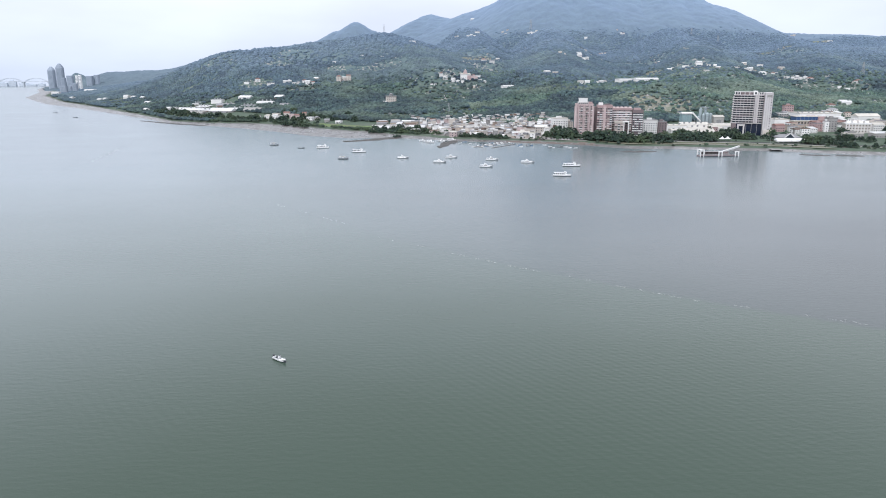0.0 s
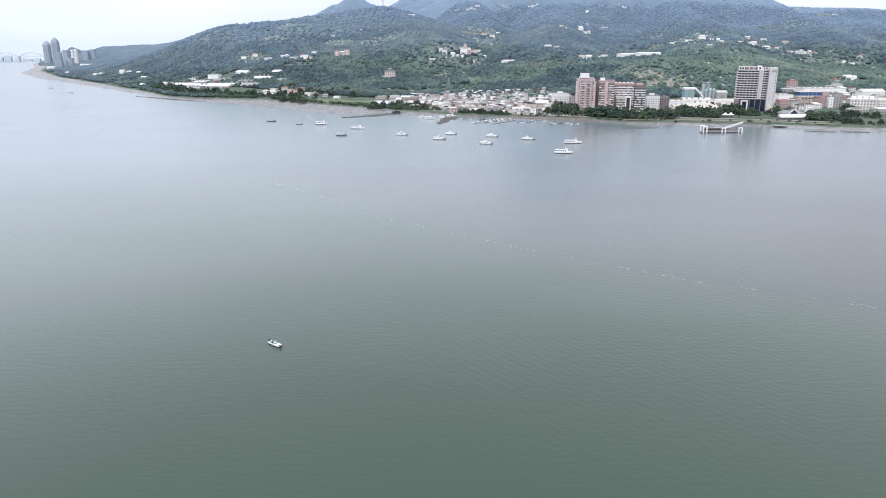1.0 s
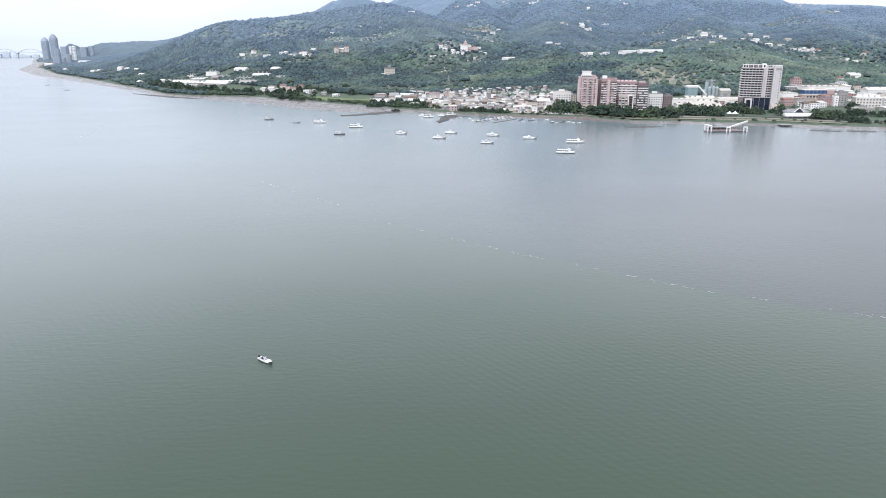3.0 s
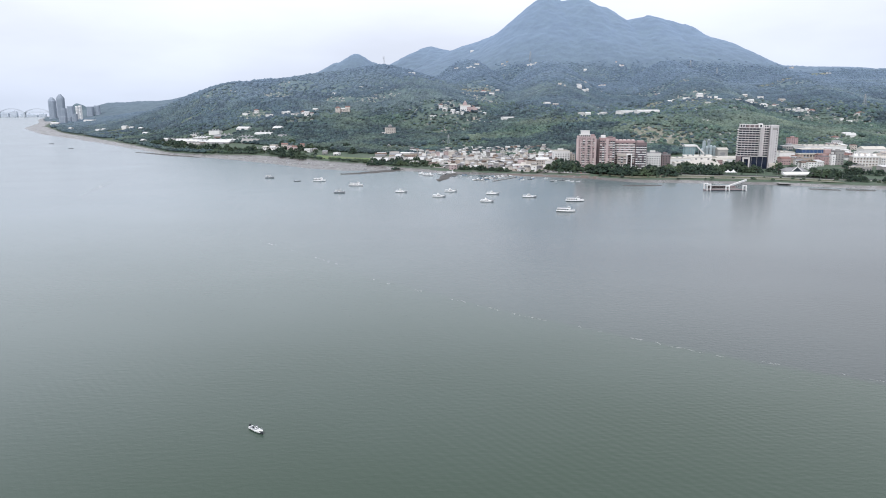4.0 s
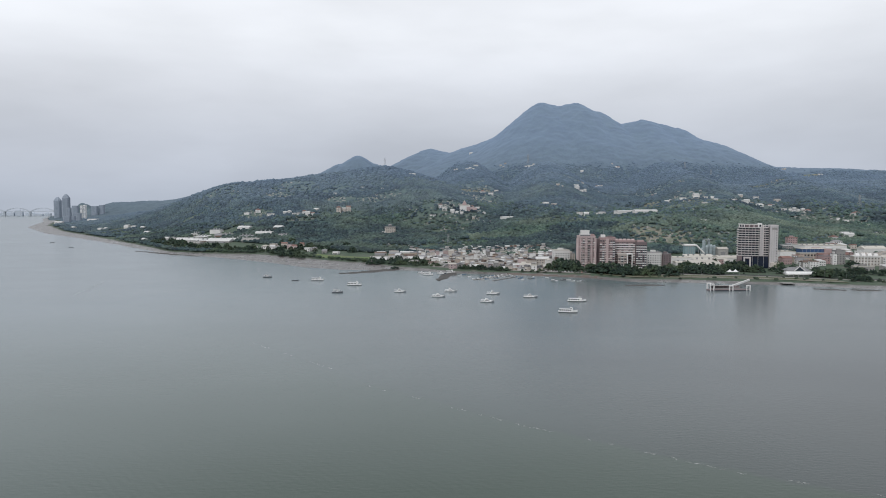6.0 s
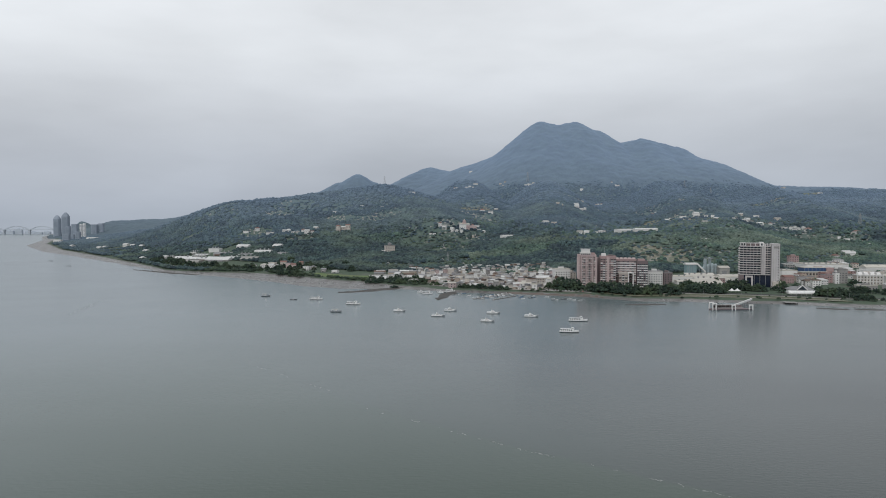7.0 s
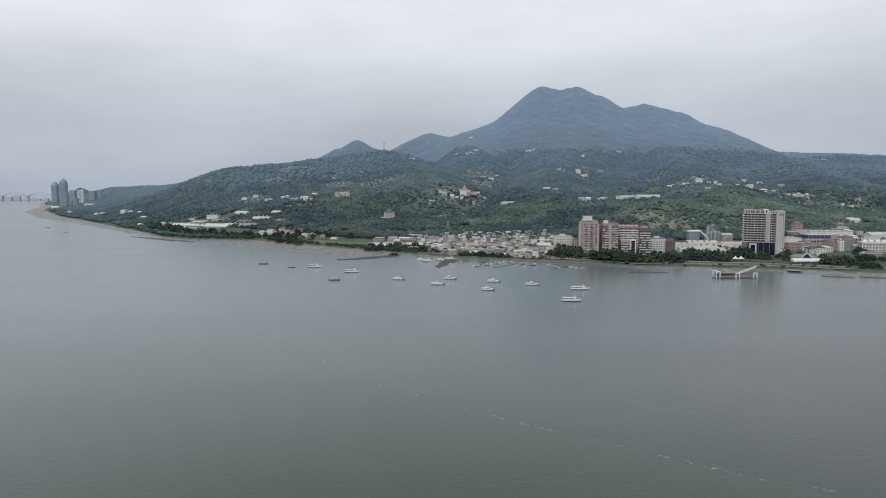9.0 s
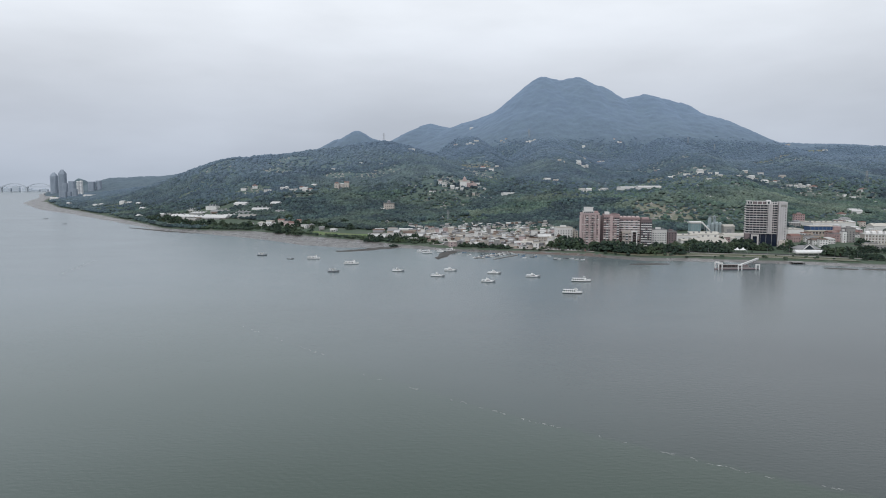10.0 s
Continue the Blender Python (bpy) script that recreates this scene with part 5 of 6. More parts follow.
part("side_hall", Shape().box(13.05, -7, 0, 30, 7, 9).box(14, -6, 9, 24, 6, 11), BLUSH, t)
part("roof", Shape().gable(-13, -9, 13, 9, 14.02, 2.4, 0.8, 0.3, 3), ROOF_CREAM, t)
for k in range(5):
    put("window", WINDOW, t, pose(-10.5 + 5.2 * k, -9.65, 5))
HILL_A = [(46, 1815, 34, 8), (10, 1845, 23, 10), (113, 1821, 35, 5), (89, 1765, 19, 7), (111, 1705, 26, 6), (-15, 1813, 18, 5), (91, 1869, 26, 6), (173, 1689, 58, 8), (-247, 1885, 35, 18), (-396, 1897, 20, 9), (-367, 1877, 23, 8), (-334, 1857, 37, 10), (-233, 2208, 9, 5), (-170, 2179, 7, 5), (-89, 2385, 22, 10), (-508, 1927, 15, 5), (-484, 1939, 13, 8), (-439, 1893, 20, 10), (-328, 1942, 12, 5), (-306, 2141, 10, 4)]
HILL_B = [(119, 2741, 34, 10), (67, 2841, 18, 8), (144, 2809, 17, 8), (284, 3177, 30, 9), (161, 3568, 17, 10), (392, 3105, 44, 13), (753, 3077, 34, 9), (602, 3030, 12, 9), (360, 2145, 20, 7), (423, 2223, 14, 8), (423, 2149, 33, 12), (626, 2813, 31, 8), (264, 1791, 14, 5), (279, 1753, 11, 7), (320, 1605, 27, 10), (364, 1637, 30, 7), (134, 2215, 14, 6), (157, 2184, 15, 6), (181, 2273, 11, 6)]
HILL_C = [(417, 1629, 45, 9), (454, 1597, 51, 8), (668, 1793, 19, 5), (734, 1809, 28, 6), (761, 1796, 17, 11), (909, 2068, 16, 10), (877, 1901, 20, 5), (891, 1837, 31, 6), (945, 2016, 16, 7), (663, 1867, 14, 6), (834, 1880, 16, 5), (730, 1342, 12, 5), (780, 1380, 17, 5), (817, 1958, 12, 7), (907, 1781, 11, 5), (545, 1494, 11, 4), (995, 1723, 13, 6), (1654, 3121, 19, 9), (1557, 3241, 25, 11)]
HILL_D = [(806, 1892, 14, 6), (701, 1744, 20, 5), (616, 1680, 12, 5), (803, 1836, 22, 5), (658, 1848, 16, 6), (898, 1812, 34, 6), (913, 1788, 14, 5), (781, 1396, 15, 5), (808, 1424, 10, 4), (947, 1700, 20, 5),
          (602, 1892, 24, 5), (645, 2152, 18, 6), (976, 1628, 15, 5), (659, 1724, 10, 5), (630, 1868, 15, 5)]
for spots in (HILL_A, HILL_B, HILL_C, HILL_D):
    for k, (x, y, w, h) in enumerate(spots):
        red = w < 40 and (k % 5 == 1 or (spots is HILL_A and k in (8, 11)))
        wall = (WHITE, WHITE, WHITE, CREAM, WHITE)[k % 5]
        style = "vault" if w > 44 else ("hip" if red else rnd.choice(("flat", "gable")))
        pieces = 1 if w > 44 or w < 18 else round(w / 11)
        for m in range(pieces):
            wide = w if pieces == 1 else w / pieces * rnd.uniform(0.6, 1.05)
            wx = x + (m + 0.5) * w / pieces - w / 2
            wy = y + (rnd.uniform(-14, 10) if pieces > 1 else 0)
            tall = h * (rnd.uniform(0.6, 1.1) if pieces > 1 else 1)
            cover = ROOF_RED if red and m % 2 == 0 else (ROOF_WHITE, ROOF_WHITE, ROOF_PALE, ROOF_WHITE, ROOF_WHITE, ROOF_GREY)[(k + m) % 6]
            house(wx, wy, wide, min(wide * 0.9, 16), tall, wall, cover, style if m == 0 else rnd.choice(("flat", "gable", "hip")),
                  f"{KINDS[wall]} hillside building with {'pale sheet roof' if cover is ROOF_PALE else ROOFS[cover]} among trees", rnd.uniform(-25, 25), "hillside buildings", "hillside_building", tall > 5 and w < 40)
t = thing("lookout_block", pose(-109, 1624, height_at(-109, 1624) - 1, 0, 0, 10), "square beige concrete block with rooftop turret above the wood", "tower block")
part("wall", Shape().box(-11, -9, 0, 11, 9, 17, 0.3), CREAM, t)
part("roof_slab", Shape().box(-11.8, -9.8, 17, 11.8, 9.8, 18), GREY, t)
part("turret", Shape().prism([(4 * math.cos(k * math.pi / 3), 4 * math.sin(k * math.pi / 3)) for k in range(6)], 18, 21.5).prism([(5 * math.cos(k * math.pi / 3), 5 * math.sin(k * math.pi / 3)) for k in range(6)], 21.5, 24, 0.05), ROOF_GREY, t)
part("annex", Shape().box(-18, -8, 0, -11.05, 6, 7), WHITE, t)
for f in range(4):
    for k in range(5):
        put("window", WINDOW, t, pose(-8.4 + 4.2 * k, -9, 3 + 3.6 * f))

# ---- bare soil patches on the slope ----


def bare_patch(cx, cy, a, b):
    n = 26
    g = np.linspace(-1, 1, n)
    gx, gy = np.meshgrid(cx + a * 1.1 * g, cy + b * 1.1 * g)
    v = np.stack([gx, gy, height(gx, gy) + 0.4], -1).reshape(-1, 3)
    i = (np.arange(n - 1)[:, None] * n + np.arange(n - 1)).ravel()
    quads = np.stack([i, i + 1, i + n + 1, i + n], -1)
    mid = v[quads].mean(1)
    inside = ((mid[:, 0] - cx) / a) ** 2 + ((mid[:, 1] - cy) / b) ** 2 < 0.5 + 0.9 * fbm(mid[:, 0], mid[:, 1], 40, 3, 66)
    tagged(new("bare_slope", raw_mesh("bare_slope", v, quads[inside], SOIL, True)), "bare tan soil and terraces on the slope", "bare ground", kind="structure")


for patch_ in BARE:
    bare_patch(*patch_)

# ---- pylons ----


def pylon(x, y, h, label="grey lattice steel power pylon"):
    t = thing("pylon", pose(x, y, height_at(x, y) - 1), label, "pylon", "power pylons")
    b = h * 0.11
    for sx in (-1, 1):
        for sy in (-1, 1):
            part("leg", Shape().beam((sx * b, sy * b, 0), (sx * b * 0.12, sy * b * 0.12, h), h * 0.011), STEEL, t)
    for k in range(6):
        z0, z1 = h * k / 6, h * (k + 1) / 6
        r0, r1 = b * (1 - 0.88 * k / 6), b * (1 - 0.88 * (k + 1) / 6)
        part("brace", Shape().beam((-r0, -r0, z0), (r1, -r1, z1), h * 0.006).beam((r0, -r0, z0), (-r1, -r1, z1), h * 0.006), STEEL, t)
    for k, f in enumerate((0.72, 0.83, 0.94)):
        part("crossarm", Shape().beam((-h * 0.14, 0, h * f), (h * 0.14, 0, h * f), h * 0.009), STEEL, t)


for x, y, h in ((-186, 2490, 32), (387, 3132, 44), (1035, 3028, 31), (1114, 2944, 30), (1034, 1776, 33), (18, 1388, 22)):
    pylon(x, y, h)

# ---- tower blocks upstream ----


def tower_block(x, y, w, d, h, name, label, wall, glass, crown=0.0, cols=5, floor_h=6.4):
    t = thing(name, pose(x, y, height_at(x, y) - 1), label, "tower block", "upstream tower blocks")
    c = min(w, d) * 0.16
    base = [(-w / 2 + c, -d / 2), (w / 2 - c, -d / 2), (w / 2, -d / 2 + c), (w / 2, d / 2 - c), (w / 2 - c, d / 2), (-w / 2 + c, d / 2), (-w / 2, d / 2 - c), (-w / 2, -d / 2 + c)]
    part("shaft", Shape().prism(base, 0, h), wall, t)
    if crown:
        part("crown", Shape().prism(base, h, h + crown * 0.5, 0.72).prism([(q * 0.7, r * 0.7) for q, r in base], h + crown * 0.5, h + crown, 0.35), wall, t)
    strip = Shape().box(-w / cols * 0.28, -0.3, 0, w / cols * 0.28, 0.2, floor_h * 0.5).mesh("window", glass)
    for f in range(int((h - 4) / floor_h)):
        for k in range(1, cols - 1) if cols > 3 else range(cols):
            put("window", strip, t, pose(((k + 0.5) / cols - 0.5) * w, -d / 2, 4 + f * floor_h))
    return t


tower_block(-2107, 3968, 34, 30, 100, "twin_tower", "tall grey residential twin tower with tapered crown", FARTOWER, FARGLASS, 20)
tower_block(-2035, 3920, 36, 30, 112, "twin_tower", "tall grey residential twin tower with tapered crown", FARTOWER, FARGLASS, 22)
tower_block(-1571, 3040, 29, 20, 31, "apartment_tower", "low apartment tower by the river, paled by painted haze", FARTOWER, FARGLASS)
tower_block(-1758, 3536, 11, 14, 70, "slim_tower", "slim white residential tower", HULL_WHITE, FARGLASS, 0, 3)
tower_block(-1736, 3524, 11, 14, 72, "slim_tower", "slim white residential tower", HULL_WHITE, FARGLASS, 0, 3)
tower_block(-1540, 3076, 19, 18, 36, "apartment_tower", "apartment tower by the river, paled by painted haze", FARTOWER, FARGLASS)
tower_block(-1624, 3192, 20, 18, 25, "apartment_tower", "low apartment tower by the river, paled by painted haze", FARTOWER, FARGLASS)
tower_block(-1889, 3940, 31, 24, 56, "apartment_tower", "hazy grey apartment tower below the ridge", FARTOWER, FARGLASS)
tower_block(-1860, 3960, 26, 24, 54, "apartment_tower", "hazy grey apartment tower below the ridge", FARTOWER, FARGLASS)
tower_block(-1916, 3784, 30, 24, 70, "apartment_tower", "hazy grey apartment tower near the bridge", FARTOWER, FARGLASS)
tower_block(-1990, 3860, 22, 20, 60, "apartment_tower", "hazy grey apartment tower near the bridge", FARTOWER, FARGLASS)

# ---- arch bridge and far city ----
t = thing("arch_bridge", pose(0, 4880, 0), "long arch bridge across the river, paled by painted haze", "bridge")
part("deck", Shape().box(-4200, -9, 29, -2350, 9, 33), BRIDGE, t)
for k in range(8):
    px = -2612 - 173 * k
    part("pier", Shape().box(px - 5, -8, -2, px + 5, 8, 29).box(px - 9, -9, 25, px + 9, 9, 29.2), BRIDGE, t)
    arch = Shape()
    for yy in (-8, 8):
        pts = [(px - 173 * i / 14, yy, 27 + 27 * (1 - (2 * i / 14 - 1) ** 2)) for i in range(15)]
        for a, b in zip(pts, pts[1:]):
            arch.beam(a, b, 2.2)
    part("arch", arch, BRIDGE, t)
    hang = Shape()
    for i in range(3, 12, 2):
        hang.beam((px - 173 * i / 14, -8, 33), (px - 173 * i / 14, -8, 27 + 27 * (1 - (2 * i / 14 - 1) ** 2)), 0.5)
    part("hanger", hang, BRIDGE, t)
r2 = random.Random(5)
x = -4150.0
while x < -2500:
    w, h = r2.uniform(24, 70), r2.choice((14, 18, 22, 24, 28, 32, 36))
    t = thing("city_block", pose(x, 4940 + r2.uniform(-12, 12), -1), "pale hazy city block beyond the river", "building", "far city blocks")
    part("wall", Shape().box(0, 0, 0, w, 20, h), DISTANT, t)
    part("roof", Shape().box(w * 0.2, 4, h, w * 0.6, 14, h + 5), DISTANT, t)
    x += w + r2.uniform(-4, 30)

# ---- laid surfaces on the bank ----


def laid(name, x0, x1, u0, u1, mat, label, lift=0.14, step=6.0, kind="structure"):
    """A strip between two distances from the waterline, following the ground."""
    xs_ = np.arange(x0, x1 + step, step)
    us_ = np.linspace(u0, u1, max(2, int((u1 - u0) / 6) + 1))
    gx, gu = np.meshgrid(xs_, us_)
    k = np.interp(gx, (-1200, -200, 0, 500), (0.62, 0.75, 0.93, 0.93))
    gy = gu / k + np.interp(gx, SHORE[:, 0], SHORE[:, 1])
    v = np.stack([gx, gy, height(gx, gy) + lift], -1).reshape(-1, 3)
    nx = len(xs_)
    i = (np.arange(len(us_) - 1)[:, None] * nx + np.arange(nx - 1)).ravel()
    me = raw_mesh(name, v, np.stack([i, i + 1, i + nx + 1, i + nx], -1), mat, True)
    return tagged(new(name, me), label, name.replace("_", " "), kind=kind)


laid("lawn", -215, -75, 106, 146, LAWN, "bright mown riverside lawn")
laid("lawn", 205, 470, 24, 52, ROUGHGRASS, "mown grass bank along the promenade")
laid("promenade", 190, 620, 54, 60, PAVE, "pale paved riverside promenade", 0.2)
laid("promenade", 300, 470, 30, 34, PAVE, "pale path across the lawn", 0.2)
laid("village_yard", -10, 172, 34, 300, PAVE, "worn concrete lanes and yards of the village", 0.12)
laid("beach", 92, 206, 5, 18, SAND, "narrow brown sand beach by the village", 0.1)
laid("promenade", 95, 192, 25, 32, PAVE, "pale paved quay above the beach", 0.3)
laid("road", 190, 620, 66, 74, ASPHALT, "asphalt riverside road", 0.2)
laid("road", -600, -400, 60, 66, PAVE, "pale riverside embankment road", 0.4)

# ---- individual trees near the water ----


LEAFY = [small_blob(40 + k, 0.001, -0.6) for k in range(8)]


def tree_parts(seed, spread, tall):
    """A trunk with limbs and a crown of many small clumps."""
    r = random.Random(seed)
    trunk = Shape()
    trunk.loft([[(q * math.cos(a), q * math.sin(a), z) for a in [k * math.pi / 3 for k in range(6)]] for z, q in ((0, 0.5), (tall * 0.25, 0.34), (tall * 0.5, 0.2))])
    tips = []
    for k in range(6):
        a = k * math.pi / 3 + r.uniform(-0.4, 0.4)
        tip = (spread * 0.55 * math.cos(a), spread * 0.55 * math.sin(a), tall * r.uniform(0.5, 0.75))
        trunk.beam((0, 0, tall * r.uniform(0.2, 0.4)), tip, 0.14, 5)
        tips.append(tip)
    v, f, base = [], [], 0
    for k in range(82):
        a, q = r.uniform(0, 2 * math.pi), spread * math.sqrt(r.random())
        zz = tall * (0.16 + 0.76 * (1 - (q / spread) ** 2) * r.uniform(0.25, 1.0))
        bv, bf = LEAFY[r.randrange(len(LEAFY))]
        s = spread * r.uniform(0.12, 0.28)
        v.append(bv * [s, s, s * 0.75] + [q * math.cos(a), q * math.sin(a), zz])
        f.append(bf + base)
        base += len(bv)
    return trunk.mesh("trunk", BARK), raw_mesh("crown", np.concatenate(v), np.concatenate(f), LEAF_BANK)


TREES = [tree_parts(1, 5.5, 10), tree_parts(2, 7.0, 12), tree_parts(3, 4.2, 8.5), tree_parts(4, 6.0, 9.5)]


def tree(x, y, k, s, label="dark green broad-crowned tree on the river bank"):
    t = thing("tree", pose(x, y, height_at(x, y) - 0.3, 0, 0, rnd.uniform(0, 360)), label, "tree", "riverside trees")
    t.scale = (s, s, s * rnd.uniform(0.85, 1.1))
    put("trunk", TREES[k][0], t, Matrix())
    put("crown", TREES[k][1], t, Matrix())


# rows of trees: from x, to x, metres inland, depth, count, size
GROVES = [(150, 188, 40, 34, 13, 1.7), (200, 256, 44, 16, 20, 1.5), (252, 300, 42, 30, 14, 1.25), (296, 366, 66, 40, 30, 1.15), (-640, -540, 70, 90, 26, 1.25), (-560, -360, 90, 50, 34, 1.2), (-380, -230, 95, 60, 24, 1.1), (-330, -150, 190, 120, 30, 1.2), (366, 424, 98, 18, 14, 1.0), (350, 425, 108, 20, 9, 1.1),
          (466, 500, 60, 40, 8, 1.0), (480, 520, 36, 26, 8, 0.75), (500, 560, 50, 26, 6, 0.7), (545, 620, 40, 30, 6, 0.7), (440, 520, 96, 26, 9, 1.0),
          (-60, 20, 40, 24, 12, 0.75), (28, 94, 24, 9, 18, 0.72), (20, 170, 70, 190, 30, 0.7), (-110, -20, 58, 20, 12, 0.85), (-118, 10, 66, 60, 22, 0.9), (330, 470, 120, 60, 14, 1.0), (520, 640, 120, 120, 18, 1.0), (490, 640, 70, 70, 22, 0.85)]
for x0, x1, u0, deep, count, size in GROVES:
    for k in range(count):
        x = x0 + (x1 - x0) * (k + rnd.uniform(0.1, 0.9)) / count
        y = float(np.interp(x, SHORE[:, 0], SHORE[:, 1])) + (u0 + rnd.uniform(0, deep)) / 0.93
        tree(x, y, rnd.randrange(4), size * rnd.uniform(0.55, 1.25))

# shrubs and reeds on the edge of the mud
rng = np.random.default_rng(21)
x = rng.uniform(-1500, 560, 5200)
u = flat_width(x) + 5 + rng.gamma(1.6, 9, len(x))
keep = ((x < -30) | (rng.random(len(x)) < 0.10)) & (fbm(x, u * 3, 40, 3, 55) > 0.40) & ~((x > -215) & (x < -75) & (u > 104))
x, u = x[keep], u[keep]
y = u / np.interp(x, (-1200, -200, 0, 500), (0.62, 0.75, 0.93, 0.93)) + np.interp(x, SHORE[:, 0], SHORE[:, 1])
r = rng.uniform(1.2, 3.4, len(x)) * np.interp(x, (-900, -250, 0), (1.7, 1.1, 0.8))
tall = rng.uniform(0.6, 1.0, len(x))
# thickets farther off take the canopy materials with more painted haze
for name, mat, w in (("bank_shrubs", LEAF_BANK, x >= -430), ("bank_thicket", LEAF_LOW, (x < -430) & (x >= -800)), ("upstream_thicket", LEAF_MID, x < -800)):
    scatter(name, rng, x[w], y[w], height(x[w], y[w]) + r[w] * 0.4, r[w], tall[w], SMALL, mat, "dark green shrubs and reeds along the bank")
spit = np.array([-66.0, -62.5, -59.0, -64.0]), np.array([1044.0, 1047.0, 1049.0, 1049.5])
scatter("spit_shrub", rng, *spit, np.array([1.4, 1.8, 1.3, 1.2]), np.array([2.6, 3.2, 2.4, 2.0]), np.full(4, 0.8), SMALL, LEAF_BANK, "dark shrub growing on the mud spit")
# scrub on the cleared slopes
rng = np.random.default_rng(22)
x, y = rng.uniform(-900, 1500, 16000), rng.uniform(1250, 2900, 16000)
keep = (open_ground(x, y) > 0.5) & (inland(x, y) > 300) & wedge(x, y)
YARDS = [(105, 2148), (138, 2092), (20, 1876), (-462, 2100), (-282, 2080), (-200, 2056), (968, 1692), (398, 1824), (637, 1888), (-341, 1808), (-482, 1924), (-140, 2108), (666, 1600), (408, 1324), (880, 1724), (126, 1744), (304, 2564)]
for cx, cy in YARDS:
    keep &= ((x - cx) / 46) ** 2 + ((y - cy) / 34) ** 2 > 1
x, y = x[keep], y[keep]
r = rng.uniform(1.5, 4.0, len(x))
scatter("slope_scrub", rng, x, y, height(x, y) + r * 0.3, r, rng.uniform(0.5, 0.9, len(x)), SMALL, LEAF_MID, "low green scrub on cleared hillside plots")
# terraced graves and garden walls, pale specks on the cleared slopes
rng = np.random.default_rng(23)
x, y = rng.uniform(-900, 1500, 5200), rng.uniform(1250, 2900, 5200)
keep = (open_ground(x, y) > 0.5) & (inland(x, y) > 300) & wedge(x, y) & (fbm(x, y, 120, 3, 808) > 0.5)
gx_, gy_ = list(x[keep]), list(y[keep])
# terraced burial grounds and gardens, each a cluster on its own slope
for cx, cy in YARDS:
    for k in range(34):
        gx_.append(cx + rng.normal(0, 26))
        gy_.append(cy + 11.0 * round(rng.normal(0, 2.6)) + rng.normal(0, 1.0))
graves = Shape()
for gx, gy, q in zip(gx_, gy_, rng.uniform(0.6, 1.9, len(gx_))):
    z = height_at(gx, gy)
    graves.box(gx - 1.8 * q, gy, z - 0.5, gx + 1.8 * q, gy + 1.5 * q, z + 1.1 * q)
    graves.box(gx - 0.7 * q, gy + 1.5 * q, z - 0.5, gx + 0.7 * q, gy + 2.0 * q, z + 2.0 * q)
tagged(part("hillside_graves", graves, TOMBSTONE), "pale stone graves and walls on the cleared slope", "graves", kind="stuff")

# ---- boats ----


def hull_shape(length, beam, free, sheer, n=9, z0=-0.3):
    rings = []
    for i in range(n):
        s = i / (n - 1)
        x = (s - 0.5) * length
        half = beam / 2 * (1 - max(0, (s - 0.55) / 0.45) ** 2.2) * (0.86 + 0.14 * min(1, s * 4))
        half = max(half, 0.06)
        top = free + sheer * max(0, s - 0.45) ** 2 * 3.3
        rake = 0.10 * length * max(0, s - 0.6) * 0.6
        rings.append([(x, -half * 0.55, z0), (x + rake * 0.4, -half * 0.95, free * 0.45), (x + rake, -half, top),
                      (x + rake, half, top), (x + rake * 0.4, half * 0.95, free * 0.45), (x, half * 0.55, z0)])
    return Shape().loft(rings)


def ferry(x, y, turn, length, label):
    t = thing("ferry", pose(x, y, 0, 0, 0, turn), label, "boat", "moored boats")
    b = length * 0.27
    part("hull", hull_shape(length, b, 1.3, 0.9), HULL_WHITE, t)
    part("boot_stripe", hull_shape(length * 1.004, b * 1.012, 0.42, 0.0), HULL_DARK, t, "dark waterline stripe")
    cabin = part("cabin", Shape().box(-length * 0.44, -b * 0.4, 1.15, length * 0.26, b * 0.4, 2.95, 0.15), HULL_WHITE, t)
    pane = Shape().box(-0.6, -0.05, 0, 0.6, 0.05, 0.95).mesh("window", GLASS)
    n = int(length * 0.66 / 1.7)
    for k in range(n):
        for s in (-1, 1):
            put("window", pane, cabin, pose(-length * 0.40 + 1.7 * k, s * b * 0.4, 1.75))
    part("roof_deck", Shape().box(-length * 0.46, -b * 0.44, 2.95, length * 0.28, b * 0.44, 3.1), HULL_WHITE, t)
    house_ = part("wheelhouse", Shape().loft([[(length * 0.10, -b * 0.28, 3.1), (length * 0.27, -b * 0.28, 3.1), (length * 0.27, b * 0.28, 3.1), (length * 0.10, b * 0.28, 3.1)],
                                     [(length * 0.11, -b * 0.26, 4.4), (length * 0.23, -b * 0.26, 4.4), (length * 0.23, b * 0.26, 4.4), (length * 0.11, b * 0.26, 4.4)]]), HULL_WHITE, t)
    part("windscreen", Shape().box(length * 0.12, -b * 0.29, 3.65, length * 0.235, b * 0.29, 4.15), GLASS, house_)
    rail = Shape()
    for s in (-1, 1):
        rail.beam((-length * 0.45, s * b * 0.42, 3.9), (length * 0.10, s * b * 0.42, 3.9), 0.05)
        for k in range(8):
            xx = -length * 0.45 + length * 0.55 * k / 7
            rail.beam((xx, s * b * 0.42, 3.1), (xx, s * b * 0.42, 3.9), 0.04)
    part("rail", rail, STEEL, t)
    part("mast", Shape().cyl(length * 0.14, 0, 4.4, 6.2, 0.09, 0.04, 6), STEEL, t)
    part("bow_rail", Shape().beam((length * 0.3, -b * 0.3, 2.6), (length * 0.5, 0, 3.0), 0.05).beam((length * 0.3, b * 0.3, 2.6), (length * 0.5, 0, 3.0), 0.05), STEEL, t)


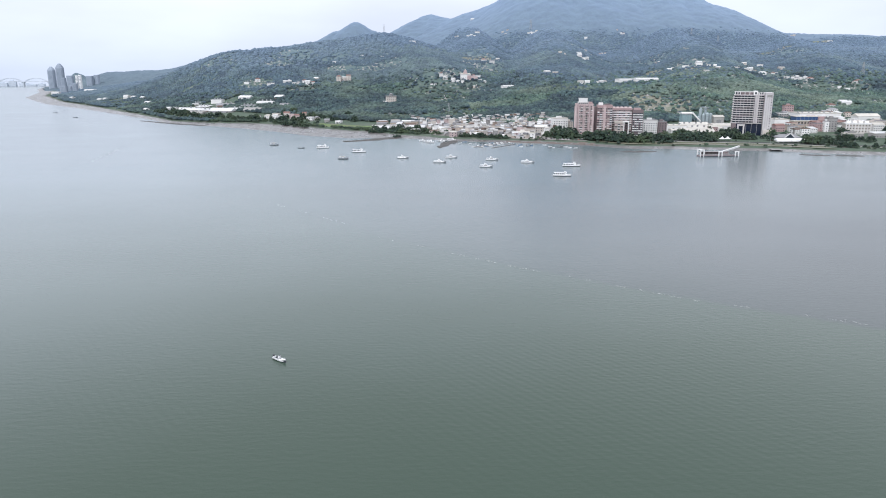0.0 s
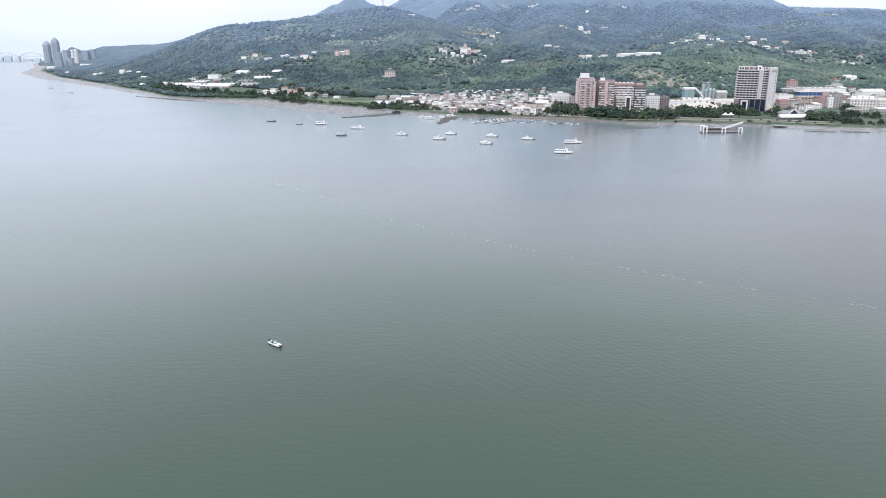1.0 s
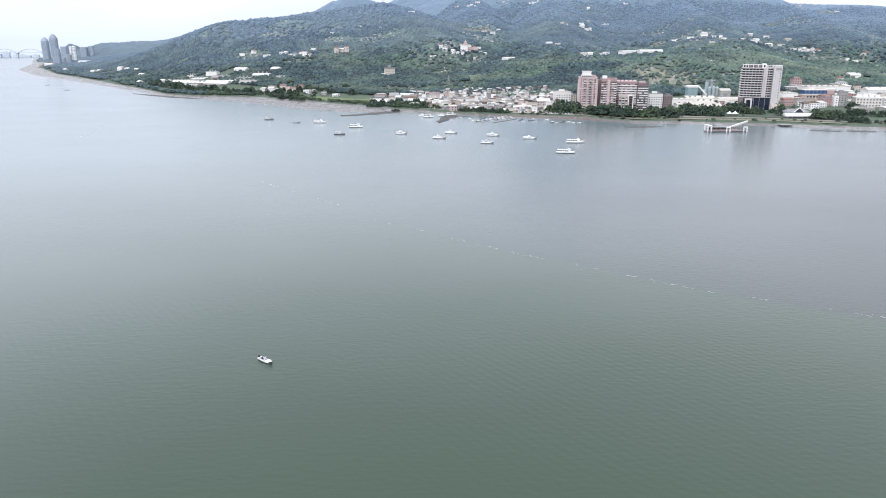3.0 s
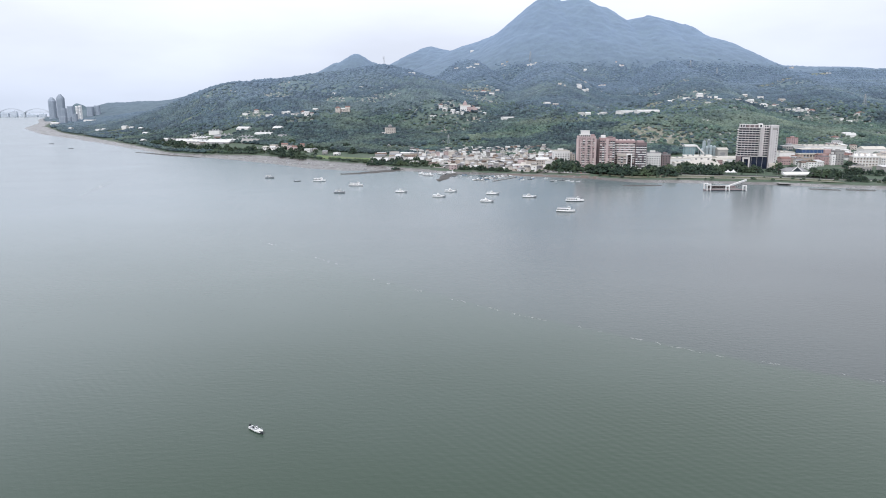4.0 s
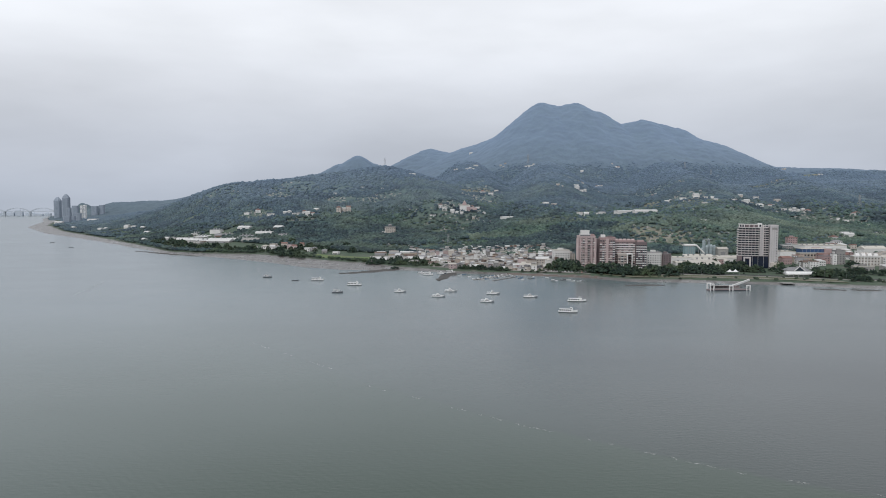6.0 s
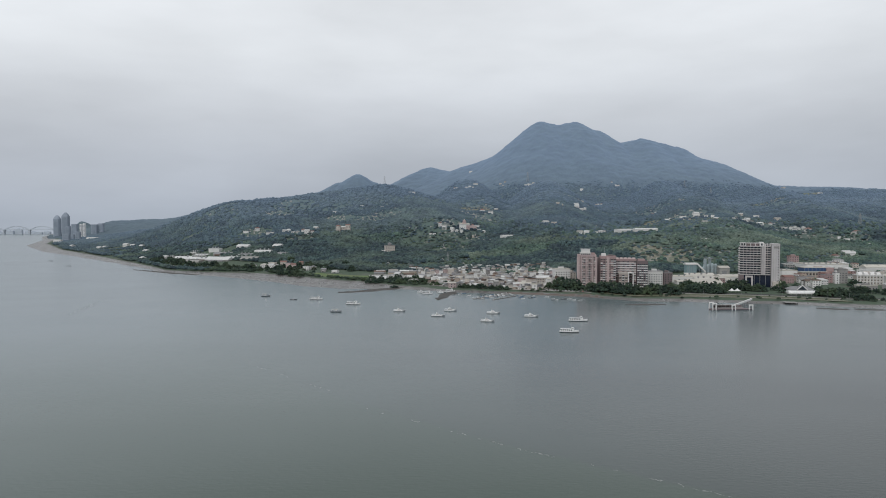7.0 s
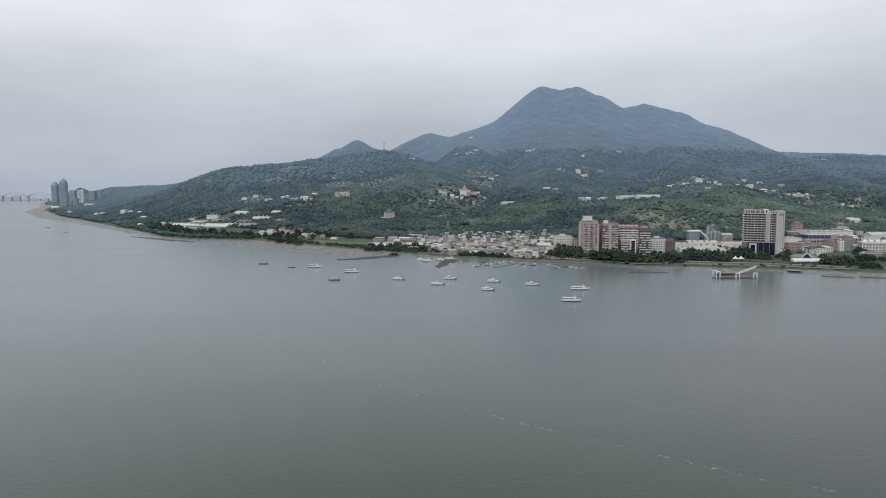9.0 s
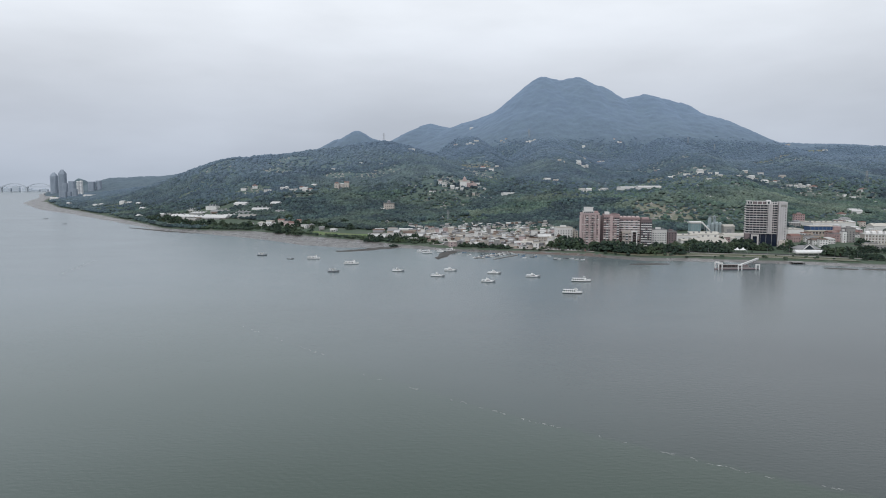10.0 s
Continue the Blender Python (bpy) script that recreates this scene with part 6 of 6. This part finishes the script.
def launch(x, y, turn, length, hull, label):
    t = thing("launch", pose(x, y, 0, 0, 0, turn), label, "boat", "moored boats")
    b = length * 0.28
    part("hull", hull_shape(length, b, 0.95, 1.0), hull, t)
    part("gunwale", hull_shape(length * 0.99, b * 1.02, 1.1, 0.98, z0=0.9), HULL_WHITE, t)
    cabin = part("cabin", Shape().loft([[(-length * 0.22, -b * 0.34, 1.0), (length * 0.2, -b * 0.32, 1.0), (length * 0.2, b * 0.32, 1.0), (-length * 0.22, b * 0.34, 1.0)],
                                [(-length * 0.2, -b * 0.3, 2.3), (length * 0.12, -b * 0.28, 2.3), (length * 0.12, b * 0.28, 2.3), (-length * 0.2, b * 0.3, 2.3)]]), HULL_WHITE, t)
    part("cabin_window", Shape().box(-length * 0.17, -b * 0.33, 1.5, length * 0.12, b * 0.33, 2.0), GLASS, cabin)
    bridge = part("bridge", Shape().box(-length * 0.14, -b * 0.24, 2.3, length * 0.03, b * 0.24, 3.5, 0.15), HULL_WHITE, t)
    part("bridge_window", Shape().box(-length * 0.1, -b * 0.25, 2.8, length * 0.034, b * 0.25, 3.2), GLASS, bridge)
    part("awning", Shape().box(-length * 0.46, -b * 0.36, 2.2, -length * 0.2, b * 0.36, 2.3), HULL_WHITE, t)
    for s in (-1, 1):
        part("awning_post", Shape().cyl(-length * 0.44, s * b * 0.33, 0.9, 2.2, 0.06, n=5), STEEL, t)
    part("mast", Shape().cyl(-length * 0.06, 0, 3.5, 5.4, 0.08, 0.03, 6), STEEL, t)
    part("foredeck", Shape().loft([[(length * 0.2, -b * 0.36, 1.12), (length * 0.2, b * 0.36, 1.12), (length * 0.2, b * 0.2, 1.75), (length * 0.2, -b * 0.2, 1.75)],
                                   [(length * 0.42, -b * 0.12, 1.5), (length * 0.42, b * 0.12, 1.5), (length * 0.42, b * 0.06, 1.75), (length * 0.42, -b * 0.06, 1.75)]]), HULL_WHITE, t)
    rail = Shape()
    for s in (-1, 1):
        rail.beam((length * 0.12, s * b * 0.46, 2.1), (length * 0.46, s * b * 0.1, 2.7), 0.05)
        for k in range(3):
            q = k / 2
            rail.beam((length * (0.12 + 0.34 * q), s * b * (0.46 - 0.36 * q), 1.2 + 0.4 * q), (length * (0.12 + 0.34 * q), s * b * (0.46 - 0.36 * q), 2.1 + 0.6 * q), 0.05)
    part("bow_rail", rail, STEEL, t)
    part("radar_arch", Shape().beam((-length * 0.12, -b * 0.22, 3.5), (-length * 0.12, -b * 0.18, 4.3), 0.08).beam((-length * 0.12, b * 0.22, 3.5), (-length * 0.12, b * 0.18, 4.3), 0.08).beam((-length * 0.12, -b * 0.2, 4.3), (-length * 0.12, b * 0.2, 4.3), 0.1), HULL_WHITE, t)


def workboat(x, y, turn, length, label):
    t = thing("workboat", pose(x, y, 0, 0, 0, turn), label, "boat", "moored boats")
    b = length * 0.3
    part("hull", hull_shape(length, b, 1.1, 0.9), HULL_DARK, t)
    part("gunwale", hull_shape(length * 1.005, b * 1.02, 1.22, 0.9, z0=0.85), HULL_GREY, t, "grey gunwale band")
    part("canopy", Shape().vault(-length * 0.4, -b * 0.44, length * 0.2, b * 0.44, 2.9, 0.45), ROOF_PALE, t, "pale canvas canopy")
    for k in range(5):
        for s in (-1, 1):
            part("post", Shape().cyl(-length * 0.38 + length * 0.14 * k, s * b * 0.38, 0.9, 2.9, 0.09, n=5), HULL_WHITE, t)
    part("wheelhouse", Shape().box(-length * 0.1, -b * 0.26, 1.0, length * 0.08, b * 0.26, 2.85, 0.1), HULL_WHITE, t)
    part("mast", Shape().cyl(length * 0.1, 0, 3.2, 5.2, 0.08, 0.04, 6), STEEL, t)
    part("bow_post", Shape().cyl(length * 0.4, 0, 1.5, 2.3, 0.12, 0.1, 6), HULL_WHITE, t)


def skiff(x, y, turn, length, hull, label, z=0.0):
    t = thing("skiff", pose(x, y, z, 0, 0, turn), label, "small boat", "small boats")
    b = length * 0.34
    part("hull", hull_shape(length, b, 0.6, 0.45, 7, -0.15), hull, t)
    part("well", Shape().box(-length * 0.4, -b * 0.3, 0.5, length * 0.12, b * 0.3, 0.63), GREY, t)
    for k in (-0.25, 0.0):
        part("thwart", Shape().box(length * k - 0.15, -b * 0.38, 0.55, length * k + 0.15, b * 0.38, 0.72), HULL_WHITE, t)
    part("outboard", Shape().box(-length * 0.54, -0.2, 0.2, -length * 0.47, 0.2, 1.1, 0.06), HULL_DARK, t)


ferry(-148, 902, -8, 15.5, "white passenger ferry moored on the river")
ferry(-97, 852, -10, 16.5, "white passenger ferry moored on the river")
ferry(134, 719, -6, 17.5, "white passenger ferry with long window row")
ferry(113, 651, -12, 16.2, "white passenger ferry with long window row")
for x, y, turn, length in ((-41, 790, -6, 12.5), (0, 752, -6, 13.5), (13, 794, -5, 13), (47, 715, -10, 13), (57, 773, -8, 13.5), (93, 749, -6, 14)):
    launch(x, y, turn, length, HULL_GREY, "small grey and white cabin launch at anchor")
workboat(-218, 938, -4, 11.5, "dark workboat with canopy at anchor")
workboat(-107, 785, -4, 11.5, "dark workboat with canopy at anchor")
skiff(-175, 900, -5, 8.0, HULL_DARK, "low dark open skiff at anchor")
skiff(-912, 1712, -8, 11.0, HULL_DARK, "dark open boat far upstream")
skiff(-775, 1532, 6, 9.0, HULL_DARK, "dark open boat far upstream")
for x, y, kind in ((-22, 985, 0), (-14, 968, 1), (4, 982, 2), (16, 996, 1)):
    (ferry if kind == 1 else launch)(x, y, *((-12, 13.0, "white boat moored in the small harbour") if kind == 1 else (-20, 12.0, HULL_DARK if kind else HULL_WHITE, "cabin boat moored in the small harbour")))
rs = random.Random(77)
for k in range(17):
    x = 98 + 78 * rs.random()
    skiff(x, 905 + 42 * rs.random() - (x - 98) * 0.18, rs.uniform(-40, 30), rs.uniform(4, 6), rs.choice((HULL_WHITE, HULL_WHITE, HULL_BLUE, HULL_DARK)), "small open fishing boat at a mooring")

# the open speedboat far from the bank
t = thing("speedboat", pose(-53.8, 221.3, 0, 0, 0, -40), "small white open motorboat with dark outboard motor", "motorboat")
part("hull", hull_shape(6.2, 1.65, 0.62, 0.4, 11, -0.2), HULL_DARK, t)
part("topsides", hull_shape(6.15, 1.7, 0.74, 0.4, 11, 0.46), HULL_WHITE, t)
part("cockpit", Shape().box(-2.6, -0.7, 0.6, 0.4, 0.7, 0.765), HULL_GREY, t)
console = part("console", Shape().box(-0.5, -0.35, 0.88, 0.2, 0.35, 1.7, 0.08), HULL_WHITE, t)
part("windscreen", Shape().loft([[(0.2, -0.4, 1.3), (0.28, -0.4, 1.3), (0.28, 0.4, 1.3), (0.2, 0.4, 1.3)], [(-0.1, -0.34, 1.95), (-0.04, -0.34, 1.95), (-0.04, 0.34, 1.95), (-0.1, 0.34, 1.95)]]), GLASS, console)
part("seat", Shape().box(-1.5, -0.5, 0.88, -0.95, 0.5, 1.25, 0.08), HULL_DARK, t)
part("bow_cushion", Shape().box(0.9, -0.5, 0.86, 1.9, 0.5, 1.02, 0.05), HULL_WHITE, t)
part("outboard", Shape().box(-3.45, -0.25, 0.1, -2.95, 0.25, 1.45, 0.1), HULL_DARK, t, "dark outboard motor")
part("rail", Shape().beam((1.2, -0.8, 1.25), (3.2, 0, 1.5), 0.03).beam((1.2, 0.8, 1.25), (3.2, 0, 1.5), 0.03), STEEL, t)

# ---- floating docks of the village harbour ----
t = thing("floating_dock", pose(44, 908, 0, 0, 0, 51), "grey floating dock with moored small boats", "dock")
part("walkway", Shape().box(0, -1.4, 0.1, 82, 1.4, 0.75, 0.05), GREY, t)
for k in range(9):
    part("float", Shape().box(3 + 9 * k, -1.7, -0.3, 7 + 9 * k, 1.7, 0.35), HULL_DARK, t)
    part("mooring_post", Shape().cyl(2 + 9 * k, 1.7, -1, 2.8, 0.16, n=6), WHITE, t)
for k in range(5):
    part("finger", Shape().box(6 + 14 * k, -9, 0.12, 7.4 + 14 * k, -1.4, 0.7), GREY, t)
t = thing("floating_dock", pose(66, 898, 0, 0, 0, 55), "grey floating dock with moored small boats", "dock")
part("walkway", Shape().box(0, -1.2, 0.1, 60, 1.2, 0.7, 0.05), GREY, t)
for k in range(6):
    part("float", Shape().box(2 + 10 * k, -1.5, -0.3, 6 + 10 * k, 1.5, 0.35), HULL_DARK, t)
for k in range(16):
    a = radians(51)
    s, o = 6 + 4.6 * k, -5.5 if k % 2 else 4.5
    skiff(44 + s * math.cos(a) - o * math.sin(a), 908 + s * math.sin(a) + o * math.cos(a), 51 + 90 + rs.uniform(-20, 20), rs.uniform(5, 7.5),
          rs.choice((HULL_WHITE, HULL_WHITE, HULL_GREY, HULL_WHITE, HULL_BLUE)), "small open boat tied to the floating dock")
for x, y in ((40, 946), (28, 962), (58, 955), (20, 958), (70, 962), (34, 978)):
    skiff(x, y, rs.uniform(-50, 50), rs.uniform(5, 7), rs.choice((HULL_WHITE, HULL_BLUE, HULL_DARK)), "small open boat near the slipway")

# ---- ferry pier with pontoon ----
t = thing("ferry_pier", pose(316.6, 806, 0, 0, 0, 3), "white-posted ferry pontoon with gangway to the bank", "pier")
t.scale = (0.87, 1, 1)
part("pontoon", Shape().box(-26, -4, -0.6, 26, 4, 1.2, 0.15), BROWN, t)
part("fender", Shape().box(-26.2, -4.4, 0.1, 26.2, -4.02, 0.9), HULL_DARK, t)
for x0, high in ((-23, 7.0), (1.5, 4.9), (23.5, 5.0)):
    for y0 in ((-4.9, 3.4) if x0 < 0 else (-4.9,)):
        for sx in (-2.1, 2.1):
            part("guide_pile", Shape().box(x0 + sx - 0.55, y0, -2, x0 + sx + 0.55, y0 + 1.3, high, 0.12), WHITE, t, "white guide pile")
        part("pile_beam", Shape().box(x0 - 2.7, y0 - 0.1, high + 0.01, x0 + 2.7, y0 + 1.4, high + 1.0, 0.1), WHITE, t)
part("guide_pile", Shape().box(-17.4, 2.4, -2, -16.2, 3.8, 6.6, 0.12), WHITE, t, "white guide pile")
# brown panel added to darken the gap under the walkway roof
part("screen", Shape().box(-19.5, 9.0, 1.7, 19.5, 9.2, 4.2), BROWN, t)
part("walkway_roof", Shape().box(-22, 5.2, 4.2, 9, 9.5, 4.6, 0.1), GREY, t, "pale covered walkway roof")
part("walkway", Shape().box(-20, 5.4, 1.2, 20, 9.3, 1.7), GREY, t)
for k in range(8):
    part("walkway_post", Shape().box(-19 + 5.3 * k, 7, -2, -18.4 + 5.3 * k, 7.6, 4.2), GREY, t)
part("gangway", Shape().beam((10, 8.5, 3.9), (58.6, 55, 5.2), 1.3), WHITE, t, "sloping gangway to the bank")
for s in (0.25, 0.5, 0.75):
    part("gangway_pile", Shape().cyl(10 + 48.6 * s, 8.5 + 46.5 * s, -2, 3.2 + 1.3 * s, 0.5, n=8), GREY, t)
t = thing("landing", pose(408, 858, 0, 0, 0, -4), "small dark timber landing stage at the bank", "landing stage")
part("deck", Shape().box(-7, -4, 1.6, 7, 8, 2.1), GREY, t)
for k in range(4):
    part("pile", Shape().cyl(-6 + 4 * k, -3, -2, 1.6, 0.3, n=6), HULL_DARK, t)


def mud_bank(name, x0, y0, x1, y1, wide, high, mat, label, seed):
    """A low ragged bank of mud and stones between two ends, lumpy on top, its foot under water."""
    rng_ = np.random.default_rng(seed)
    far = math.hypot(x1 - x0, y1 - y0)
    n, m = max(14, int(far / 2.5)), 13
    s_, q = np.meshgrid(np.linspace(-0.04, 1.04, n), np.linspace(-1, 1, m))
    ux, uy = (x1 - x0) / far, (y1 - y0) / far
    along = s_ * far
    cx, cy = x0 + ux * along, y0 + uy * along
    bend = (fbm(along, along * 0 + seed * 50.0, 34, 3, seed) - 0.5) * wide * 1.3
    w = wide * np.interp(s_, (-0.04, 0.1, 0.35, 0.7, 1.04), (0.15, 0.6, 1.0, 1.0, 0.55)) * (0.55 + 0.9 * fbm(along, q * 9 + seed * 31.0, 14, 3, seed + 9))
    gx, gy = cx - uy * (q * w + bend), cy + ux * (q * w + bend)
    top = high * (1 - np.abs(q) ** 1.6) * (0.35 + 1.1 * fbm(gx, gy, 7, 3, seed + 3)) + rng_.uniform(-0.1, 0.1, gx.shape) * high
    z = np.where(np.abs(q) > 0.97, -0.7, top - 0.12)
    z[:, 0] = z[:, -1] = -0.7
    i = (np.arange(m - 1)[:, None] * n + np.arange(n - 1)).ravel()
    me = raw_mesh(name, np.stack([gx, gy, z], -1).reshape(-1, 3), np.stack([i, i + 1, i + n + 1, i + n], -1), mat, False)
    return tagged(new(name, me), label, name.replace("_", " "), kind="structure")


DARKMUD = material("wet_dark_mud", (0.075, 0.070, 0.062), 0.6, grain=0.5, stain=0.08, vary=0.6, bump=0.3)
mud_bank("mud_spit", -128, 985, -52, 1058, 15, 1.1, DARKMUD, "low dark mud spit in the shallows", 1)
mud_bank("slipway", -2, 902, 24, 1008, 9, 1.3, DARKMUD, "dark stone slipway running into the harbour", 2)
mud_bank("mud_spit", 416, 820, 447, 806, 8, 0.5, DARKMUD, "dark mud bank in the shallows", 3)
mud_bank("mud_spit", 454, 813, 484, 803, 8, 0.5, DARKMUD, "dark mud bank in the shallows", 4)
mud_bank("mud_spit", 214, 852, 262, 856, 8, 0.5, DARKMUD, "dark mud bank in the shallows", 5)
mud_bank("mud_spit", -585, 1415, -430, 1290, 9, 0.9, DARKMUD, "low dark mole along the bank", 6)
# ---- foam on the current seam ----
SEAM = [(-150, 545), (-96, 482), (-56, 437), (-34, 401), (-1, 373), (17, 355), (26, 348), (38, 337), (61, 321), (75, 310), (88, 299), (108, 284), (133, 272), (170, 250)]
r3 = random.Random(9)
foam = Shape()


def fleck(x, y, turn, length, wide):
    n = 7
    top, low = [], []
    for i in range(n):
        s = (i / (n - 1) - 0.5) * length
        w = wide * math.sin(math.pi * (0.06 + 0.88 * i / (n - 1))) * r3.uniform(0.4, 1.2)
        bend = 0.25 * wide * math.sin(5 * i + x)
        top.append((s, bend + w))
        low.append((s, bend - w))
    c, q = math.cos(turn), math.sin(turn)
    foam.prism([(x + a * c - b * q, y + a * q + b * c) for a, b in low + top[::-1]], 0.012, 0.035)


for (ax, ay), (bx, by) in zip(SEAM, SEAM[1:]):
    far = math.hypot(bx - ax, by - ay)
    for k in range(int(far / (1.5 if ax > -40 else 4.0))):
        s = r3.random()
        if fbm(np.array([ax + s * (bx - ax)]), np.array([ay]), 5, 2, 3)[0] < 0.5:
            continue
        fleck(ax + s * (bx - ax) + r3.gauss(0, 0.5), ay + s * (by - ay) + r3.gauss(0, 0.5), math.atan2(by - ay, bx - ax) + r3.gauss(0, 0.35), r3.uniform(0.4, 2.6), r3.uniform(0.05, 0.2))
for k in range(80):
    s = r3.random()
    fleck(-376 - 26 * s + r3.gauss(0, 2), 770 + 120 * s + r3.gauss(0, 3), radians(102) + r3.gauss(0, 0.2), r3.uniform(2, 7), r3.uniform(0.08, 0.3))
tagged(part("foam_line", foam, FOAM), "thin broken line of white foam on the current seam", "foam", kind="stuff")

# ---- parked cars and lamp posts ----
PAINTS = [material(n, c, 0.3, grain=0.5, stain=0.5, vary=0.1) for n, c in (("white_car_paint", (0.7, 0.7, 0.7)), ("silver_car_paint", (0.4, 0.41, 0.42)),
          ("dark_car_paint", (0.05, 0.05, 0.06)), ("red_car_paint", (0.35, 0.06, 0.05)))]
RUBBER = material("rubber", (0.03, 0.03, 0.03), 0.8)


def car(x, y, turn, paint, label):
    t = thing("car", pose(x, y, height_at(x, y) + 0.28, 0, 0, turn), label, "car", "parked cars")
    part("body", Shape().box(-2.2, -0.88, 0.3, 2.2, 0.88, 0.95, 0.12), paint, t)
    part("cabin", Shape().loft([[(-1.5, -0.8, 0.95), (1.1, -0.8, 0.95), (1.1, 0.8, 0.95), (-1.5, 0.8, 0.95)], [(-1.2, -0.68, 1.5), (0.5, -0.68, 1.5), (0.5, 0.68, 1.5), (-1.2, 0.68, 1.5)]]), GLASS, t)
    part("roof", Shape().box(-1.2, -0.68, 1.5, 0.5, 0.68, 1.55), paint, t)
    for sx in (-1.4, 1.4):
        for sy in (-0.8, 0.8):
            part("wheel", Shape().loft([[(sx + 0.34 * math.cos(a), yy, 0.34 + 0.34 * math.sin(a)) for a in [k * math.pi / 4 for k in range(8)]] for yy in (sy - 0.1, sy + 0.1)]), RUBBER, t)


for k in range(26):
    x = (138 + 4.2 * k) if k < 14 else (548 + 6 * (k - 14))
    u = 33 if k < 14 else 70
    p = rs.randrange(4)
    car(x, float(np.interp(x, SHORE[:, 0], SHORE[:, 1])) + u / 0.93, rs.choice((80, 88, 95)), PAINTS[p], ("white", "silver", "dark", "red")[p] + " car parked beside the riverside road")
for k in range(15):
    x = 205 + 22 * k
    y = float(np.interp(x, SHORE[:, 0], SHORE[:, 1])) + 63 / 0.93
    t = thing("street_lamp", pose(x, y, height_at(x, y)), "slim grey street lamp on the promenade", "street lamp", "promenade lamps")
    part("pole", Shape().cyl(0, 0, 0, 8, 0.11, 0.06, 6), STEEL, t)
    arm = part("arm", Shape().beam((0, 0, 7.9), (0, -1.4, 8.2), 0.06), STEEL, t)
    part("lamp_head", Shape().box(-0.16, -2.0, 8.1, 0.16, -1.3, 8.28, 0.04), GREY, arm)
